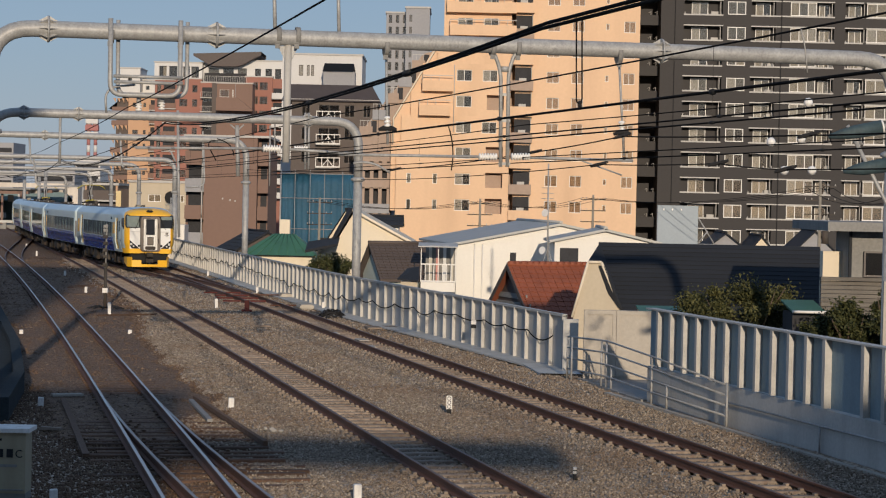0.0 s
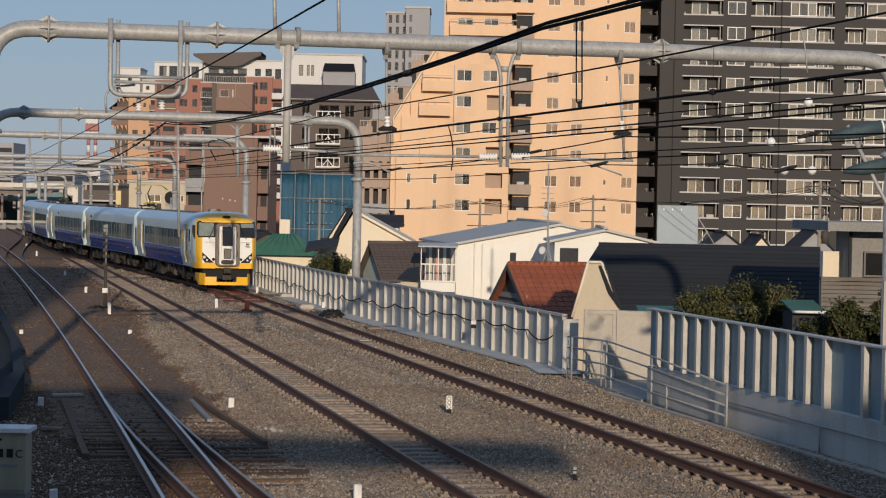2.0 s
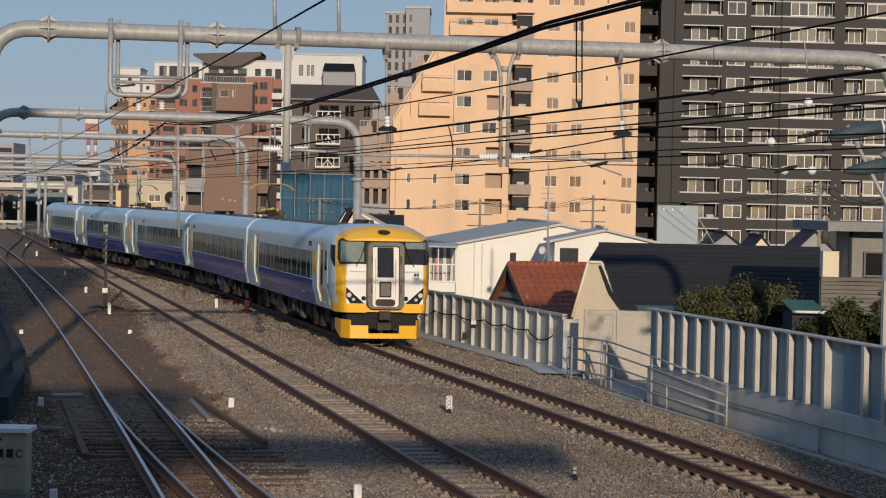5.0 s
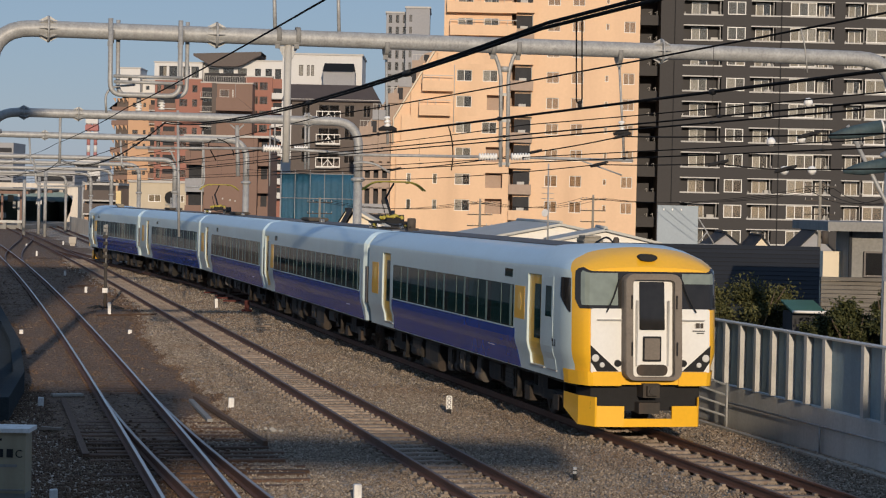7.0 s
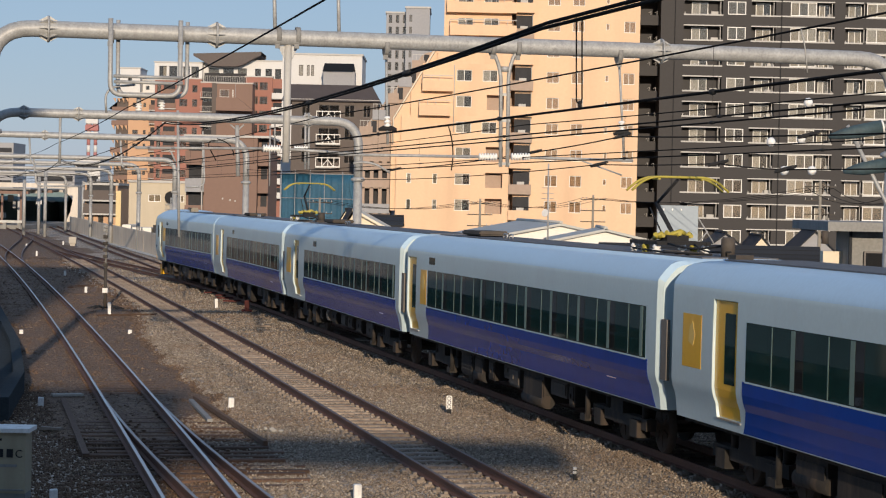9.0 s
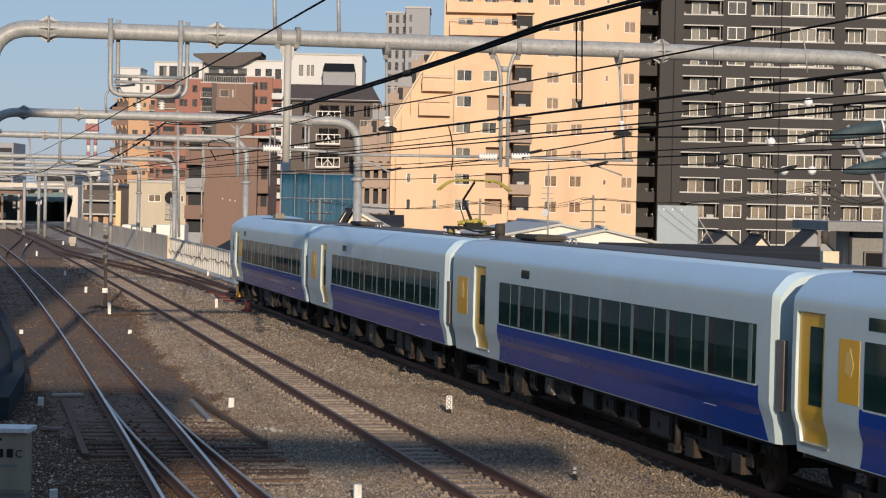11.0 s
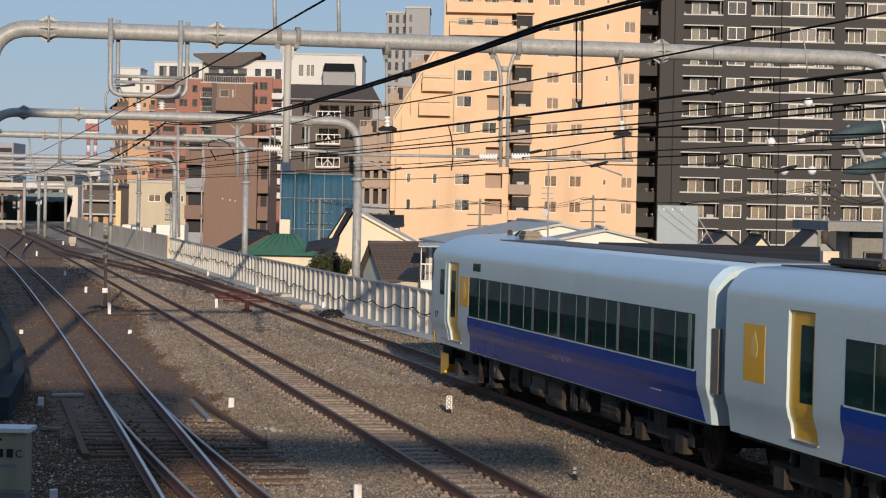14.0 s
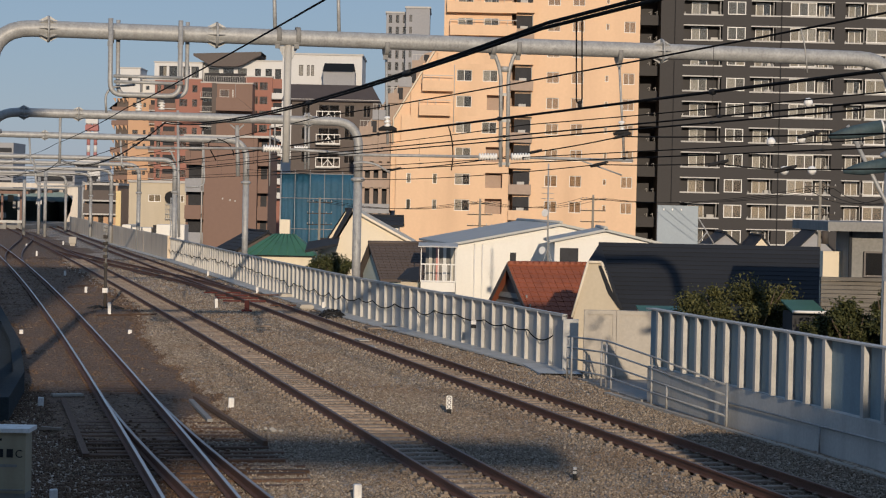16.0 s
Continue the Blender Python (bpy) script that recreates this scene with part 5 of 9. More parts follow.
# ---------------------------------------------------------------- dark brown block of flats
def dark_flats():
    D = 250.0
    x0 = 23.92
    ztop = 31.04
    b = thing("apartment_building", pose(x0, D, STREET), "tall dark brown tiled block of flats with pale balcony edges", "apartment building")
    W, H = 34.0, ztop - STREET
    deep = 1.35
    pitch = 14.36 - 11.51
    base = 11.51 - STREET            # top of one parapet above the street
    L = lambda u: (u - 1166) * 250.0 / 3933.0 + 0.05
    cols = []                                    # opening: x0, x1, kind
    for a, c, kind in ((1206, 1274, "loggia"), (1283, 1315, "window"), (1325, 1368, "loggia"), (1394, 1440, "wide"), (1440.5, 1471, "loggia_short"), (1491, 1528, "loggia_short"), (1528.5, 1582, "wide")):
        cols.append((L(a), L(c), kind))
    holes, items = [], []
    k0 = -int(base / pitch)
    rnd = random.Random(5)
    z = base + k0 * pitch
    row = 0
    while z + 1.7 < H:
        if z > 1.0:
            for a, c, kind in cols:
                hole = (a, c, z, z + 1.52)
                holes.append(hole)
                items.append((*hole, kind, row))
        z += pitch
        row += 1
    part("wall", wall_with_holes(W, H, holes, deep), M_DARKB, b)
    core(b, 0, W, deep, 16, 0, H, M_DARKB, "rear_wall")
    edge = {}
    for a, c, z0, z1, kind, row in items:
        w = c - a
        if kind not in edge:
            bm = bmesh.new()
            bx(bm, -0.06, w + 0.06, -0.05, 0.12, -0.16, 0.0)
            edge[kind] = part("balcony_edge", bm, M_SLAB, b)
            bm = bmesh.new()
            bx(bm, -0.06, w + 0.06, -0.05, 0.10, 0.0, 0.13)
            edge[kind + "t"] = part("lintel", bm, M_SLAB, b)
            edge[kind].matrix_basis = pose(a, 0, z0)
            edge[kind + "t"].matrix_basis = pose(a, 0, z1)
        elif kind != "window":
            share("balcony_edge", edge[kind], b, pose(a, 0, z0))
            if kind != "wide" or row % 1 == 0:
                share("lintel", edge[kind + "t"], b, pose(a, 0, z1))
        if kind == "window":
            window(b, a, c, z0 + 0.0, z1 - 0.05, 0.02, M_FRAME, [rnd.choice((0, 3, 1)), rnd.choice((0, 1, 2))], 2, 0.09)
        elif kind == "wide":
            window(b, a, c, z0, z1, 0.05, M_FRAME, [rnd.choice((0, 0, 3)), rnd.choice((0, 1, 3)), rnd.choice((0, 3, 0, 1))], 3, 0.09)
        else:
            window(b, a + w * 0.22, a + w * 0.22 + min(1.85, w * 0.62), z0 - 0.2, z1 - 0.1, deep - 0.2, M_FRAME, [rnd.choice((0, 3)), rnd.choice((1, 1, 2, 0))], 2, 0.08)
            bm = bmesh.new()
            tube(bm, [(c - 0.22, 0.25, z0 - 0.1), (c - 0.22, 0.25, z1 + 0.02)], 0.055, 6)
            part("drain_pipe", bm, M_SLAB, b)
            if rnd.random() < 0.6:
                ac_unit(b, a + w * 0.72, 0.75, z0 - 0.35 + rnd.uniform(0, 0.2))
            for q in (0.02, 0.3, 0.62, 0.95):
                if rnd.random() < 0.55:
                    bm = bmesh.new()
                    bx(bm, a + w * q - 0.04, a + w * q + 0.04, -0.03, 0.03, z0, z0 + 0.2)
                    part("rail_foot", bm, M_SLAB, b)
    # vertical grooves, their shade painted as raised black strips, and the set-back stair strip
    bm = bmesh.new()
    bx(bm, L(1378) - 0.06, L(1378) + 0.06, -0.06, 0.02, 0, H)
    part("groove_shade", bm, M_BLACK, b)
    bm = bmesh.new()
    bx(bm, L(1190) - 0.05, L(1190) + 0.05, -0.05, 0.02, 0, H)
    part("groove_shade", bm, M_BLACK, b)
    core(b, -2.3, 0.0, 5.0, 15, 0, H, M_DARKB, "side_wing")
    z = base + k0 * pitch
    while z < H - 1.5:
        if z > 0:
            bm = bmesh.new()
            bx(bm, -2.25, -0.02, 1.6, 5.0, z - 1.25, z - 1.05)
            bx(bm, -2.25, -0.02, 1.6, 1.75, z - 1.05, z - 0.1)
            bx(bm, -2.25, -2.1, 1.75, 5.0, z - 1.05, z - 0.1)
            part("side_balcony", bm, M_DARKB, b)
            for q in (-1.0, -0.3):
                bm = bmesh.new()
                tube(bm, [(q, 1.7, z - 0.1), (q, 1.68, z + 0.32), (q - 0.25, 1.66, z + 0.12)], 0.035, 6)
                part("laundry_bracket", bm, M_SLAB, b)
        z += pitch


# ---------------------------------------------------------------- tan block of flats
def tan_flats():
    D = 246.0
    u0 = 700
    x0 = -5.27
    b = thing("apartment_building", pose(x0, D, STREET), "tan tiled block of flats with stepped upper terraces", "apartment building")
    L = lambda u: (u - u0) * 246.0 / 3933.0
    H = 31.63 - STREET
    Zl = lambda py: 246.0 * (361.0 - py) / 3933.0 + 4.256 - STREET     # height above the street for the middle of the facade
    W = L(1124)
    rows = [40.5, 138, 184, 230, 275, 321, 369]                     # window centres
    pitch = 45.7
    rows = [369 - pitch * k for k in range(10)]
    holes, items = [], []
    rnd = random.Random(9)
    right0 = L(905)
    for i, cy in enumerate(rows):
        z = Zl(cy)
        if z + 1.2 > H:
            continue
        for a, c, hh, kind in ((961, 983, 0.62, "w"), (1005, 1026, 0.62, "w"), (1064, 1070, 0.34, "s"), (1096, 1116, 0.62, "w")):
            q = (L(a), L(c), z - hh, z + hh)
            holes.append(q)
            items.append((*q, kind))
    # right part of the front
    part("wall", wall_with_holes(W - right0, H, [(q[0] - right0, q[1] - right0, q[2], q[3]) for q in holes], 0.25), M_TAN, b).matrix_basis = pose(right0, 0, 0)
    core(b, right0, W, 0.25, 14, 0, H, M_TAN, "rear_wall")
    for a, c, z0, z1, kind in items:
        window(b, a, c, z0, z1, 0.12, M_FRAME, [rnd.choice((1, 0, 2)), rnd.choice((1, 2, 1))], 2 if kind == "w" else 1, 0.06)
    # recessed balcony bay between the two parts
    bay0, bay1 = L(893), right0
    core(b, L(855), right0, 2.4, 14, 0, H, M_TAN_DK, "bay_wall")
    for i, cy in enumerate(rows):
        z = Zl(cy)
        if z + 1.0 > H:
            continue
        bm = bmesh.new()
        bx(bm, L(897), L(937), -0.9, 2.4, z - 1.55, z - 1.35)
        bx(bm, L(897), L(937), -0.9, -0.75, z - 1.35, z - 0.45)
        bx(bm, L(897), L(897) + 0.15, -0.75, 2.4, z - 1.35, z - 0.45)
        part("balcony", bm, M_TAN_DK if i % 2 else M_TAN, b, "projecting tan balcony")
        # near-black sheet on the wall paints the shade of the balcony
        bm = bmesh.new()
        bx(bm, L(905), L(934), -0.03, 0.0, z - 0.9, z + 1.05)
        part("recess_shade", bm, M_BLIND[2], b)
        ac_unit(b, L(912), -0.5, z - 0.75)
        bm = bmesh.new()
        tube(bm, bend((L(912), -0.15, z + 1.25), (L(934), -0.15, z + 1.25), (L(934), -0.15, z - 0.1), 0.1), 0.05, 6)
        part("overflow_pipe", bm, M_SLAB, b)
    # left part: wide lower storeys, stepped upper ones
    levels = [(-90, 98, 778), (98, 120, 768), (120, 168, 742), (168, 212, 722), (212, 262, 706), (262, 640, 698)]
    for k, (ya, yb, edge) in enumerate(levels):
        z1, z0 = Zl(ya), max(0.0, Zl(yb))
        z1 = min(z1, H)
        if z1 <= z0:
            continue
        hs, its = [], []
        for cy in rows:
            z = Zl(cy)
            if not (z0 + 0.75 < z < z1 - 0.7):
                continue
            for a, c, hh, kind in ((717, 725, 0.55, "s"), (763, 771, 0.55, "s"), (802, 829, 0.62, "w"), (848, 874, 0.62, "w")):
                if a < edge + 4 or (kind == "s" and cy < 300) or (a == 848 and (cy > 240 or 160 < cy < 200)):
                    continue
                q = (L(a), L(c), z - hh, z + hh)
                hs.append(q)
                its.append((*q, kind))
            if cy > 240 or 160 < cy < 200:
                hs.append((L(856), L(886), z - 0.9, z + 0.75))
        w = part("wall", wall_with_holes(right0 - 0.5 - L(edge), z1 - z0, [(q[0] - L(edge), q[1] - L(edge), q[2] - z0, q[3] - z0) for q in hs], 1.2), M_TAN, b)
        w.matrix_basis = pose(L(edge), -0.6, z0)
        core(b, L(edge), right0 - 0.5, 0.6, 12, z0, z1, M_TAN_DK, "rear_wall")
        for a, c, z_0, z_1, kind in its:
            window(b, a, c, z_0, z_1, -0.5, M_FRAME, [rnd.choice((1, 0, 3)), rnd.choice((1, 2))], 2 if kind == "w" else 1, 0.06)
    # terrace parapets and ledges
    for ya, a, c in ((22, 782, 905), (62, 788, 905), (161, 742, 796), (204, 737, 792)):
        bm = bmesh.new()
        bx(bm, L(a), L(c), -1.7, -0.6, Zl(ya) - 0.55, Zl(ya) + 0.6)
        part("terrace", bm, M_TAN, b, "tan terrace parapet")
        bm = bmesh.new()
        for k in range(int((L(c) - L(a)) / 0.9)):
            bx(bm, L(a) + 0.9 * k, L(a) + 0.9 * k + 0.05, -1.66, -1.6, Zl(ya) + 0.6, Zl(ya) + 1.15)
        bx(bm, L(a), L(c), -1.68, -1.6, Zl(ya) + 1.12, Zl(ya) + 1.2)
        part("terrace_rail", bm, M_SLAB, b)
    # the slanting drain pipe down the stepped end
    bm = bmesh.new()
    tube(bm, [(L(798), -0.7, Zl(122)), (L(798), -0.7, Zl(240))], 0.05, 6)
    part("drain_pipe", bm, M_SLAB, b)
    # grey-brown flank whose roofline steps down past the corner
    prof = [(-9.31, 7.4), (-6.0, 7.4), (-6.0, 12.81), (-1.6, 20.74), (-2.66, 20.4), (-9.31, 11.74)]
    bm = bmesh.new()
    va = [bm.verts.new((x - x0, 1.0, z - STREET)) for x, z in prof]
    vb = [bm.verts.new((x - x0, 9.0, z - STREET)) for x, z in prof]
    bm.faces.new(va)
    bm.faces.new(vb[::-1])
    for k in range(6):
        bm.faces.new((va[k], vb[k], vb[(k + 1) % 6], va[(k + 1) % 6]))
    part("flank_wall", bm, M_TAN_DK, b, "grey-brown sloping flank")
    bm = bmesh.new()                            # sunlit front up to the sloping edge
    wedge = [(-6.0, 3.0), (-1.0, 3.0), (-1.0, 20.7), (-1.6, 20.7), (-6.0, 12.8)]
    va, vb = [bm.verts.new((x - x0, 0.0, z - STREET)) for x, z in wedge], [bm.verts.new((x - x0, 9.0, z - STREET)) for x, z in wedge]
    bm.faces.new(va)
    bm.faces.new(vb[::-1])
    for k in range(5):
        bm.faces.new((va[k], vb[k], vb[(k + 1) % 5], va[(k + 1) % 5]))
    part("sloping_front", bm, M_TAN, b)
    for k in range(5):                          # parapets of the terraces up the slope
        xa, za = -9.2 + 1.42 * k, 11.9 + 1.86 * k
        core(b, xa - x0 - 0.35, xa - x0 + 1.1, 0.75, 3.0, za - STREET - 0.75, za - STREET + 0.35, M_GREYB if k % 2 else M_TAN_DK, "flank_parapet")
        core(b, xa - x0 + 0.95, xa - x0 + 1.55, 0.95, 1.0, za - STREET - 0.3, za - STREET + 1.0, M_BLIND[2], "flank_window")
        bm = bmesh.new()
        for q in range(4):
            bx(bm, xa - x0 - 0.3 + 0.4 * q, xa - x0 - 0.26 + 0.4 * q, 0.76, 0.80, za - STREET + 0.35, za - STREET + 1.0)
        bx(bm, xa - x0 - 0.32, xa - x0 + 1.0, 0.75, 0.80, za - STREET + 0.96, za - STREET + 1.02)
        part("flank_rail", bm, M_SLAB, b)
    for k in range(4):                          # balcony bays below
        z = 7.0 - 2.86 * k - STREET
        core(b, -9.35 - x0, -6.05 - x0, 0.9, 10, z - 1.5, z - 0.45, M_GREYB if k % 2 else M_TAN_DK, "flank_balcony")
        # back of the bay, its shade painted near-black
        core(b, -9.0 - x0, -6.05 - x0, 2.2, 10, z - 0.45, z + 1.4, M_BLIND[2], "flank_recess_shade")
        for q in range(4):
            core(b, -9.25 - x0 + 0.95 * q, -8.85 - x0 + 0.95 * q, 0.95, 2.2, z - 0.45, z + 1.4, M_TAN_DK, "flank_pier")
        core(b, -9.3 - x0, -6.05 - x0, 0.95, 10, z + 1.25, z + 1.42, M_TAN_DK, "flank_slab")
    bm = bmesh.new()
    tube(bm, [(L(766), -0.9, Zl(92)), (L(692), -0.9, Zl(219)), (L(692), -0.9, Zl(262))], 0.09, 6)
    part("drain_pipe", bm, M_CREAM, b)



dark_flats()
tan_flats()


# ---------------------------------------------------------------- the older town to the west
def flats(x0, x1, y, ztop, depth, material, label, cols, rows, hh, frame=None, recess=0.25, blinds=(0, 1, 2), leaves=2, yaw=0.0, zbase=STREET, roof=None):
    """A plain block: front wall with windows in the given columns (x from the left end) and rows (heights)."""
    b = thing("apartment_building", pose(x0, y, zbase, 0, 0, yaw), label, "apartment building", "town buildings")
    w, h = x1 - x0, ztop - zbase
    rnd = random.Random(int(abs(x0) * 10) + 3)
    holes = [(a, c, r - hh - zbase, r + hh - zbase) for r in rows for a, c in cols if r + hh < ztop - 0.2]
    part("wall", wall_with_holes(w, h, holes, recess), material, b)
    core(b, 0, w, recess, depth, 0, h, material, "rear_wall")
    bm = bmesh.new()
    bx(bm, -0.15, w + 0.15, -0.15, depth, h, h + 0.25)
    part("roof_edge", bm, roof or M_SLAB, b)
    for q in holes:
        window(b, *q, recess * 0.5, frame or M_FRAME, [rnd.choice(blinds) for _ in range(leaves)], leaves, 0.07)
    return b


def balconies(b, x0, x1, heights, out, material, rail=None, zbase=STREET, h=1.05):
    for z in heights:
        bm = bmesh.new()
        bx(bm, x0, x1, -out, 0.0, z - zbase - 0.18, z - zbase)
        part("balcony_slab", bm, M_SLAB, b)
        bm = bmesh.new()
        if rail:
            bx(bm, x0, x1, -out - 0.01, -out + 0.06, z - zbase + h - 0.06, z - zbase + h)
            top = part("balcony_rail", bm, rail, b)
            n = max(2, int((x1 - x0) / 0.35))
            for k in range(n + 1):
                u = x0 + (x1 - x0 - 0.05) * k / n
                bm = bmesh.new()
                bx(bm, u, u + 0.05, -out, -out + 0.05, z - zbase, z - zbase + h - 0.06)
                part("baluster", bm, rail, top)
        else:
            bx(bm, x0, x1, -out, -out + 0.12, z - zbase, z - zbase + h)
            bx(bm, x0, x0 + 0.12, -out + 0.12, 0, z - zbase, z - zbase + h)
            part("balcony_front", bm, material, b)
        # near-black sheet behind the balcony: its shade is painted on
        bm = bmesh.new()
        bx(bm, x0 + 0.2, x1 - 0.2, -0.02, 0.0, z - zbase, z - zbase + 2.0)
        part("recess_shade", bm, M_BLIND[2], b)


def orange_flats():
    D = 450.0
    x0, x1, pitch = -64.2, -58.9, 2.75
    zr = [22.2 - pitch * k for k in range(8)]
    b = flats(x0, x1, D, 24.5, 14, M_ORANGE, "orange-brown block of flats with dark flank balconies", [(0.85, 1.95), (3.0, 3.55)], zr, 0.42, M_FRAME_DK, 0.5, (2, 2, 1), 1)
    balconies(b, 4.3, 7.2, [z - 1.0 for z in zr], 1.2, M_BROWN)
    flats(-66.3, -62.2, D + 2, 29.6, 10, M_WHITEB, "off-white set-back top storeys", [(1.6, 2.4)], [27.2], 0.45, M_FRAME_DK, 0.3, (2,), 1, 0.0, 24.4)
    flats(-62.1, -59.6, D + 5, 27.4, 9, M_WHITEB, "low off-white stair head", [(0.7, 1.4)], [25.9], 0.4, M_FRAME_DK, 0.3, (2,), 1, 0.0, 24.4)
    # flank: a balcony band on each storey, carried by corbels
    for k, z in enumerate(zr):
        w = 3.4 + 0.1 * k
        core(b, -w, 0.0, 0.6, 12, z - STREET - 1.45, z - STREET - 0.45, M_BROWN, "flank_balcony")
        core(b, -w + 0.9, 0.0, 1.5, 12, z - STREET - 0.45, z - STREET + 1.3, M_GREYBROWN, "flank_wall")
        for q in range(4):
            a = -w + 0.2 + 0.85 * q
            bm = bmesh.new()
            vs = [bm.verts.new((x, y, z - STREET + h)) for y in (0.45, 0.75) for x, h in ((a, 1.3), (a + 0.55, 1.3), (a + 0.55, 0.35))]
            for f in ((0, 1, 2), (5, 4, 3), (0, 3, 4, 1), (1, 4, 5, 2), (2, 5, 3, 0)):
                bm.faces.new([vs[m] for m in f])
            part("corbel", bm, M_ORANGE, b)
    bm = bmesh.new()
    top = zr[0] - STREET
    vs = [bm.verts.new(p) for p in ((-4.1, 0.5, top - 0.9), (0.1, 0.5, top + 2.6), (0.1, 12, top + 2.6), (-4.1, 12, top - 0.9))]
    bm.faces.new(vs)
    bmesh.ops.solidify(bm, geom=bm.faces[:], thickness=0.25)
    part("flank_roof", bm, M_SLATE, b)


def red_flats():
    D = 440.0
    rows = [25.2 - 2.8 * i for i in range(9)]
    flats(-53.4, -48.4, D, 27.1, 16, M_REDB, "red-brown brick block of flats with white top storey", [(0.65, 2.2), (3.2, 4.2)], rows, 0.72, M_FRAME_DK, 0.3, (1, 0, 2), 2)
    flats(-57.9, -48.4, D + 1, 30.3, 14, M_WHITEB, "off-white top storey with recessed terraces", [(0.95, 2.4), (2.9, 4.5), (5.7, 7.0), (7.3, 8.8)], [28.55], 1.1, M_FRAME_DK, 1.2, (2, 1, 0), 2, 0.0, 26.9)
    lo = flats(-57.7, -53.4, D + 1, 26.8, 14, M_REDB, "red-brown wing with recessed balconies", [(0.4, 1.2), (1.7, 4.0)], rows, 0.9, M_FRAME_DK, 1.4, (2, 2, 1))
    balconies(lo, 1.5, 4.2, [r - 1.15 for r in rows], 0.6, M_BROWN)
    st = flats(-48.4, -45.7, D - 0.5, 26.4, 14, M_REDB, "stack of balconies with white slabs", [(0.3, 2.4)], rows, 1.0, M_FRAME_DK, 1.2, (1, 2))
    balconies(st, 0.0, 2.7, [r - 1.7 for r in rows], 1.5, M_WHITEB, M_SLAB)
    c = flats(-44.7, -37.8, D - 6, 26.05, 10, M_BROWN, "brown rendered stair block with a pale panel", [(0.55, 2.35), (2.95, 3.25)], [24.15], 0.72, M_FRAME, 0.25, (0,), 1)
    core(c, -1.05, 0.0, 0.4, 9, 0, 26.2 - STREET, M_GREYBROWN, "dark_wall")
    core(c, 3.55, 3.62, -0.12, 0.0, 22.0 - STREET, 26.2 - STREET, M_GREYB, "downpipe")
    bm = bmesh.new()                         # jutting volume with a sloping shoulder
    ring = ((0.1, 20.7), (0.1, 23.2), (4.2, 23.2), (7.2, 20.9), (7.2, 20.7))
    fr = [bm.verts.new((x, -2.6, z - STREET)) for x, z in ring]
    bk = [bm.verts.new((x, 0.0, z - STREET)) for x, z in ring]
    bm.faces.new(fr)
    bm.faces.new(bk[::-1])
    for k in range(5):
        bm.faces.new((fr[k], bk[k], bk[(k + 1) % 5], fr[(k + 1) % 5]))
    bmesh.ops.recalc_face_normals(bm, faces=bm.faces)
    part("oriel", bm, M_BROWN, c)
    r = flats(-39.7, -34.4, D, 27.75, 14, M_REDB, "red-brown wing with paired windows", [(1.6, 2.45), (2.8, 4.35)], [26.0 - 2.8 * i for i in range(8)], 0.75, M_FRAME_DK, 0.3, (1, 0, 2))
    balconies(r, 5.3, 8.0, [23.6 - 2.8 * i for i in range(8)], 1.4, M_WHITEB)
    core(r, 5.3, 8.2, 0.5, 13, 0, 27.5 - STREET, M_REDB, "side_wall")
    u = flats(-48.3, -32.4, D + 2, 31.0, 14, M_WHITEB, "off-white terrace storey under a dark roof", [(1.0, 3.1), (3.9, 6.0), (6.8, 8.6), (10.2, 11.4), (12.3, 13.6), (14.2, 15.4)], [28.5], 1.05, M_FRAME_DK, 1.0, (1, 2, 0), 2, 0.0, 26.3)
    balconies(u, 0.0, 8.8, [26.5], 2.2, M_WHITEB, M_SLAB, 26.3, 1.3)
    # swept dark roof
    bm = bmesh.new()
    n = 14
    pr = []
    for i in range(n + 1):
        q = i / n
        flat = min(1.0, max(0.0, (abs(q - 0.47) - 0.19) / 0.32))
        pr.append((-50.1 + 13.4 * q, 29.75 + 2.3 * flat ** 1.1, 32.0 + 0.6 * q))
    f = [[bm.verts.new((x, yy, zz)) for x, lw, hi in pr for zz in (min(lw, hi - 0.05), hi + 0.15)] for yy in (D - 0.5, D + 12)]
    for i in range(n):
        j = 2 * i
        for g in f:
            bm.faces.new((g[j], g[j + 2], g[j + 3], g[j + 1]))
        for o in (0, 1):
            bm.faces.new((f[0][j + o], f[1][j + o], f[1][j + 2 + o], f[0][j + 2 + o]))
    bmesh.ops.recalc_face_normals(bm, faces=bm.faces)
    thing_mesh("canopy_roof", bm, M_GREYBROWN, "dark swept roof canopy above the terrace", "roof")


def white_block():
    D = 310.0
    b = flats(-22.89, -11.79, D, 24.05, 14, M_WHITEB, "plain off-white block with few windows", [(2.3, 2.9), (3.4, 3.8), (4.0, 4.4), (9.5, 9.9)], [21.90], 0.75, M_FRAME_DK, 0.2, (1, 2), 1)
    s = thing("roof_house", pose(-16.98, 306, 19.83), "grey rooftop shed with a dark sloping roof", "shed")
    w, h = -12.63 - -16.98, 21.61 - 19.83
    core(s, 0, w, 0, 4, -12, h, M_GREYB, "wall")
    bm = bmesh.new()
    vs = [bm.verts.new(p) for p in ((-0.1, -0.3, h), (w + 0.1, -0.3, h), (w - 0.2, 1.5, h + 1.2), (0.1, 1.5, h + 1.2))]
    bm.faces.new(vs)
    bmesh.ops.solidify(bm, geom=bm.faces[:], thickness=0.25)
    part("roof", bm, M_SLATE, s)


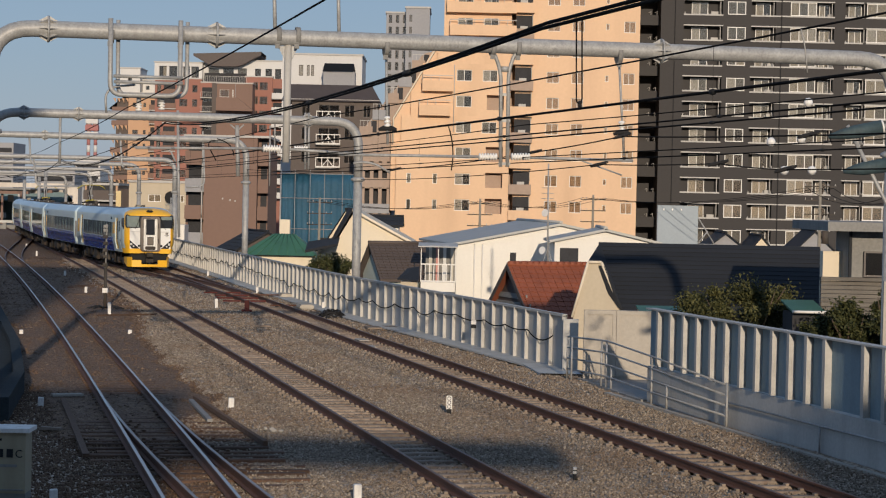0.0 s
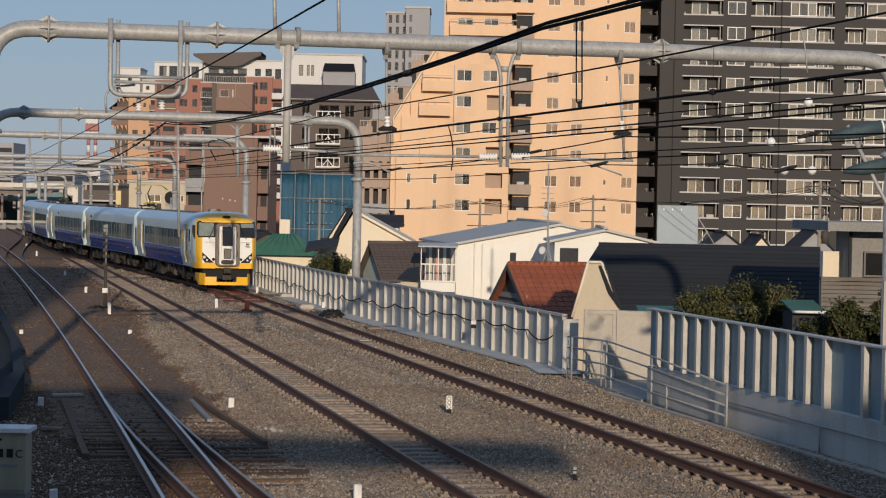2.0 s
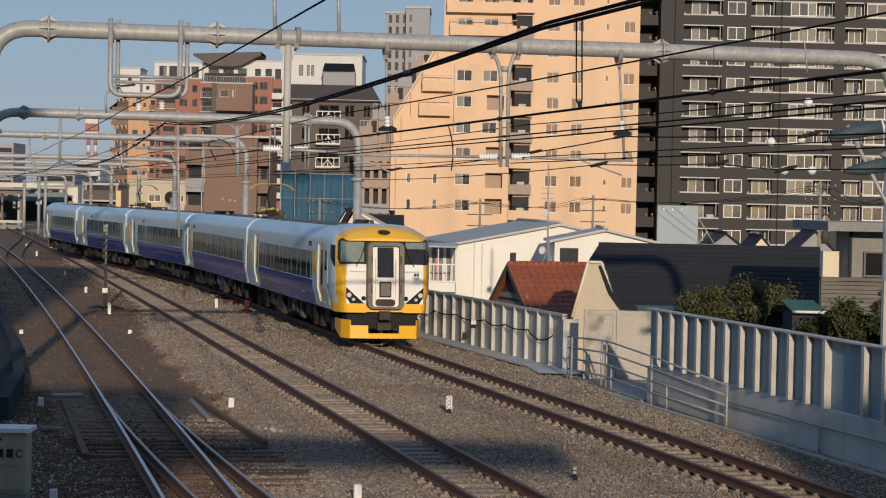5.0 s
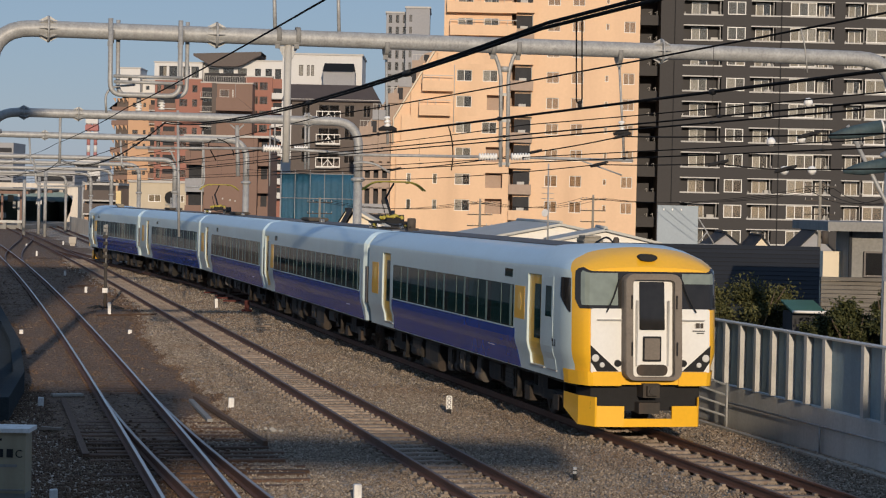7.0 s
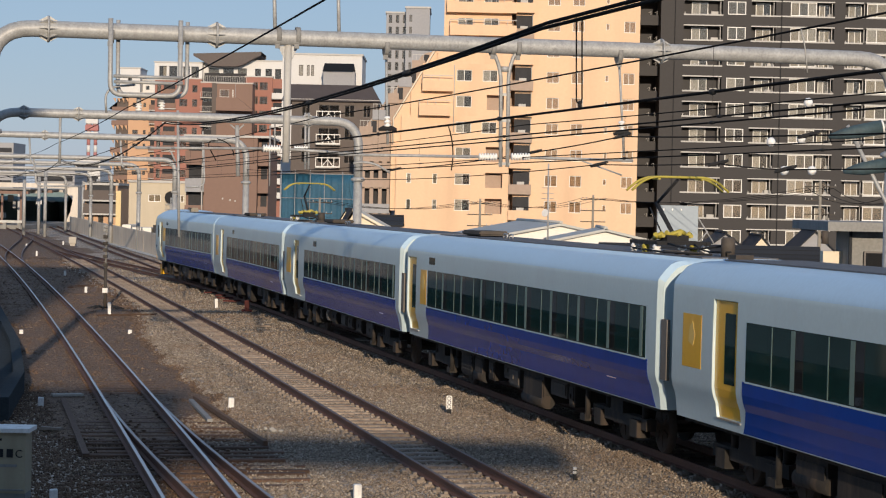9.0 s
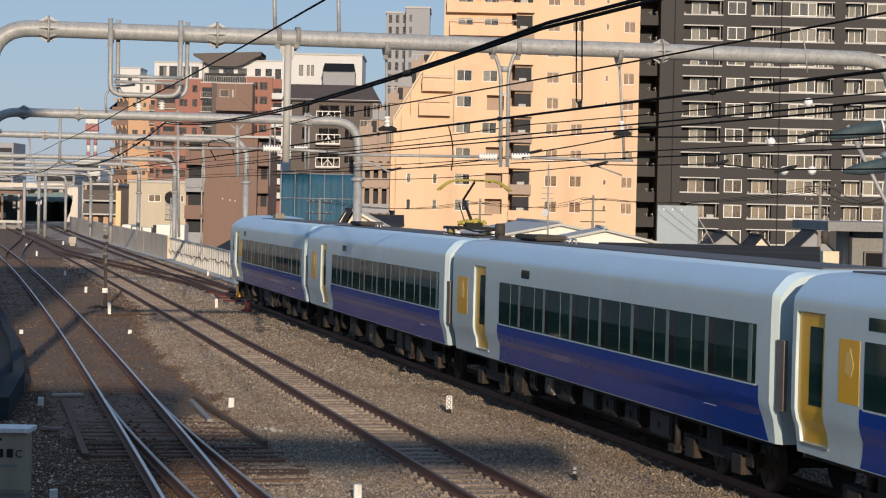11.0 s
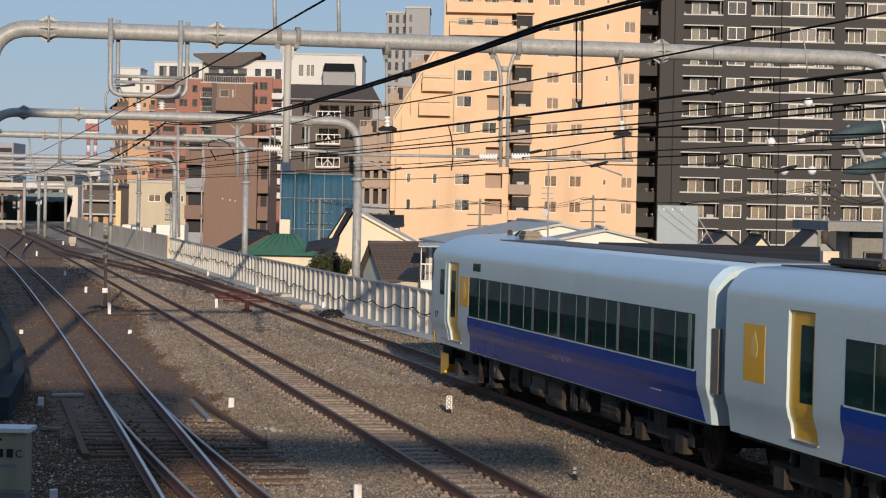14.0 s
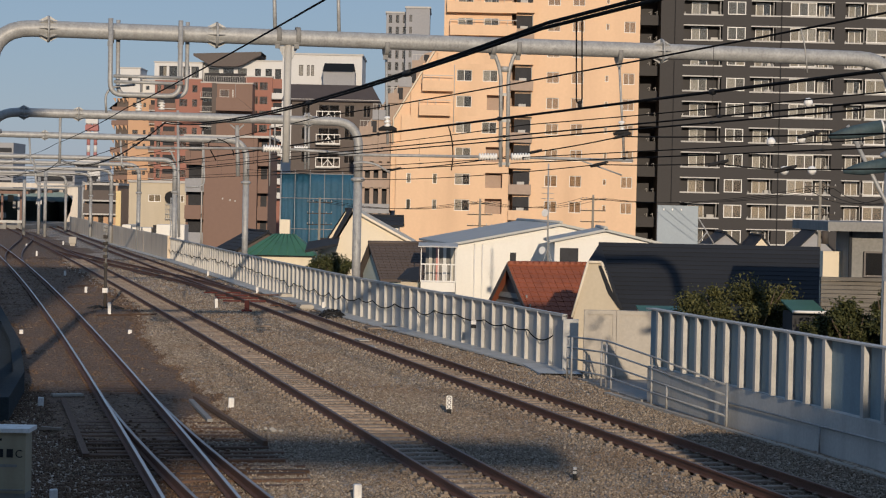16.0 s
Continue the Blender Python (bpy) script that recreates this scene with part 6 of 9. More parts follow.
def brown_flats():
    D = 265.0
    x0, x1 = -18.38, -8.08
    rows = [14.59 - 2.75 * i for i in range(7)]
    b = flats(x0, x1, D, 15.71, 12, M_GREYBROWN, "dark brown block of flats with white balcony frames and slate roof", [(1.2, 2.2), (3.2, 5.7), (6.3, 7.5), (8.5, 9.4)], rows, 0.72, M_FRAME_DK, 0.3, (0, 1, 3, 2))
    for z in rows:
        bm = bmesh.new()
        a, c, zz = 3.0, 5.9, z - STREET - 1.2
        for u in (a, a + 0.7, (a + c) / 2, c - 0.75, c - 0.08):
            bx(bm, u, u + 0.08, -0.9, -0.82, zz, zz + 1.1)
        for h in (0.0, 1.05):
            bx(bm, a, c, -0.92, -0.8, zz + h, zz + h + 0.1)
        bx(bm, 0, 1.15, -0.87, -0.83, -0.04, 0.04, Matrix.Translation((a + 0.8, 0, zz + 0.1)) @ Matrix.Rotation(radians(-50), 4, "Y"))
        bx(bm, 0, 1.15, -0.87, -0.83, -0.04, 0.04, Matrix.Translation((a + 2.1, 0, zz + 0.1)) @ Matrix.Rotation(radians(-130), 4, "Y"))
        part("balcony_frame", bm, M_FRAME, b, "white braced balcony frame")
        bm = bmesh.new()
        bx(bm, a, c, -0.9, 0, zz - 0.15, zz)
        part("balcony_slab", bm, M_SLAB, b)
    w, h = x1 - x0, 15.71 - STREET
    rise = 17.86 - 15.71
    bm = bmesh.new()
    lo = [bm.verts.new(p) for p in ((-1.2, -0.5, h), (w + 0.3, -0.5, h), (w + 0.3, 10, h), (-1.2, 10, h))]
    hi = [bm.verts.new(p) for p in ((-0.6, 3.5, h + rise), (w - 0.9, 3.5, h + rise), (w - 0.9, 6, h + rise), (-0.6, 6, h + rise))]
    for k in range(4):
        bm.faces.new((lo[k], lo[(k + 1) % 4], hi[(k + 1) % 4], hi[k]))
    bm.faces.new(hi)
    bm.faces.new(lo[::-1])
    part("roof", bm, M_TILE_BROWN, b)


def brown_slab():
    D = 200.0
    b = thing("apartment_building", pose(-21.61, D, STREET), "plain brown rendered end wall of a block of flats", "apartment building", "town buildings")
    w, h = -15.97 - -21.61, 9.47 - STREET
    core(b, 0, w - 0.9, 0, 12, 0, h, M_BROWN, "wall")
    core(b, w - 0.9, w, 1.4, 12, 0, h, M_BROWN, "bay_wall")
    core(b, -1.8, 0, 1.6, 12, 0, h, M_BROWN, "bay_wall")
    k = 0
    z = h - 1.4
    while z > 0:
        for a, c, m in ((-1.75, -0.05, M_GREYB if k % 2 else M_BROWN), (w - 0.85, w + 0.1, M_BROWN)):
            bm = bmesh.new()
            bx(bm, a, c, 0.2, 1.6, z - 1.1, z - 0.9)
            bx(bm, a, c, 0.2, 0.35, z - 0.9, z + 0.15)
            part("balcony", bm, m, b)
            # near-black sheet in the bay, shade put into its colour
            bm = bmesh.new()
            bx(bm, a + 0.2, c - 0.2, 1.35, 1.42 if a > 0 else 1.58, z + 0.0, z + 1.3)
            part("recess_shade", bm, M_BLIND[2], b)
        bm = bmesh.new()
        tube(bm, [(-0.2, 0.1, z - 1.0), (-0.2, 0.1, z + 1.9)], 0.06, 6)
        part("drain_pipe", bm, M_SLAB, b)
        z -= 2.45
        k += 1
    for q in (0.3, 0.42, 0.5):
        bm = bmesh.new()
        tube(bm, [(w * q, -0.06, h - 5.2 - q), (w * q, 0.02, h - 5.2 - q)], 0.08, 8)
        part("vent_cap", bm, M_SLAB, b)
    bm = bmesh.new()
    bx(bm, -1.9, w + 0.2, -0.2, 12, h, h + 0.2)
    part("roof_edge", bm, M_SLAB, b)


def low_town():
    D = 230.0
    b = flats(-32.60, -26.17, D, 5.41, 8, M_BEIGE, "beige low commercial building by the railway", [(2.0, 3.3), (5.0, 5.7)], [3.82], 0.38, M_FRAME, 0.2, (1, 0), 2)
    bm = bmesh.new()
    tube(bm, [(4.4, -0.5, 3.92 - STREET), (4.4, 0.05, 3.92 - STREET)], 0.65, 16)
    part("duct_mouth", bm, M_BLACK, b)
    bm = bmesh.new()
    for k in range(6):
        tube(bm, [(3.9 + 0.2 * k, -0.4, 1.57 - STREET), (3.9 + 0.2 * k, -0.4, 3.33 - STREET)], 0.03, 6)
    for k in range(4):
        bx(bm, 3.8, 5.0, -0.45, -0.38, 1.69 - STREET + 0.5 * k, 1.69 - STREET + 0.5 * k + 0.06)
    part("ladder_cage", bm, M_GALV, b)
    s = thing("signboard", pose(-32.76, 222, STREET), "tall plain yellow signboard beside the line", "sign")
    core(s, 0, 0.5, 0, 0.3, 0, 4.49 - STREET, mat("yellow_sign_face", (0.62, 0.48, 0.24), 0.6, 0, 1, 0.06, 8, 0.0), "board")
    g = thing("garage_row", pose(-31.20, 215, STREET), "row of white garage doors below cream wall", "garage")
    for k in range(7):
        a = -31.09 - -31.20 + 1.0 * k
        core(g, a, a + 0.85, 0, 4, 0, 1.23 - STREET - (0.25 if k % 3 else 0), M_WHITEH if k != 3 else M_BLIND[2], "door")
    g2 = flats(-39.59, -35.98, 245, 5.10, 9, M_ORANGE, "low orange-brown flats with dark balcony bands", [(0.4, 1.0), (1.5, 2.1), (2.6, 3.2)], [4.48, 2.86, 1.36], 0.5, M_FRAME_DK, 0.3, (2, 1), 1)
    balconies(g2, 0.0, 3.6, [3.48, 1.99], 1.0, M_GREYBROWN)
    k = thing("kiosk", pose(-24.53, 190, STREET), "white prefabricated cabin beside the barrier", "cabin")
    core(k, 0, 2.4, 0, 3, 0, 1.65 - STREET, M_WHITEH, "wall")
    # lattice mast in front of it
    t = thing("lattice_mast", pose(-22.10, 180, STREET), "thin galvanised lattice mast", "mast")
    h = 3.99 - STREET
    for q in (0, 0.5):
        bm = bmesh.new()
        tube(bm, [(q, 0, 0), (q, 0, h)], 0.05, 6)
        part("leg", bm, M_GALV, t)
    n = int(h / 0.6)
    for i in range(n):
        bm = bmesh.new()
        tube(bm, [(0 if i % 2 else 0.5, 0, h * i / n), (0.5 if i % 2 else 0, 0, h * (i + 1) / n)], 0.03, 5)
        part("brace", bm, M_GALV, t)


def blue_sheet():
    D = 185.0
    x0, x1 = -13.58, -7.42
    ztop = 6.21
    b = thing("scaffolded_house", pose(x0, D, STREET), "house wrapped in blue scaffold sheeting", "scaffolding")
    w, h = x1 - x0, ztop - STREET
    core(b, 0.3, w - 0.3, 0.4, 7, 0, h - 0.4, M_GREYB, "wall")
    n = 5
    cuts = [0, 1.15, 2.4, 3.6, 5.1, w]
    for k in range(n):
        bm = bmesh.new()
        m = 8
        a, c = cuts[k] + 0.02, cuts[k + 1] - 0.02
        vs = [[bm.verts.new((a + (c - a) * i / m, 0.06 * math.sin(i * 2.1 + k) + 0.05 * noise.noise((i, j * 0.7, k)), h * j / 10)) for i in range(m + 1)] for j in range(11)]
        for r0, r1 in zip(vs, vs[1:]):
            for i in range(m):
                bm.faces.new((r0[i], r0[i + 1], r1[i + 1], r1[i])).smooth = True
        bmesh.ops.solidify(bm, geom=bm.faces[:], thickness=0.02)
        part("sheet", bm, M_BLUESHEET, b, "blue sheet")
        bm = bmesh.new()
        tube(bm, [(a, -0.1, 0), (a, -0.1, h + 0.3)], 0.03, 6)
        part("scaffold_pole", bm, M_GALV, b)
    for z in (h * 0.55, h * 0.8, h):
        bm = bmesh.new()
        tube(bm, [(0, -0.12, z), (w, -0.12, z)], 0.03, 6)
        part("scaffold_rail", bm, M_GALV, b)


def far_town():
    t = thing("chimney_tower", pose(-142.90, 900, STREET), "distant red and white banded tower", "tower")
    # red dulled towards grey: the distance haze is mixed into the paint
    m1, m2 = mat("hazed_red_band", (0.36, 0.15, 0.14), 0.8, 0, 0.1, 0.05, 2, 0.0), M_WHITEB
    z0, z1 = 17.78 - STREET, 37.43 - STREET
    for k in range(7):
        bm = bmesh.new()
        a, c = z0 + (z1 - z0) * k / 7, z0 + (z1 - z0) * (k + 1) / 7
        r0, r1 = 3.1 - 0.12 * k, 3.1 - 0.12 * (k + 1)
        for u in (-1.4, 1.4):
            tube(bm, [(u, 0, a), (u, 0, c)], 0.75 if k < 4 else 1.2, 8)
        if k >= 3:
            bx(bm, -r0, r0, -1.5, 1.5, a + 0.3, c - 0.3)
        part("band", bm, m1 if k % 2 == 0 else m2, t)
    core(t, -3, 3, -2, 2, 0, z0, m2, "base")
    for a, c, ya, yb, d, m, lbl in ((-30, 21, 255, 330, 700, M_GREYB, "distant dark grey office block"), (131, 175, 279, 330, 620, M_WHITEB, "distant low white roof"), (683, 720, 24, 300, 330, M_GREYB, ""), (60, 130, 300, 345, 560, M_GREYB, "distant grey low buildings")):
        if not lbl:
            continue
        b = thing("distant_building", pose(0, d, STREET), lbl, "building", "distant buildings")
        xa, xb, zz = (a - 784) * d / 3933.0 + 0.0, (c - 784) * d / 3933.0, (340 - ya) * d / 3933.0 + 4.256 - STREET
        core(b, xa, xb, 0, 20, 0, zz, m, "wall")
        for k in range(4):
            core(b, xa + 0.5, xb - 0.5, -0.2, 0, zz - 3.0 - 3.4 * k, zz - 1.6 - 3.4 * k, M_BLIND[2], "window_strip")


def grey_tower():
    D = 330.0
    x0 = -9.11
    cols = [(0.35 + 1.05 * k, 0.85 + 1.05 * k) for k in range(3)]
    rows = [30.93 - 1.75 * i for i in range(9)]
    flats(x0, -6.01, D, 31.76, 12, M_GREYB, "grey office tower with narrow windows", cols, rows, 0.6, M_FRAME_DK, 0.3, (2, 1), 1)
    flats(-6.17, -2.66, D - 2, 32.41, 12, M_GREYB, "grey office tower wing, mostly blank", [(0.5, 0.9)], rows, 0.5, M_FRAME_DK, 0.2, (2,), 1)


orange_flats()
red_flats()
white_block()
brown_flats()
brown_slab()
low_town()
blue_sheet()
far_town()
grey_tower()


# ---------------------------------------------------------------- houses behind the barrier
def slab(pts, thick, drop=None):
    bm = bmesh.new()
    bm.faces.new([bm.verts.new(p) for p in pts])
    bmesh.ops.recalc_face_normals(bm, faces=bm.faces)
    ext = bmesh.ops.extrude_face_region(bm, geom=bm.faces[:])
    for v in [g for g in ext["geom"] if isinstance(g, bmesh.types.BMVert)]:
        v.co.z -= thick
    bmesh.ops.recalc_face_normals(bm, faces=bm.faces)
    return bm


def courses(parent, p0, p1, q0, q1, n, material, name="tile_course", lap=0.03, ribs=0.0):
    """Overlapping roof courses between the eave p0-p1 and the ridge q0-q1."""
    p0, p1, q0, q1 = (Vector(v) for v in (p0, p1, q0, q1))
    nrm = (p1 - p0).cross(q0 - p0).normalized()
    if nrm.z < 0:
        nrm = -nrm
    for k in range(n):
        a, c = k / n, (k + 1.12) / n
        c = min(c, 1.0)
        bm = bmesh.new()
        l0, l1, u0, u1 = p0.lerp(q0, a), p1.lerp(q1, a), p0.lerp(q0, c), p1.lerp(q1, c)
        m = max(1, int((l1 - l0).length / ribs)) if ribs else 1
        for i in range(m):
            f, g = i / m, (i + 0.97) / m if ribs else 1.0
            vs = [l0.lerp(l1, f) + nrm * lap, l0.lerp(l1, g) + nrm * lap, u0.lerp(u1, g) + nrm * 0.005, u0.lerp(u1, f) + nrm * 0.005]
            top = [bm.verts.new(v + nrm * (0.02 if ribs and i % 2 else 0)) for v in vs]
            bot = [bm.verts.new(v - nrm * 0.03) for v in vs]
            bm.faces.new(top)
            bm.faces.new(bot[::-1])
            for j in range(4):
                bm.faces.new((top[j], bot[j], bot[(j + 1) % 4], top[(j + 1) % 4]))
        part(name, bm, material, parent)


def gable_house(m, w, d, eave, ridge, wall, roof, label, along="x", over=0.35, n=9, ribs=0.0, base=STREET, thick=0.12, cat="house"):
    """A gabled house, its middle at the pose m; w in x, d in y; the ridge runs along x or y."""
    b = thing("house", m, label, cat, "houses by the line")
    e, r = eave - base, ridge - base
    bm = bmesh.new()
    if along == "x":
        prof = [(-d / 2, 0), (d / 2, 0), (d / 2, e), (0, r - 0.05), (-d / 2, e)]
        a = [bm.verts.new((-w / 2, y, z)) for y, z in prof]
        c = [bm.verts.new((w / 2, y, z)) for y, z in prof]
    else:
        prof = [(-w / 2, 0), (w / 2, 0), (w / 2, e), (0, r - 0.05), (-w / 2, e)]
        a = [bm.verts.new((x, -d / 2, z)) for x, z in prof]
        c = [bm.verts.new((x, d / 2, z)) for x, z in prof]
    for k in range(5):
        bm.faces.new((a[k], a[(k + 1) % 5], c[(k + 1) % 5], c[k]))
    bm.faces.new(a)
    bm.faces.new(c[::-1])
    part("wall", bm, wall, b)
    half = (d if along == "x" else w) / 2
    fall = (r - e) / half
    lo = e - over * fall
    for s in (-1, 1):
        if along == "x":
            p0, p1, q0, q1 = (-w / 2 - over, s * (half + over), lo), (w / 2 + over, s * (half + over), lo), (-w / 2 - over, 0, r), (w / 2 + over, 0, r)
        else:
            p0, p1, q0, q1 = (s * (half + over), -d / 2 - over, lo), (s * (half + over), d / 2 + over, lo), (0, -d / 2 - over, r), (0, d / 2 + over, r)
        part("roof", slab([p0, p1, q1, q0], thick), roof, b)
        if n and (along == "y" or s == -1):
            courses(b, p0, p1, q0, q1, n, roof, ribs=ribs)
    bm = bmesh.new()
    if along == "x":
        tube(bm, [(-w / 2 - over, 0, r + 0.03), (w / 2 + over, 0, r + 0.03)], 0.09, 8)
    else:
        tube(bm, [(0, -d / 2 - over, r + 0.03), (0, d / 2 + over, r + 0.03)], 0.09, 8)
    part("ridge_cap", bm, roof, b)
    return b


def red_house():
    D = 88.0
    xa, xb = 2.46, 6.01
    w = xb - xa - 0.5
    zr, ze = 1.76, 1.76 - 2.7
    b = gable_house(pose((xa + xb) / 2, D, STREET, 0, 0, 18), w, 7.2, ze, zr, M_TILE_BROWN, M_TILE_RED, "house with a red clay tile roof and dark boarded gable", "x", 0.25, 17, 0.15)
    for k in range(13):
        bm = bmesh.new()
        tube(bm, [(-w / 2 - 0.2 + (w + 0.3) * k / 13, 0, zr - STREET + 0.06), (-w / 2 - 0.2 + (w + 0.3) * (k + 0.9) / 13, 0, zr - STREET + 0.07)], 0.10, 8)
        part("ridge_tile", bm, M_TILE_RED, b)
    for s in (-1, 1):              # dark bargeboards on the open gable
        bm = bmesh.new()
        x0, r, lo = -w / 2 - 0.29, zr - STREET, ze - STREET - 0.19
        vs = [bm.verts.new((x, y, z)) for x in (x0, x0 + 0.035) for y, z in ((0, r + 0.06), (s * 3.87, lo + 0.06), (s * 3.87, lo - 0.17), (0, r - 0.17))]
        for f in ((0, 1, 2, 3), (7, 6, 5, 4), (0, 4, 5, 1), (1, 5, 6, 2), (2, 6, 7, 3), (3, 7, 4, 0)):
            bm.faces.new([vs[i] for i in f])
        part("bargeboard", bm, M_TILE_BROWN, b)
    for k in range(6):
        bm = bmesh.new()
        z = ze - STREET - 0.3 + 0.34 * k
        half = 3.5 * (1 - max(0.0, (0.34 * k - 0.3)) / 2.7)
        bx(bm, -w / 2 - 0.05, -w / 2, -half, half, z, z + 0.2)
        part("gable_board", bm, M_CONC_DARK, b)


def gambrel_house():
    """Long slate roof with a pale clipped gable."""
    D = 74.0
    b = thing("house", pose(5.26, D, STREET, 0, 0, 0), "long dark slate gambrel roof with a beige gable", "house", "houses by the line")
    w = 12.95 - 5.23
    zt, zb = 2.92 - STREET, 0.65 - STREET
    zm = 2.27 - STREET
    # wall, roof faces: steep lower slope towards the line
    gl = [(-0.88, 0.0, 0.0), (-0.88, 0.0, zb - 0.1), (-0.40, 0.0, zm), (0.0, 0.0, zm), (0.74, 0.0, zb - 0.1), (0.74, 0.0, 0.0)]
    bm = bmesh.new()
    a = [bm.verts.new(p) for p in gl]
    c = [bm.verts.new((p[0] + 0.5, 6.2, p[2])) for p in gl]
    for k in range(6):
        bm.faces.new((a[k], a[(k + 1) % 6], c[(k + 1) % 6], c[k]))
    bm.faces.new(a)
    bm.faces.new(c[::-1])
    part("wall", bm, M_BEIGE, b)
    foot0, foot1, top1, top0 = (0.80, -0.15, zb), (w, -0.15, zb), (w, 2.6, zt), (0.10, 2.6, zt)
    part("roof", slab([foot0, foot1, top1, top0], 0.14), M_SLATE, b)
    part("hip", slab([(-0.45, 0.2, zm - 0.02), (0.12, -0.1, zm - 0.1), (0.80, -0.15, zb), (0.15, 2.6, zt)], 0.08), M_SLATE, b)
    part("rear_roof", slab([top0, top1, (w, 6.4, zb), (0.3, 6.4, zb)], 0.14), M_SLATE, b)
    core(b, 0.8, w, 0.2, 6.2, 0, zb, M_BEIGE, "lower_wall")
    courses(b, foot0, foot1, top0, top1, 16, M_SLATE, lap=0.022)
    for p, q in (((-0.92, -0.06, zb - 0.2), (-0.42, -0.06, zm + 0.03)), ((0.02, -0.06, zm + 0.03), (0.78, -0.06, zb - 0.1)), ((-0.42, -0.06, zm + 0.03), (0.02, -0.06, zm + 0.03))):
        bm = bmesh.new()
        tube(bm, [p, q], 0.05, 6)
        part("verge_trim", bm, M_CREAM, b)


def white_house():
    D = 112.0
    b = gable_house(pose(5.73 - 0.75, D + 4.9, STREET, 0, 0, 8), 10.4, 12.0, 2.19, 3.23, M_WHITEH, M_ROOFGREY, "large white rendered house with low grey metal roof", "y", 0.3, 0)
    w2 = gable_house(pose(7.52, 106, STREET, 0, 0, 0), 4.7, 6.0, 2.57, 3.09, M_WHITEH, M_ROOFGREY, "white house wing with low grey metal roof", "y", 0.25, 0)
    # flat near-black plate paints the shade inside an opening
    bm = bmesh.new()
    bx(bm, -2.1, -1.25, -3.03, -2.9, 1.40 - STREET, 2.16 - STREET)
    part("opening_shade", bm, M_BLIND[2], w2)
    bm = bmesh.new()
    bx(bm, -2.5, -2.2, -6.04, -5.95, 1.21 - STREET, 1.72 - STREET)
    part("small_window", bm, M_BLIND[2], b)
    for q in (-4.3, -3.9):
        bm = bmesh.new()
        tube(bm, [(q, -6.06, 1.0), (q, -6.06, 2.12 - STREET)], 0.035, 6)
        part("drain_pipe", bm, M_FRAME, b)
    # glazed balcony on the corner
    k = thing("balcony", pose(-1.03, 106, STREET), "white steel balcony with awning on the white house", "balcony")
    w = 0.61 - -1.03
    z0, z1, zt = 0.33 - STREET, 1.19 - STREET, 2.05 - STREET
    core(k, 0, w, 0, 2.5, z0 - 0.45, z0, M_WHITEH, "floor")
    core(k, 0.2, w, 2.4, 2.6, z0, zt, M_BLIND[1], "rear_wall")
    for q in range(9):
        bm = bmesh.new()
        u = w * q / 8
        bx(bm, u - 0.02, u + 0.02, 0, 0.04, z0, z1 if q % 4 else zt)
        part("baluster", bm, M_FRAME, k)
    for z in (z0 + 0.05, z1, zt):
        bm = bmesh.new()
        bx(bm, 0, w, -0.02, 0.05, z - 0.03, z + 0.03)
        part("bar", bm, M_FRAME, k)
    part("awning", slab([(-0.15, -0.4, zt), (w + 0.1, -0.4, zt), (w + 0.1, 1.6, zt + 0.14), (-0.15, 1.6, zt + 0.14)], 0.04), M_PANEL, k)
    for q in range(4):
        core(k, 0.35 + 0.35 * q, 0.5 + 0.35 * q, 2.3, 2.4, z0, zt, M_BLIND[(0, 4, 3, 0)[q]], "curtain")


def cream_house():
    D = 128.0
    b = thing("house", pose(0, D, STREET), "cream rendered house with steep dark roof", "house", "houses by the line")
    prof = [(-7.22, 1.12), (-6.00, 2.00), (-5.12, 3.51), (-1.66, 1.63)]
    prof = [(x, z - STREET) for x, z in prof]
    full = prof + [(prof[-1][0], 0.0), (prof[0][0], 0.0)]
    bm = bmesh.new()
    a = [bm.verts.new((x, 0, z)) for x, z in full]
    c = [bm.verts.new((x, 7, z)) for x, z in full]
    for k in range(6):
        bm.faces.new((a[k], a[(k + 1) % 6], c[(k + 1) % 6], c[k]))
    bm.faces.new(a)
    bm.faces.new(c[::-1])
    part("wall", bm, M_CREAM, b)
    for k, mt in ((0, M_SLATE), (1, M_SLATE), (2, M_CREAM)):
        (xa, za), (xb, zb) = prof[k], prof[k + 1]
        part("roof" if k < 2 else "verge", slab([(xa - 0.12, -0.35, za + 0.16), (xb - (0.12 if k < 2 else 0), -0.35, zb + 0.16), (xb - (0.12 if k < 2 else 0), 7.2, zb + 0.16), (xa - 0.12, 7.2, za + 0.16)], 0.16), mt, b)
    part("roof_face", slab([(prof[1][0] - 0.45, -0.2, prof[1][1] - 0.15), (prof[1][0] - 0.1, -0.5, prof[1][1] + 0.1), (prof[2][0] - 0.12, -0.4, prof[2][1] + 0.2), (prof[2][0] - 0.38, 0.5, prof[2][1] + 0.2)], 0.1), M_SLATE, b)
    low = [Vector((-7.75, 125.00, 1.28)), Vector((-5.92, 125.00, 1.70)), Vector((-5.97, 128.00, 2.03)), Vector((-7.79, 128.00, 1.70))]
    part("low_roof", slab([p - Vector((0, D, STREET)) for p in low], 0.15), M_SLATE, b)
    c = gable_house(pose(-5.92, 137, STREET, 0, 0, 0), 2.3, 5.0, 1.70, 3.56, M_CREAM, M_SLATE, "cream gable beside a steep dark roof", "y", 0.1, 6)
    e = gable_house(pose(-3.77, 144, STREET, 0, 0, 0), 1.8, 4, 2.65, 3.12, M_WHITEH, M_SLATE, "white house end with small dark roof", "x", 0.3, 5)


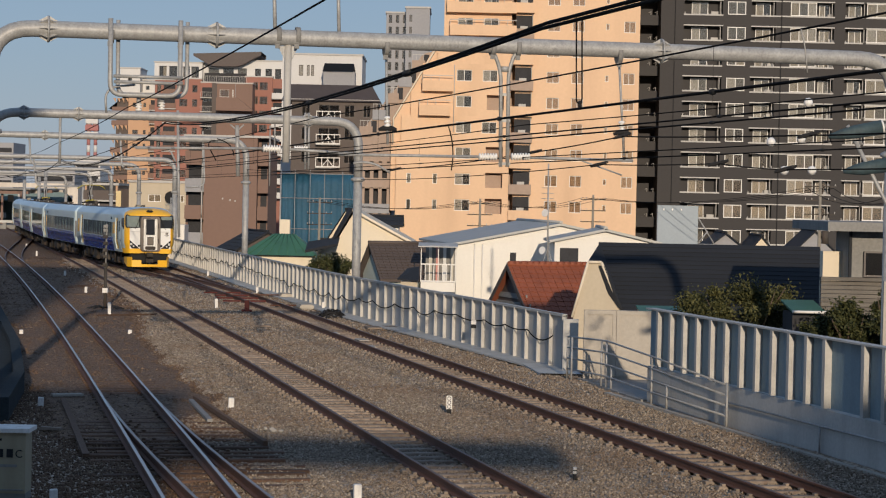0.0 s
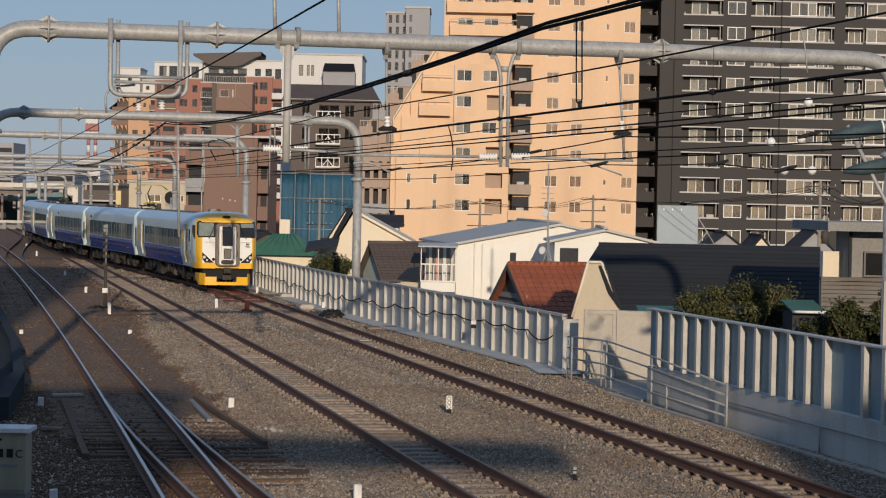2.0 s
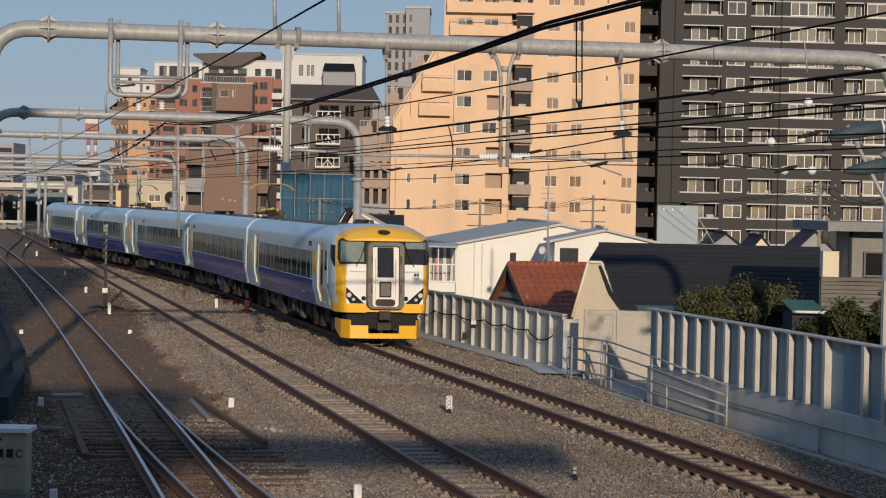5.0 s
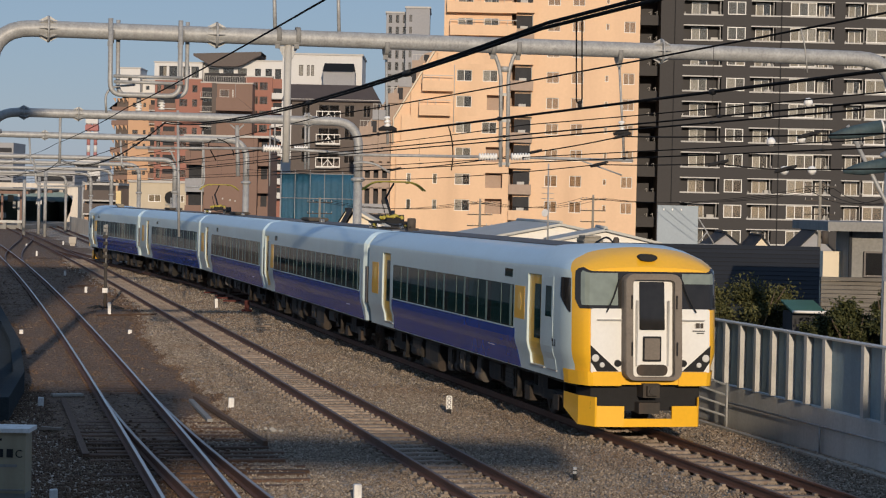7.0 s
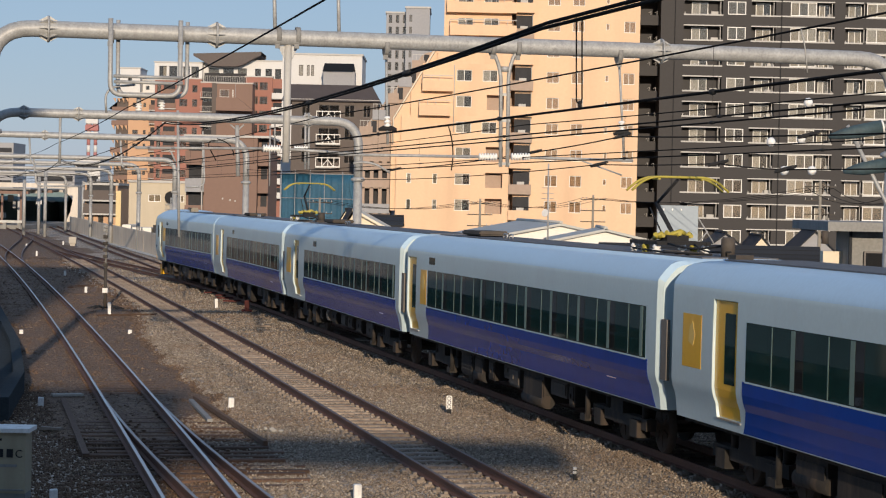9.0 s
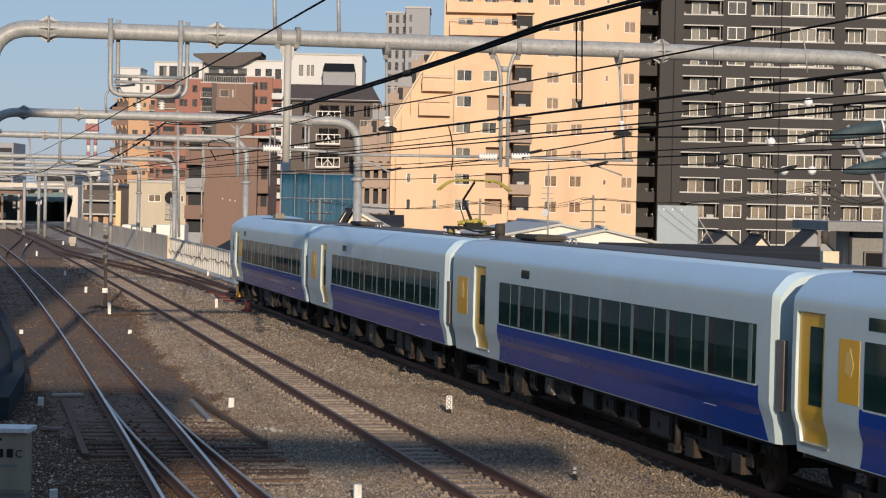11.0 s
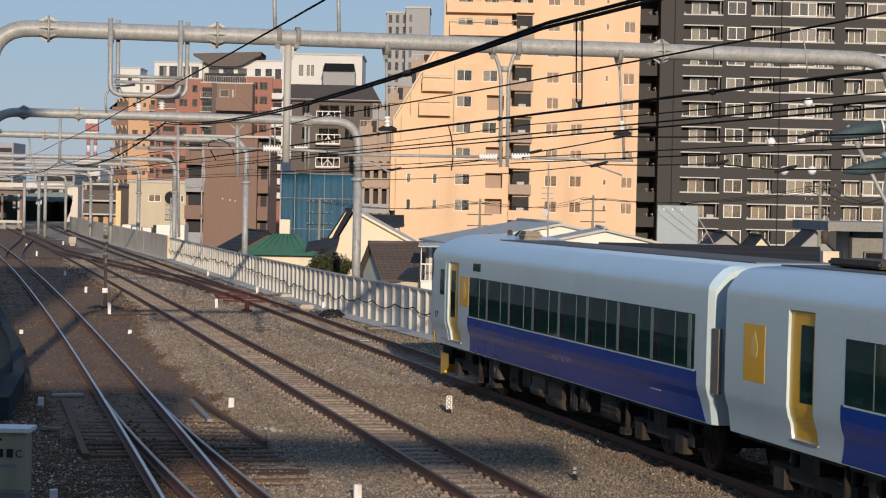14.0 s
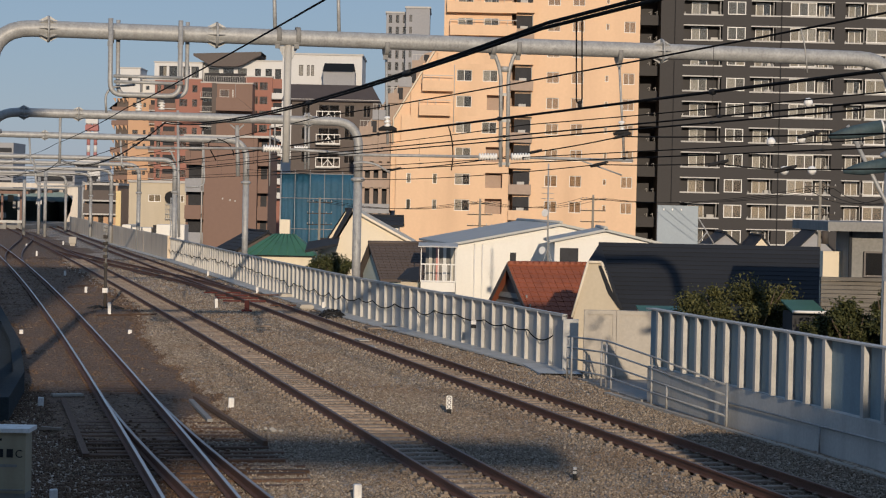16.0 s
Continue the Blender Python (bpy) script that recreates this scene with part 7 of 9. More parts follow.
def brown_house():
    D = 109.0
    b = gable_house(pose(-2.26, D + 1.5, STREET, 0, 0, 22), 2.5, 3.0, 0.62, 2.06, mat("pale_green_wall", (0.42, 0.46, 0.40), 0.85, 0, 0.6, 0.08, 8, 0.05), M_TILE_BROWN, "small house with ribbed brown tile roof", "x", 0.3, 13, 0.15)
    c = thing("shed", pose(-1.55, 98.4, STREET), "low shed with a dark blue-grey lean-to roof", "shed", "sheds by the line")
    core(c, -0.3, 0.45, 0.15, 2.0, 0, 0.60 - STREET, M_BEIGE, "wall")
    part("roof", slab([(-0.45, 0.0, 0.74 - STREET), (0.5, 0.0, 0.66 - STREET), (0.5, 2.1, 1.24 - STREET), (-0.05, 2.1, 1.14 - STREET)], 0.06), M_SLATE, c)



def green_house():
    D = 150.0
    b = thing("house", pose(-11.14, D, STREET), "house with a green metal hip roof", "house", "houses by the line")
    w, zt, ze = 5.4, 1.72 - STREET, 0.30 - STREET
    core(b, -2.3, 2.3, 0.3, 5, 0, ze, M_CREAM, "wall")
    bm = bmesh.new()
    lo = [bm.verts.new(p) for p in ((-w / 2, -0.3, ze), (w / 2, -0.3, ze), (w / 2, 5.3, ze), (-w / 2, 5.3, ze))]
    hi = [bm.verts.new(p) for p in ((-0.45, 2.2, zt), (1.0, 2.2, zt))]
    for f in ((lo[0], lo[1], hi[1], hi[0]), (lo[1], lo[2], hi[1]), (lo[2], lo[3], hi[0], hi[1]), (lo[3], lo[0], hi[0]), tuple(lo[::-1])):
        bm.faces.new(f)
    part("roof", bm, M_GREEN, b)
    for k in range(1, 8):
        bm = bmesh.new()
        p = Vector((-w / 2 + w * k / 8, -0.3, ze + 0.03))
        q = Vector((-0.45 + 1.45 * k / 8, 2.2, zt + 0.03))
        tube(bm, [p, q], 0.025, 5)
        part("seam", bm, M_GREEN, b)
    g = gable_house(pose(-13.35, 160, STREET, 0, 0, 20), 4.2, 5, 0.59, 1.76, M_TILE_BROWN, M_SLATE, "house with a plain dark roof", "y", 0.3, 6)
    k = thing("chimney_stack", pose(-12.16, 165, STREET), "beige block beside scaffold sheeting", "chimney")
    core(k, 0, 0.75, 0, 1, 0, 2.56 - STREET, M_CREAM, "stack")


def right_house():
    D = 62.0
    b = thing("house", pose(10.64, D, STREET), "grey flat-roofed house with boarded lower wall", "house", "houses by the line")
    zt, zs = 3.63 - STREET, 2.33 - STREET
    core(b, 0.78, 4.5, 0.6, 2.6, 0, zt, M_CONC_DARK, "wall")
    core(b, 0.22, 0.80, 1.5, 2.0, 0, zt - 0.6, M_CREAM, "side_wall")
    core(b, 0.03, 4.5, -0.3, 6, zt, zt + 0.26, M_CONC_DARK, "roof")
    for k in range(14):
        core(b, 0.0, 4.5, 0.42 - 0.012 * (k % 2), 0.6, zs - 0.12 * (k + 1) - 0.1, zs - 0.12 * k - 0.115, M_BOARD, "board")
    core(b, -0.02, 4.5, 0.3, 0.6, zs - 0.1, zs, M_BOARD, "ledge")
    core(b, 1.25, 2.4, 0.55, 0.6, 2.38 - STREET, 3.04 - STREET, M_BLIND[2], "window_recess")
    window(b, 1.2, 2.5, 2.35 - STREET, 3.07 - STREET, 0.48, M_FRAME_DK, 2, 2, 0.05)
    core(b, 0.78, 0.86, 0.5, 0.6, 0, zt, M_SLATE, "corner_post")
    # pale fence end close to the barrier
    p = thing("drain_post", pose(9.94, 50, STREET), "pale vertical service pipe", "pipe")
    core(p, 0, 0.12, 0, 0.12, 0, 2.64 - STREET, M_CONC, "pipe")


def lean_to():
    """Low sheds under the trees."""
    for x0, x1, zt, d, m, lbl in ((9.51, 10.43, 1.67, 60.5, M_GREEN, "low shed with teal metal roof behind the barrier"), (5.93, 7.49, 1.17, 66.0, M_GREEN, "low lean-to with a green roof behind the wall")):
        t = thing("shed", pose(x0, d, STREET), lbl, "shed", "sheds by the line")
        w, h = x1 - x0, zt - STREET
        # the wall takes the near-black tone of the unlit rooms
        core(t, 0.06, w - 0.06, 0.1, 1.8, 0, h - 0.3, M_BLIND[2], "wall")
        part("roof", slab([(0, -0.2, h - 0.22), (w, -0.2, h - 0.22), (w, 1.9, h), (0, 1.9, h)], 0.05), m, t)
        bm = bmesh.new()
        tube(bm, [(0, -0.24, h - 0.24), (w, -0.24, h - 0.24)], 0.04, 8)
        part("gutter", bm, M_FRAME, t)


def panel_sign():
    D = 140.0
    t = thing("advertising_panel", pose(13.46, D, STREET), "blank back of a blue-grey rooftop panel on a truss", "sign panel")
    w = 16.02 - 13.46
    z0, z1 = 1.81 - STREET, 4.23 - STREET
    core(t, 0, w, 0, 0.3, z0, z1, mat("blue_grey_panel_paint", (0.24, 0.29, 0.33), 0.5, 0, 0.5, 0.08, 6, 0.0), "board")
    for k in range(3):
        bm = bmesh.new()
        bx(bm, 0.35 + 0.55 * k, 0.42 + 0.55 * k, -0.08, 0.0, z1 - 0.32, z1 - 0.2)
        part("lug", bm, M_FRAME, t)
    for p, q in (((w, 0.2, z1 - 0.7), (w + 1.1, 0.2, z0)), ((w, 0.2, z0), (w + 0.65, 0.2, z0 + 0.85)), ((w - 0.1, 0.2, z0), (w + 1.1, 0.2, z0))):
        bm = bmesh.new()
        tube(bm, [p, q], 0.045, 6)
        part("brace", bm, M_GALV, t)
    core(t, -0.5, w + 1.5, 0.3, 3, 0, z0 - 0.02, M_GREYB, "building_below")


def back_roofs():
    for a, c, yr, ye, d, wall, lbl in ((1240, 1310, 412, 436, 165, M_GREYB, "dark roof behind the slate house"), (1318, 1356, 416, 436, 160, M_CREAM, "small cream gable under a dark roof"), (1390, 1470, 405, 440, 168, M_GREYB, "dark hipped roof behind the slate house")):
        k = d / 3933.0
        x = ((a + c) / 2 - 784) * k + 0.02 * d * 0.0
        zc = lambda y: 4.256 + (366 - y) * k
        gable_house(pose(x, d, STREET, 0, 0, 0), (c - a) * k * 0.9, 6, zc(ye), zc(yr), wall, M_SLATE, lbl, "y", 0.3, 0)


red_house()
gambrel_house()
white_house()
cream_house()
brown_house()
green_house()
right_house()
lean_to()
panel_sign()
back_roofs()


# ---------------------------------------------------------------- overhead wires and their fittings
def wire(bm, a, b, sag, r, n=14):
    a, b = Vector(a), Vector(b)
    tube(bm, [a.lerp(b, k / n) - Vector((0, 0, 4 * sag * (k / n) * (1 - k / n))) for k in range(n + 1)], r, 5, False)


def ribbed(a, b, r, n=6):
    """A stack of porcelain sheds from a to b."""
    bm = bmesh.new()
    a, b = Vector(a), Vector(b)
    pts, rr = [], []
    for k in range(n):
        for f, q in ((0.05, 0.45), (0.35, 1.0), (0.6, 1.0), (0.95, 0.45)):
            pts.append(a.lerp(b, (k + f) / n))
            rr.append(r * q)
    tube(bm, pts, rr, 10)
    return bm


SUPPORTS = [-14.0, 12.5, 49.0, 85.5, 118.1, 155.5, 178.5, 202.5, 228.0, 258.0, 290.0, 330.0]


def catenary(fx, label, z_mess, wires, sag=0.06, stagger=0.2):
    """Messenger wire, heavier wires under it (height, radius, sideways shift) and droppers over one track."""
    t = thing("catenary", Matrix(), label, "overhead wire", "overhead wires")
    low = min((w[0] for w in wires), default=0.0)
    for k, (a, b) in enumerate(zip(SUPPORTS, SUPPORTS[1:])):
        if b > 270:
            break
        st = stagger if k % 2 else -stagger
        pa, pb = Vector((fx(a) + st, a, z_mess)), Vector((fx(b) - st, b, z_mess))
        bm = bmesh.new()
        wire(bm, pa, pb, sag, 0.011)
        part("messenger_wire", bm, M_WIRE, t)
        for z, r, o in wires:
            bm = bmesh.new()
            tube(bm, [(pa.x + o, pa.y, z), (pb.x + o, pb.y, z)], r, 6, False)
            part("contact_wire", bm, M_WIRE, t)
        n = max(2, int((b - a) / 7.5)) if wires else 0
        for i in range(1, n):
            f = (i + 0.25) / n
            p = pa.lerp(pb, f)
            bm = bmesh.new()
            tube(bm, [p - Vector((0, 0, 4 * sag * f * (1 - f))), Vector((p.x, p.y, low))], 0.004, 4, False)
            part("dropper", bm, M_COPPER, t)
            for z, r, o in wires:
                if b < 90:
                    bm = bmesh.new()
                    c = Vector((p.x + o, p.y, z))
                    e = (pb - pa).normalized()
                    e.z = 0
                    tube(bm, [c - e * 0.09, c - e * 0.05, c + e * 0.05, c + e * 0.09], [r, r * 2.0, r * 2.0, r], 6)
                    part("clip", bm, M_BLACK, t)
    return t


catenary(right_x, "overhead wires of the barrier track", 5.95, [(5.12, 0.012, 0.0), (5.24, 0.010, 0.05)])
MID_WIRES = catenary(mid_x, "overhead wires of the middle track", 6.02, [(5.48, 0.017, 0.0), (5.15, 0.010, 0.0), (5.22, 0.010, 0.08)])
LEFT_WIRES = catenary(left_x, "overhead wires of the bright-railed track", 6.12, [], stagger=0.0)


def slack_pair():
    """Two heavy wires over the bright-railed track, slung from portal to portal."""
    t = thing("feeder_cable", Matrix(), "pair of heavy black wires sagging between portals", "cable", "feeder cables")
    ends = [Vector((left_x(-14), -14, 5.30)), Vector((0.53, 12.5, 5.23)), Vector((-6.0, 47.5, 5.77)), Vector((-14.53, 84.0, 5.45)), Vector((left_x(118), 118.0, 5.38)), Vector((left_x(155), 155.5, 5.35))]
    for o in (Vector((0, 0, 0)), Vector((0.03, 0, 0.032))):
        bm = bmesh.new()
        for a, b, sag in zip(ends, ends[1:], (0.10, 0.21, 0.50, 0.30, 0.30)):
            wire(bm, a + o, b + o, sag, 0.011)
        part("cable", bm, M_WIRE, t)
    for k, f, sag in ((1, 0.13, 0.21), (1, 0.30, 0.21), (1, 0.54, 0.21), (1, 0.86, 0.21), (2, 0.02, 0.5), (2, 0.09, 0.5), (2, 0.16, 0.5), (2, 0.25, 0.5), (2, 0.36, 0.5)):
        c = ends[k].lerp(ends[k + 1], f) + Vector((0.015, 0, 0.016 - 4 * sag * f * (1 - f)))
        d = (ends[k + 1] - ends[k]).normalized()
        bm = bmesh.new()
        tube(bm, [c - d * 0.14, c - d * 0.09, c + d * 0.09, c + d * 0.14], [0.017, 0.027, 0.027, 0.017], 8)
        part("clamp", bm, M_BLACK, t)


slack_pair()


def feeder(name, label, pts, sags, r, double=0.0):
    """A heavy cable from support to support."""
    t = thing(name, Matrix(), label, "cable", "feeder cables")
    for o in ((0, 0, 0), (double, 0.05, -double * 0.6))[: 2 if double else 1]:
        bm = bmesh.new()
        for (a, b), s in zip(zip(pts, pts[1:]), sags):
            wire(bm, Vector(a) + Vector(o), Vector(b) + Vector(o), s, r)
        part("cable", bm, M_WIRE, t)
    for p in pts[1:-1]:
        bm = bmesh.new()
        tube(bm, [Vector(p) + Vector((-0.18, -0.05, -0.05)), Vector(p) + Vector((-0.1, -0.05, -0.02)), Vector(p) + Vector((0.1, -0.05, 0.03)), Vector(p) + Vector((0.18, -0.05, 0.06))], [0.02, 0.035, 0.035, 0.02], 8)
        part("clamp", bm, M_BLACK, t)
    return t


RETURN_WIRE = feeder("feeder_cable", "black return wire beside the tracks", [(6.94, 30.00, 5.37), (5.87, 36.00, 5.43), (3.72, 47.00, 5.68), (2.08, 52.00, 5.42), (-1.55, 70.00, 5.19), (-10.35, 116.00, 5.64)], [0.02, 0.02, 0.02, 0.05, 0.1], 0.014)
feeder("feeder_cable", "thin black signal wire", [(6.96, 30.00, 4.85), (5.51, 36.00, 4.87), (4.91, 40.00, 5.02), (3.19, 46.00, 5.06), (-3.13, 84.00, 4.97)], [0.01, 0.02, 0.02, 0.1], 0.011)
feeder("feeder_cable", "thin black overhead line wire", [(-3.82, 80.00, 6.05), (-6.57, 84.00, 6.09), (-12.30, 90.00, 6.47), (-22.39, 112.00, 4.90)], [0.03, 0.1, 0.2], 0.014)


def hang(name, label, group="portal hangers"):
    return thing(name, Matrix(), label, "line hanger", group)


def pipe(t, pts, r, name="pipe", material=None, seg=10):
    bm = bmesh.new()
    tube(bm, pts, r, seg)
    return part(name, bm, material or M_GALV, t)


def bolt_clamp(t, p, r):
    bm = bmesh.new()
    p = Vector(p)
    d = Vector((1, 0.2145, 0)).normalized()
    tube(bm, [p - d * 0.05, p + d * 0.05], r, 14)
    bx(bm, -0.05, 0.05, -r - 0.02, -r + 0.03, -r - 0.08, -r + 0.02, Matrix.Translation(p))
    part("clamp", bm, M_CONC_DARK, t)


def u_frame():
    t = hang("hanging_frame", "galvanised U-shaped pipe frame hung from the portal")
    a, b = Vector((-7.15, 47.47, 7.96)), Vector((-5.70, 47.78, 7.97))
    la, lb = Vector((-7.14, 47.47, 6.35)), Vector((-5.70, 47.78, 6.35))
    back = Vector((0.05, -0.24, 0))
    for o in (Vector((0, -0.2, 0)), Vector((0.1, 0.2, 0))):
        pts = [a + o] + bend(a + o, la + o, lb + o, 0.26)[1:-1] + bend(la + o, lb + o, b + o, 0.26)[1:]
        pipe(t, pts, 0.052 if o.y < 0 else 0.045)
    for y0, y1 in (((-7.12, 47.47, 6.74), (-5.68, 47.78, 6.74)), ((-7.11, 47.47, 6.62), (-5.68, 47.78, 6.62))):
        pipe(t, [Vector(y0) + back, Vector(y1) + back], 0.036)
    c0, c1 = Vector((-6.57, 47.59, 6.37)), Vector((-6.09, 47.69, 6.41))
    for c, q in ((c0, 26), (c1, 30)):
        pipe(t, [c, c - Vector((0, 0, 0.22))], 0.05)
        part("insulator", ribbed(c - Vector((0, 0, 0.18)), c - Vector((0, 0, 0.36)), 0.075, 3), M_PORCELAIN, t)
    for p in ((-7.16, 47.47, 7.65), (-5.71, 47.78, 7.66)):
        bolt_clamp(t, p, 0.2)
    pipe(t, bend((-7.24, 47.45, 5.96), (-7.28, 47.44, 6.50), (-6.65, 47.57, 6.58), 0.3), 0.025)


def drop_post():
    t = hang("drop_post", "thick white-grey drop post under the portal")
    pipe(t, [(-3.45, 48.26, 7.57), (-3.45, 48.26, 5.00)], 0.08, "post", M_PANEL, 16)
    for s in (-1, 1):
        bm = bmesh.new()
        a, b, c = Vector((-3.45, 48.26, 7.52)), Vector((-3.44, 48.26, 7.06)), Vector((-3.45, 48.26, 7.52)) + Vector((s * 0.22, s * 0.05, 0))
        vs = [bm.verts.new(q + Vector((0, w, 0))) for w in (-0.012, 0.012) for q in (a, b, c)]
        for f in ((0, 1, 2), (5, 4, 3), (0, 3, 4, 1), (1, 4, 5, 2), (2, 5, 3, 0)):
            bm.faces.new([vs[i] for i in f])
        part("gusset", bm, M_GALV, t)
    bolt_clamp(t, (-3.66, 48.22, 7.73), 0.2)
    bolt_clamp(t, (-3.25, 48.30, 7.74), 0.2)
    pipe(t, [(-3.73, 48.20, 7.75), (-3.78, 48.19, 9.00)], 0.042)
    pipe(t, [(-2.36, 48.49, 7.76), (-2.41, 48.48, 9.06)], 0.04)
    # bracket arm with insulator
    part("insulator", ribbed((-3.95, 48.15, 5.29), (-3.56, 48.24, 5.29), 0.085, 7), M_PORCELAIN, t)
    pipe(t, [(-3.53, 48.24, 5.29), (-2.01, 48.57, 5.23)], 0.03)
    pipe(t, [(-6.62, 47.58, 5.23), (-3.94, 48.16, 5.29)], 0.028)


def twin_hanger():
    t = hang("twin_hanger", "pair of bent pipes joined below the portal")
    for s, top in ((-1, (1.01, 49.22, 7.56)), (1, (1.53, 49.33, 7.58))):
        f = Vector((1.31, 49.28, 5.02)) + Vector((s * 0.075, 0, 0))
        pipe(t, bend(top, Vector((1.28, 49.27, 7.22)) + Vector((s * 0.085, 0, 0)), f, 0.32, 9), 0.042)
    pipe(t, [(1.28, 49.27, 7.24), (1.28, 49.27, 7.12)], 0.09)
    for p in ((1.29, 49.28, 6.62), (1.30, 49.28, 6.04), (1.32, 49.28, 5.09)):
        bm = bmesh.new()
        bx(bm, -0.13, 0.13, -0.03, 0.03, -0.03, 0.03, Matrix.Translation(p))
        part("spacer", bm, M_GALV, t)
    part("insulator", ribbed((0.74, 49.16, 5.23), (1.16, 49.25, 5.24), 0.085, 7), M_PORCELAIN, t)
    part("insulator", ribbed((1.46, 49.31, 5.25), (1.89, 49.41, 5.26), 0.085, 7), M_PORCELAIN, t)
    pipe(t, [(-2.31, 48.50, 5.20), (0.76, 49.16, 5.23)], 0.032)
    pipe(t, [(1.89, 49.41, 5.24), (4.22, 49.90, 5.23)], 0.032)
    pipe(t, bend((-2.00, 48.57, 5.01), (-1.64, 48.65, 5.09), (-1.20, 48.74, 4.83), 0.3), 0.025)
    pipe(t, [(3.06, 49.66, 5.20), (3.97, 49.85, 4.90)], 0.018)
    for p in ((1.00, 49.22, 7.66), (1.56, 49.33, 7.66)):
        bolt_clamp(t, p, 0.2)


def rod_hangers():
    for top, bot, i0, i1 in (((-1.34, 48.71, 7.57), (-1.26, 48.73, 5.45), (-1.29, 48.72, 6.07), (-1.27, 48.73, 5.82)), ((3.84, 49.82, 7.58), (4.01, 49.86, 5.34), (3.93, 49.84, 6.12), (3.96, 49.85, 5.87))):
        t = hang("rod_hanger", "thin drop rod with porcelain insulator under the portal")
        pipe(t, [top, bot], 0.028)
        part("insulator", ribbed(i0, i1, 0.075, 3), M_PORCELAIN, t)
        bm = bmesh.new()
        c = Vector(i1)
        tube(bm, [c + Vector((-0.2, 0, -0.06)), c + Vector((-0.1, 0, -0.02)), c + Vector((0.1, 0, -0.02)), c + Vector((0.2, 0, -0.05))], [0.03, 0.06, 0.06, 0.03], 8)
        part("clamp", bm, M_BLACK, t)
        bolt_clamp(t, top, 0.2)
    t = LEFT_WIRES
    bm = bmesh.new()
    tube(bm, bend((0.68, 11.80, 5.24), (0.69, 11.80, 4.80), (0.70, 11.80, 4.78), 0.01), 0.004, 6)
    tube(bm, bend((0.71, 11.80, 5.24), (0.72, 11.80, 4.80), (0.70, 11.80, 4.78), 0.01), 0.004, 6)
    part("wire_loop", bm, M_WIRE, t)
    part("loop_weight", ribbed((0.71, 11.80, 4.80), (0.71, 11.80, 4.76), 0.014, 2), M_BLACK, t)
    pipe(MID_WIRES, bend((3.33, 21.00, 5.94), (3.37, 21.00, 5.79), (3.40, 21.00, 5.53), 0.08), 0.007)
    t2 = hang("jumper_wire", "short black jumper looped between the wires")
    pipe(t2, bend((0.11, 49.02, 5.75), (0.23, 49.05, 5.41), (0.15, 49.03, 4.94), 0.5), 0.014, "jumper", M_WIRE)
    t3 = hang("jumper_wire", "black jumper arched above the line wire", "")
    bm = bmesh.new()
    tube(bm, bend((-8.61, 83.65, 5.57), (-9.05, 83.56, 6.37), (-8.29, 83.72, 6.26), 0.5)[:-1] + bend((-8.57, 83.66, 6.38), (-8.00, 83.78, 6.18), (-7.95, 83.79, 5.76), 0.4), 0.022, 6)
    part("jumper", bm, M_WIRE, t3)


def far_hangers():
    t = hang("drop_post", "drop post under the second portal")
    pipe(t, [(-7.85, 83.82, 6.91), (-7.79, 83.83, 4.99)], 0.075, "post", None, 14)
    for s in (-12, 12):
        pipe(t, [(-7.84, 83.82, 6.70), Vector((-7.85, 83.82, 6.91)) + Vector((s * 0.021, 0, 0.02))], 0.03)
    part("insulator", ribbed((-5.73, 84.27, 6.11), (-5.20, 84.38, 6.11), 0.09, 6), M_PORCELAIN, t)
    for a, b, r in (((-5.32, 84.36, 7.45), (-5.29, 84.36, 5.31), 0.045), ((-5.19, 84.39, 7.46), (-5.17, 84.39, 5.31), 0.045), ((-6.45, 84.12, 7.21), (-6.45, 84.12, 6.10), 0.03), ((-6.63, 84.08, 6.94), (-6.61, 84.08, 4.64), 0.025), ((-10.04, 83.35, 7.40), (-9.91, 83.37, 2.66), 0.05), ((-14.28, 82.44, 7.19), (-14.27, 82.44, 5.30), 0.05)):
        pipe(t, [a, b], r)
    u = hang("hanging_frame", "pipe frames below the farther portals")
    for a, b, c in (((-21.23, 113.55, 7.05), (-21.13, 113.57, 5.61), (-19.04, 114.02, 5.66)), ((-16.74, 114.51, 7.37), (-16.62, 114.54, 5.49), (-15.37, 114.80, 5.52)), ((-12.55, 115.41, 7.05), (-12.45, 115.43, 4.71), (-13.36, 115.23, 4.63))):
        pipe(u, bend(a, b, c, 0.35), 0.05)
    for a, b, c in (((-21.39, 150.91, 7.42), (-18.77, 151.47, 7.41), (-18.30, 151.57, 6.35)), ((-27.64, 149.57, 6.50), (-27.46, 149.61, 4.60), (-24.30, 150.29, 4.67))):
        pipe(u, bend(a, b, c, 0.5), 0.06)


u_frame()
drop_post()
twin_hanger()
rod_hangers()
far_hangers()


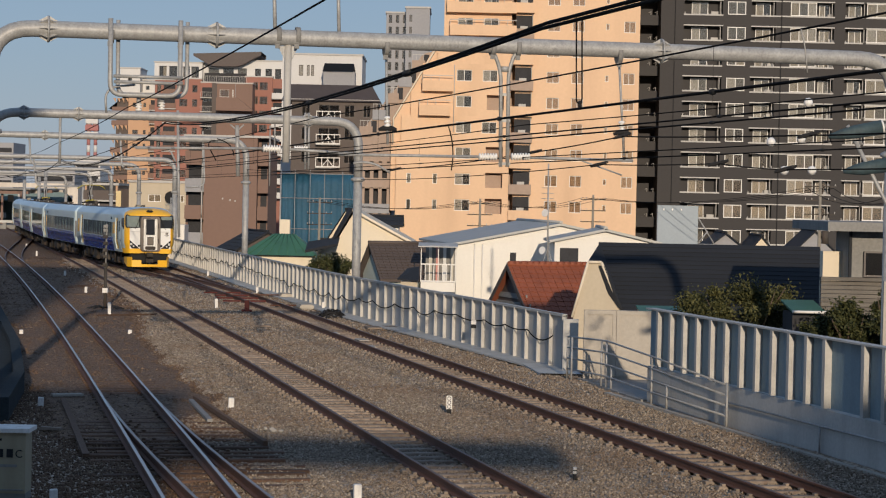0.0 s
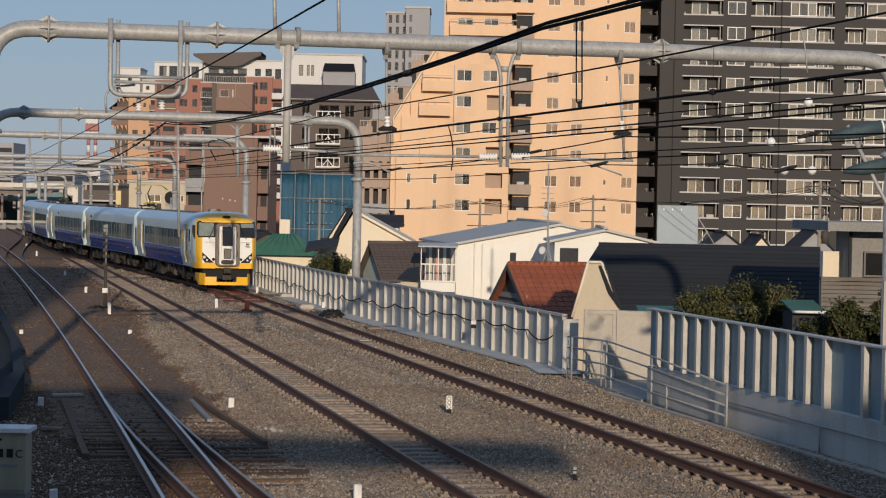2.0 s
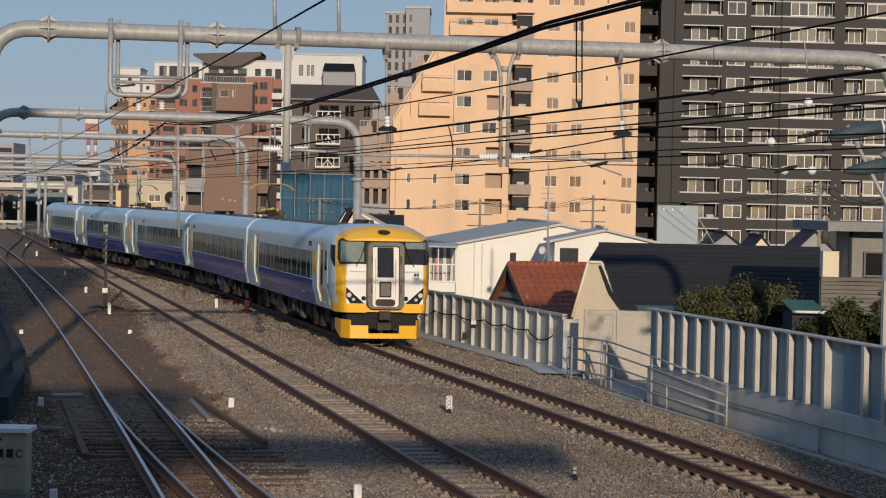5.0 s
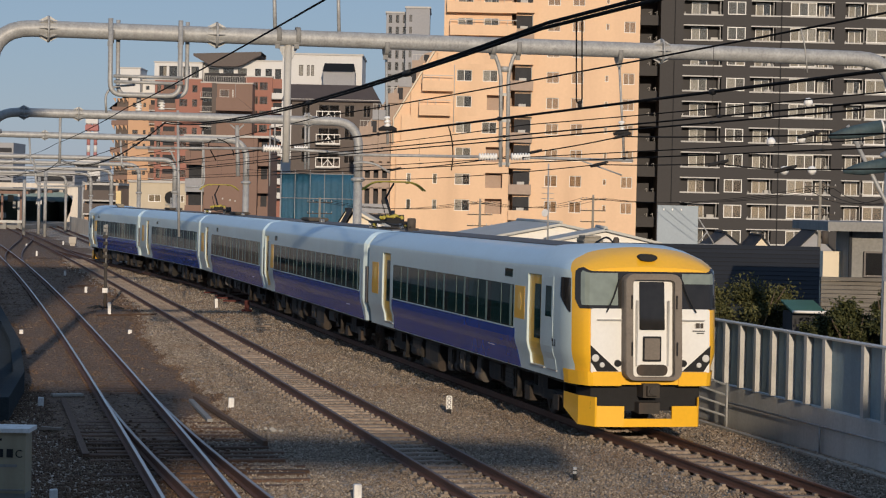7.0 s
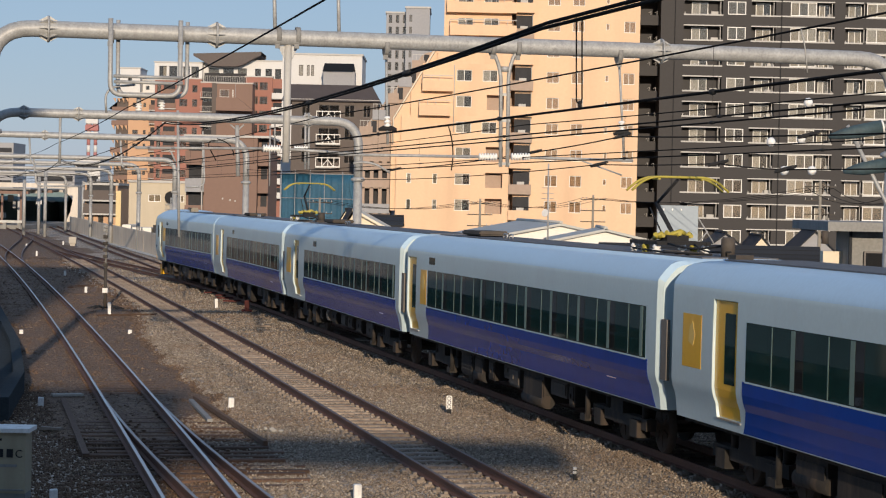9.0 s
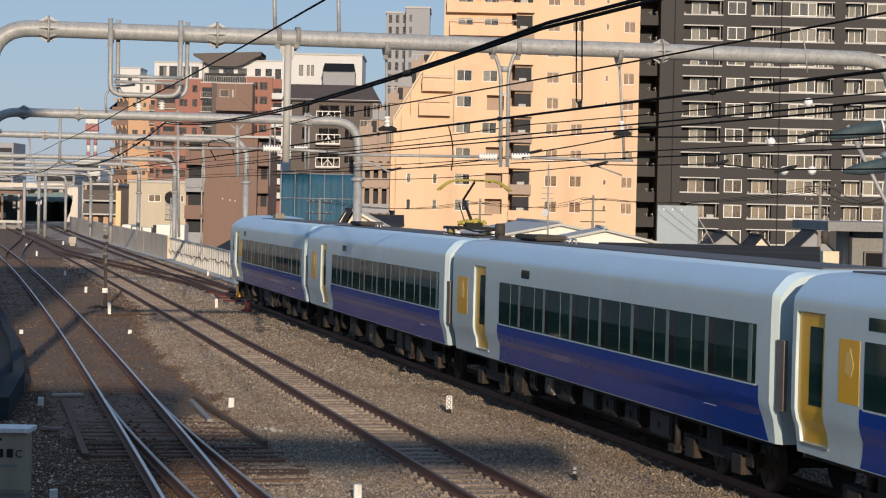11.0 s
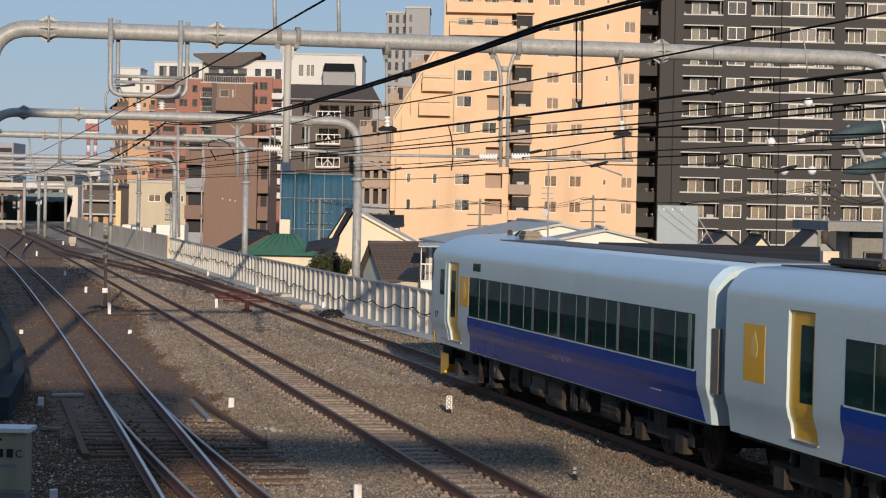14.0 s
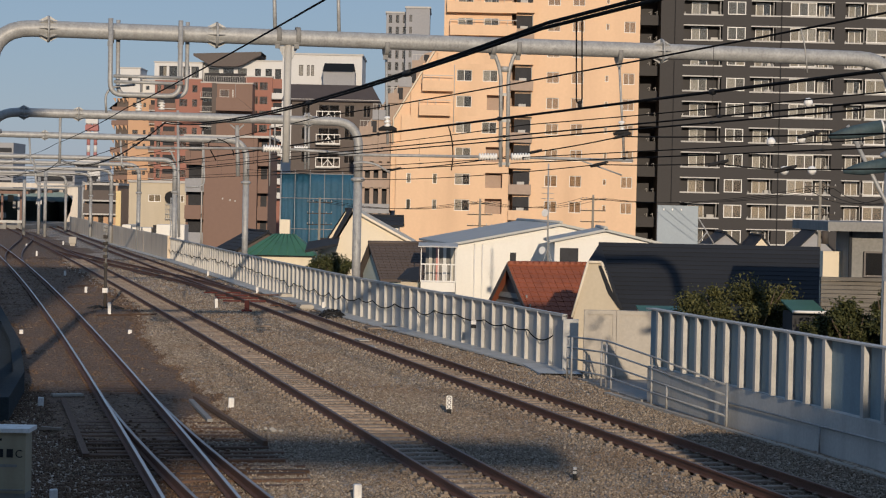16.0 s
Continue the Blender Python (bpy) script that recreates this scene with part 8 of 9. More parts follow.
def spring_balancers():
    for a, b, arm in (((6.54, 38.00, 5.48), (7.44, 38.00, 5.66), (7.48, 38.00, 4.22)), ((6.81, 38.00, 4.89), (7.56, 38.00, 5.02), (7.63, 38.00, 4.22))):
        t = thing("tension_balancer", Matrix(), "teal-grey tapered tension balancer on the wire", "tension balancer", "tension balancers")
        a, b = Vector(a), Vector(b)
        bm = bmesh.new()
        tube(bm, [a, a.lerp(b, 0.25), a.lerp(b, 0.45), b], [0.035, 0.085, 0.115, 0.125], 14)
        part("casing", bm, mat("teal_grey_casing", (0.045, 0.075, 0.085), 0.7, 0.0, 4, 0.25, 20, 0.1, (0.03, 0.04, 0.04, 0.5)), t)
        bm = bmesh.new()
        tube(bm, [b, b + (b - a).normalized() * 0.03], 0.13, 14)
        part("end_cap", bm, M_PORCELAIN, t)
        bm = bmesh.new()
        tube(bm, [b, b + (b - a).normalized() * 2.5], 0.05, 8)
        part("rod", bm, M_GALV, t)
    t = RETURN_WIRE
    for p in ((5.42, 37.00, 5.34), (5.92, 37.00, 5.40), (5.65, 37.00, 4.87), (6.11, 37.00, 4.88), (5.86, 36.00, 5.96)):
        p = Vector(p)
        d = Vector((0.5, -0.85, 0.1)).normalized()
        bm = bmesh.new()
        tube(bm, [p - d * 0.06, p - d * 0.03, p + d * 0.02, p + d * 0.07], [0.025, 0.075, 0.075, 0.025], 14)
        part("insulator", bm, M_PORCELAIN, t)
    t = thing("stay_arm", Matrix(), "pale slanted stay beside the balancers", "stay")
    pipe(t, [(6.86, 38.00, 5.68), (7.55, 38.00, 4.38), (7.68, 38.00, 4.13)], 0.035)


spring_balancers()


# ---------------------------------------------------------------- things on the ballast
def white_post(x, y, h, r=0.06, label="short white painted boundary post on the ballast", cat="post"):
    bm = bmesh.new()
    bx(bm, -r, r, -r, r, -0.1, h)
    bmesh.ops.bevel(bm, geom=bm.edges[:], offset=0.012, segments=1, affect="EDGES")
    thing_mesh("marker_post", bm, M_WHITEPOST, label, cat, "white posts", "", pose(x, y, BED, 0, random.Random(int(y * 10)).uniform(-2, 2), 10))


for g, h in (((-12.23, 81.78), 0.42), ((-15.85, 98.84), 0.26), ((-20.09, 118.25), 0.26), ((-4.39, 46.69), 0.2), ((-13.07, 69.12), 0.14), ((-9.85, 70.26), 0.14), ((-8.30, 46.17), 0.17), ((-8.92, 87.94), 0.36),
             ((-8.49, 101.99), 0.3), ((-4.72, 88.40), 0.30), ((-1.19, 32.84), 0.22), ((-32.90, 175.52), 0.3), ((-28.00, 153.19), 0.35), ((-32.04, 187.48), 0.3), ((-5.57, 32.15), 0.14), ((-12.95, 122.72), 0.25)):
    white_post(g[0], g[1], h)


def distance_marker():
    x, y = 0.20, 46.47
    t = thing("distance_marker", pose(x, y, BED), "white distance marker with dark ring marks", "marker")
    bm = bmesh.new()
    bx(bm, -0.06, 0.06, 0, 0.03, 0.06, 0.36)
    bmesh.ops.bevel(bm, geom=bm.edges[:], offset=0.014, segments=2, affect="EDGES")
    part("plate", bm, M_WHITEPOST, t)
    bm = bmesh.new()
    bx(bm, -0.045, 0.045, 0.0, 0.03, -0.1, 0.08)
    part("foot", bm, M_BLACK, t)
    for k in range(3):
        for s in (-1, 1):
            bm = bmesh.new()
            c = Vector((0.0, -0.004, 0.13 + 0.085 * k))
            pts = [c + Vector((0.035 * math.cos(a), 0, 0.036 * math.sin(a))) for a in (math.pi * (j / 6 - 0.5) * 1.0 + (0 if s > 0 else math.pi) for j in range(7))]
            tube(bm, pts, 0.006, 5)
            part("ring_mark", bm, M_BLACK, t)
    x, y = 2.21, 35.89
    t = thing("marker_post", pose(x, y, BED), "small black peg with white banded cap", "post", "white posts")
    for z0, z1, m in ((-0.05, 0.07, M_BLACK), (0.07, 0.115, M_WHITEPOST), (0.115, 0.13, M_BLACK), (0.13, 0.175, M_WHITEPOST)):
        bm = bmesh.new()
        tube(bm, [(0, 0, z0), (0, 0, z1)], 0.032, 10)
        part("band", bm, m, t)


def signal_post():
    x, y = -12.93, 85.28
    t = thing("signal_post", pose(x, y, BED), "slim dark signal post with small lamp heads", "signal")
    bm = bmesh.new()
    tube(bm, [(0, 0, -0.1), (0, 0, 1.6)], 0.06, 10)
    part("mast", bm, M_CASE, t)
    bm = bmesh.new()
    tube(bm, [(0, 0, 1.6), (0.02, 0, 3.25)], 0.035, 8)
    part("upper_mast", bm, M_CONC_DARK, t)
    for z in (1.62, 1.95, 2.2, 2.45, 2.7, 2.95, 3.1):
        bm = bmesh.new()
        bx(bm, -0.1, 0.07, -0.08, 0.06, z, z + 0.13)
        tube(bm, [(-0.02, -0.08, z + 0.06), (-0.02, -0.15, z + 0.07)], 0.05, 8)
        part("fitting", bm, M_CASE if z < 2.8 else M_CONC_DARK, t)
    bm = bmesh.new()
    bx(bm, -0.1, 0.1, -0.1, 0.1, 0.62, 0.8)
    part("white_band", bm, M_WHITEPOST, t)
    bm = bmesh.new()
    for k in range(14):
        a = 2.4 * k
        tube(bm, [(0.1 * math.cos(a), 0.1 * math.sin(a), 0.05), (0.35 * math.cos(a), 0.5 * math.sin(a), 0.12), (0.75 * math.cos(a), 1.1 * math.sin(a), 0.0)], 0.025, 5)
    part("cable_heap", bm, M_BLACK, t)


def point_machines():
    for p, w, m, l in (((-7.03, 97.99), 0.7, M_CONC, "pale point machine casing beside the rail"), ((-5.65, 88.91), 1.1, M_CONC, "pale point machine casing beside the rail")):
        t = thing("point_machine", pose(p[0] + 0.1, p[1], BED, 0, 0, 12), l, "point machine", "point machines")
        bm = bmesh.new()
        bx(bm, -0.28, 0.28, -w, w, 0, 0.2)
        bmesh.ops.bevel(bm, geom=bm.edges[:], offset=0.05, segments=2, affect="EDGES")
        part("casing", bm, m, t)
        bm = bmesh.new()
        tube(bm, [(-0.28, 0, 0.12), (-1.3, 0.1, 0.1)], 0.03, 6)
        part("rod", bm, M_RAIL, t)
    x, y = -4.30, 83.03
    bm = bmesh.new()
    for k in range(10):
        a = 0.63 * k
        tube(bm, [(0.5 * math.cos(a), 1.3 * math.sin(a), 0.03), (0.3 * math.cos(a + 1), 1.0 * math.sin(a + 1), 0.22), (0.5 * math.cos(a + 2), 1.2 * math.sin(a + 2), 0.03)], 0.04, 5)
    thing_mesh("cable_coil", bm, M_BLACK, "tangle of black cables at the barrier's foot", "cable", "", "", pose(x + 0.2, y, BED))
    x, y = -7.53, 85.86
    t = thing("switch_stand", pose(x, y, BED), "small red switch stand beside the rail", "switch stand")
    red = mat("faded_red_paint", (0.085, 0.018, 0.014), 0.85, 0, 4, 0.2, 20, 0.1)
    bm = bmesh.new()
    bx(bm, -0.09, 0.09, -0.06, 0.06, -0.05, 0.42)
    bx(bm, -0.2, 0.2, -0.2, 0.2, -0.05, 0.06)
    part("stand", bm, red, t)
    for k in range(1, 9, 2):
        y2 = 91 + 1.25 * k
        x2 = right_x(y2) + random.Random(k).uniform(-0.5, 0.1)
        bm = bmesh.new()
        bx(bm, -0.9, 0.9, -0.05, 0.05, -0.02, 0.05)
        thing_mesh("stretcher_bar", bm, red if k % 2 else M_RAIL, "rust-red stretcher bar across the turnout", "rod", "stretcher bars", "", pose(x2, y2, -0.12, 0, 0, 12 + 4 * (k % 3)))


def loose_bits():
    x, y = -3.14, 41.85
    t = thing("stone_block", pose(x, y, BED), "broken pale stone blocks on the ballast", "stone")
    for k, (a, b, s) in enumerate(((0, 0, 0.1), (0.18, -0.1, 0.07), (-0.15, 0.15, 0.06))):
        bm = bmesh.new()
        bmesh.ops.create_icosphere(bm, subdivisions=2, radius=s)
        for v in bm.verts:
            v.co *= 0.75 + 0.5 * noise.noise(v.co * 9 + Vector((k, 0, 0)))
            v.co.z *= 0.7
        o = part("stone", bm, M_CONC, t)
        o.matrix_basis = pose(a, b, 0.05)
    for (px_, py_), w, d, rot in (((-12.94, 92.97), 0.9, 0.12, 30), ((-12.52, 91.12), 0.6, 0.12, 30), ((-16.92, 103.99), 0.12, 2.4, -18), ((-17.19, 105.19), 0.1, 2.0, -18), ((-11.45, 80.90), 0.08, 2.5, -50), ((-6.09, 75.72), 0.5, 0.25, 10), ((-2.34, 76.11), 0.5, 0.9, 10), ((-1.77, 76.65), 0.45, 0.8, 10)):
        bm = bmesh.new()
        bx(bm, -w / 2, w / 2, -d / 2, d / 2, 0, 0.06)
        thing_mesh("plank", bm, M_TIMBER if d > 1.5 else M_SLEEPER, "loose weathered board on the ballast", "board", "loose boards", "", pose(px_, py_, BED, 0, 0, rot))
    for k in range(9):
        y = 66 + 3.1 * k
        x = right_x(y) - 0.2 + 0.35 * (k % 2)
        if k in (0, 1, 2, 4, 6):
            bm = bmesh.new()
            bx(bm, -0.16, 0.16, -0.4, 0.4, 0, 0.03)
            bmesh.ops.bevel(bm, geom=bm.edges[:], offset=0.01, segments=1, affect="EDGES")
            thing_mesh("cover_plate", bm, M_CONC, "pale cover plate between the rails", "cover plate", "cover plates", "", pose(x, y, -0.155, 0, 0, 13))


def cabinet():
    x, y = -6.32, 31.79
    t = thing("equipment_cabinet", pose(x - 0.3, y + 0.1, BED, 0, 0, 0), "cream steel equipment cabinet with a pale lid", "cabinet")
    m = mat("cream_cabinet_paint", (0.36, 0.31, 0.21), 0.6, 0, 1.5, 0.08, 20, 0.05, (0.2, 0.16, 0.1, 0.3))
    w = 0.68
    core(t, -0.6, w, 0, 0.5, 0.1, 0.98, m, "case")
    core(t, -0.66, w + 0.06, -0.06, 0.56, 0.98, 1.04, M_WHITEPOST, "lid")
    core(t, -0.6, w, 0.02, 0.48, -0.2, 0.1, M_CONC_DARK, "plinth")
    core(t, -0.6, w - 0.02, -0.01, 0.0, 0.14, 0.16, M_CONC_DARK, "seam")
    core(t, 0.25, 0.36, -0.012, 0.0, 0.62, 0.74, M_BLACK, "mark")
    core(t, 0.41, 0.50, -0.012, 0.0, 0.62, 0.74, M_BLACK, "mark")
    core(t, 0.3, 0.56, -0.012, 0.0, 0.48, 0.52, M_CONC_DARK, "mark")
    core(t, 0.3, 0.34, -0.012, 0.0, 0.86, 0.89, M_BLACK, "mark")
    cu = bpy.data.curves.new("letter", "FONT")
    cu.body = "C"
    cu.size = 0.16
    cu.extrude = 0.004
    tmp = bpy.data.objects.new("letter", cu)
    scene.collection.objects.link(tmp)
    me = bpy.data.meshes.new_from_object(tmp.evaluated_get(bpy.context.evaluated_depsgraph_get()))
    bpy.data.objects.remove(tmp)
    me.materials.append(M_BLACK)
    o = new("letter", me)
    o.parent = t
    o.matrix_basis = pose(0.53, -0.006, 0.62, 90, 0, 0)


def left_wall():
    """Dark parapet and girders at the near side of the line; their colour holds the shade."""
    t = thing("parapet", Matrix(), "dark steel-capped parapet beside the line, its shade in the colour", "wall")
    edge = [(-6.9, 26.0), (-8.35, 43.0), (-9.25, 49.4), (-11.4, 60.0), (-14.6, 74.0), (-20.6, 100.0), (-33.5, 150)]
    for (x0, y0), (x1, y1) in zip(edge, edge[1:]):
        m = Matrix.Translation((x0, y0, BED)) @ pose(0, 0, 0, 0, 0, math.degrees(math.atan2(y1 - y0, x1 - x0)) - 90)
        l = math.hypot(x1 - x0, y1 - y0)
        if y0 < 43:
            continue
        bm = bmesh.new()
        bx(bm, -0.25, 0.0, 0, l, -0.3, 0.45)
        o = part("girder", bm, M_SHADED_STEEL, t)
        o.matrix_basis = m
        bm = bmesh.new()
        bx(bm, -3.5, -0.25, 0, l, -0.3, 0.25)
        o = part("deck", bm, M_SHADED_STEEL, t)
        o.matrix_basis = m
        bm = bmesh.new()
        for k in range(int(l / 2.4)):
            bx(bm, -1.2, -0.7, 2.4 * k, 2.4 * k + 0.5, 0.25, 0.55)
        o = part("cable_box", bm, M_SHADED_STEEL, t)
        o.matrix_basis = m


def rust_bed():
    """Rust-stained stretch of ballast round the bright track."""
    bm = bmesh.new()
    rows = []
    for k in range(300):
        y = 40 + 0.5 * k if k < 240 else 160 + 2.5 * (k - 240)
        west = -2.4 - 7.0 * ease((y - 50) / 12) + 0.3 * noise.noise((0, y * 0.3, 1))
        east = dark_edge(y) + 0.2
        r = []
        for j, o in enumerate((west, west * 0.6, -0.8, 0.0, 0.8, 1.0 + (east - 1.0) * 0.6, east)):
            x = left_x(y) + o
            r.append(bm.verts.new((x, y, BED - 0.02 + 0.035 * (noise.noise((x * 0.5, y * 0.35, 0.0)) + 0.6 * noise.noise((x * 1.7, y * 1.5, 3.0))) + (0.03 if 0 < j < 6 else -0.03))))
        rows.append(r)
    for a, b in zip(rows, rows[1:]):
        for k in range(6):
            bm.faces.new((a[k], a[k + 1], b[k + 1], b[k])).smooth = True
    thing_mesh("ballast_strip", bm, M_BALLAST_RUST, "dark rust-stained ballast round the bright track", "ballast", "", "structure")


distance_marker()
signal_post()
point_machines()
loose_bits()
cabinet()
left_wall()
rust_bed()


def barrier_cable():
    """Black cable slung along the barrier, with a small white box."""
    t = thing("barrier_cable", Matrix(), "black cable slung in loops along the barrier", "cable")
    bm = bmesh.new()
    pts = []
    y = 59.5
    k = 0
    rnd = random.Random(8)
    while y < 165:
        gap, sag = rnd.uniform(2.0, 3.4), rnd.choice((0.06, 0.10, 0.14, 0.20))
        for i in range(8):
            q = i / 8
            yy = y + gap * q
            z = 0.60 + 0.12 * math.sin(yy * 0.12) - sag * 4 * q * (1 - q)
            pts.append((barrier_x(yy) - 0.14, yy, z))
        y += gap
        k += 1
    tube(bm, pts, 0.018, 5)
    part("cable", bm, M_WIRE, t)
    x, y, z = 0.96, 66.50, 0.60
    bm = bmesh.new()
    bx(bm, x - 0.07, x + 0.07, y - 0.3, y - 0.2, z - 0.03, z + 0.09)
    part("box", bm, M_WHITEPOST, t)
    bm = bmesh.new()
    bx(bm, x - 0.08, x + 0.08, y - 0.32, y - 0.2, z - 0.14, z - 0.03)
    part("box_foot", bm, M_BLACK, t)


barrier_cable()


# ---------------------------------------------------------------- far end of the line
def far_bridge():
    D = 300.0
    t = thing("road_bridge", pose(0, 0, 0), "road bridge with a dark opening over the far tracks", "bridge")
    a, b = -53.80, -50.14
    # brighter copy of the teal paints daylight onto the girder's face
    lit = mat("lit_teal_girder", (0.13, 0.19, 0.20), 0.7, 0, 0.6, 0.2, 8, 0.1)
    core(t, a - 26, b - 0.6, D, D + 0.6, 2.95, 4.65, lit, "girder", "teal bridge girder in the lit tone")
    core(t, a - 26, b - 0.6, D + 0.6, D + 14, 3.2, 4.65, M_TEAL, "deck")
    for k in range(8):
        core(t, a - 2.6 + 0.55 * k, a - 2.52 + 0.55 * k, D - 0.06, D, 2.95, 4.65, lit, "stiffener")
    bm = bmesh.new()                            # abutment with a raked edge
    pr = [(-51.1, -0.5), (-49.2, -0.5), (-49.2, 5.1), (-51.3, 5.1), (-51.1, 4.6), (-49.9, 3.2), (-50.2, 1.6)]
    va, vb = [bm.verts.new((x, D - 1.2, z)) for x, z in pr], [bm.verts.new((x, D + 14, z)) for x, z in pr]
    bm.faces.new(va)
    bm.faces.new(vb[::-1])
    for k in range(len(pr)):
        bm.faces.new((va[k], vb[k], vb[(k + 1) % len(pr)], va[(k + 1) % len(pr)]))
    part("abutment", bm, M_CONC_PALE, t, "cream concrete abutment")
    core(t, a - 26, -50.4, D + 13.8, D + 14.5, -0.5, 3.4, M_TEAL, "shade_wall")
    core(t, a - 1.0, a - 0.4, D - 0.5, D + 13, -0.5, 3.4, M_TEAL, "pier")
    core(t, a - 26, -49.2, D - 9, D - 8.4, 4.75, 5.35, M_CONC_PALE, "service_beam", "pale service beam")
    rnd = random.Random(4)
    p = thing("station_platform", Matrix(), "far station platform with columns, beams and cluttered canopy", "platform")
    core(p, -64, -48.6, 258, 296, -0.4, 0.30, M_CONC_DARK, "base")
    core(p, -64, -48.5, 257.6, 258.0, 0.55, 0.85, M_CONC_MID, "edge", "grey platform edge")
    for k in range(9):
        core(p, -63 + 1.7 * k, -62.6 + 1.7 * k, 257.7, 258.1, -0.3, 0.55, M_CONC_DARK, "pier")
    for k in range(4):
        core(p, -64, -49.0, 262 + 8 * k, 262.8 + 8 * k, 3.9 + 0.1 * k, 4.25 + 0.1 * k, M_CONC if k % 2 else M_BROWN, "canopy_beam")
    core(p, -64, -49.5, 266, 292, 4.4, 4.6, M_CONC_DARK, "canopy")
    for k in range(16):
        x, y, w = rnd.uniform(-58, -49.5), rnd.uniform(259, 285), rnd.uniform(0.15, 0.8)
        z = rnd.uniform(0.9, 3.0)
        core(p, x, x + w, y, y + 0.3, z, z + rnd.uniform(0.2, 1.0), rnd.choice((M_CONC, M_BROWN, M_CONC_DARK, M_WHITEB, M_GREYB)), "fitting")
    for k in range(7):
        core(p, -58 + 1.4 * k, -57.75 + 1.4 * k, 260 + 3 * (k % 3), 260.3 + 3 * (k % 3), 0.3, 4.2, M_GALV if k % 2 else M_BROWN, "column")
    x, y = -30.73, 184.23
    bm = bmesh.new()
    bx(bm, -0.3, 0.3, 0, 0.4, 0.2, 0.75)
    bx(bm, -0.2, 0.2, 0.1, 0.5, -0.1, 0.2)
    thing_mesh("relay_box", bm, M_CONC, "cream relay box between the far tracks", "relay box", "", "", pose(x, y, BED))
    for k, (u, v, h) in enumerate((((-41.86, 221.73)[0], (-41.86, 221.73)[1], 6.2), ((-42.29, 232.13)[0], (-42.29, 232.13)[1], 6.0), ((-39.17, 218.41)[0], (-39.17, 218.41)[1], 6.4), ((-42.56, 262.10)[0], (-42.56, 262.10)[1], 5.8), ((-38.83, 249.32)[0], (-38.83, 249.32)[1], 6.0))):
        bm = bmesh.new()
        tube(bm, [(0, 0, -0.3), (0, 0, h)], 0.17, 8)
        thing_mesh("line_post", bm, M_GALV, "grey line post in the distance", "post", "far posts", "", pose(u, v, BED))


def utility_pole(x, y, z, h, label, arms=3):
    t = thing("utility_pole", pose(x, y, STREET), label, "utility pole", "utility poles")
    bm = bmesh.new()
    tube(bm, [(0, 0, 0), (0, 0, z + h - STREET)], [0.13, 0.075], 10)
    part("pole", bm, M_VENT, t)
    for k in range(arms):
        zz = z + h - STREET - 0.35 - 0.75 * k
        bm = bmesh.new()
        bx(bm, -0.85, 0.85, -0.04, 0.04, zz, zz + 0.06)
        part("crossarm", bm, M_CASE, t)
        for q in (-0.8, -0.45, 0.45, 0.8):
            part("insulator", ribbed((q, 0, zz + 0.06), (q, 0, zz + 0.17), 0.03, 2), M_SLAB, t)
    bm = bmesh.new()
    tube(bm, [(0.3, -0.1, z + h - STREET - 3.4), (0.3, -0.1, z + h - STREET - 2.7)], 0.2, 12)
    part("transformer", bm, M_CASE, t)
    return t


def town_poles():
    for u in ((-8.38, 150.00, 4.25), (2.44, 150.00, 4.40), (10.06, 150.00, 4.83), (20.29, 120.00, 5.74)):
        utility_pole(u[0], u[1], u[2], 0.0, "concrete utility pole with crossarms and white insulators", 4 if u[0] > 15 else 3)
    t = thing("roof_antenna", Matrix(), "thin rooftop antenna mast with small dishes", "antenna")
    a, b = Vector((4.34, 92.00, 1.55)), Vector((4.29, 92.00, 5.86))
    pipe(t, [a, b], 0.035, "mast")
    for p, r in (((4.24, 92.00, 3.80), 0.16), ((4.16, 92.00, 2.25), 0.16)):
        bm = bmesh.new()
        p = Vector(p)
        d = Vector((-0.6, -0.75, 0.2)).normalized()
        tube(bm, [p, p + d * 0.08, p + d * 0.1], [r * 0.4, r, r * 1.02], 16)
        part("dish", bm, M_WHITEPOST, t)
    for s in (-0.3, 0.3):
        pipe(t, [Vector((4.33, 92.00, 2.35)), a + Vector((s, 0, -0.1))], 0.02, "stay")
    for k in range(3):
        pipe(t, [Vector((4.28, 92.00, 4.41)) + Vector((-0.25, 0, 0.22 * k)), Vector((4.28, 92.00, 4.41)) + Vector((0.25, 0, 0.22 * k))], 0.012, "element")
    w = thing("town_wires", Matrix(), "thin black street wires between utility poles", "overhead wire")
    ends = [(-8.38, 150.00, 4.17), (2.44, 150.00, 4.33), (10.06, 150.00, 4.72), (20.29, 120.00, 5.44), (18.61, 90.00, 4.87)]
    for o in (-0.7, 0.0, 0.7):
        bm = bmesh.new()
        for a, b in zip(ends, ends[1:]):
            wire(bm, Vector(a) + Vector((o, 0, -0.1)), Vector(b) + Vector((o, 0, -0.1)), 0.55, 0.014, 10)
        part("wire", bm, M_WIRE, w)


far_bridge()
town_poles()


# ---------------------------------------------------------------- trees
M_BARK = mat("tree_bark", (0.09, 0.065, 0.045), 0.95, 0, 4, 0.3, 25, 0.4)


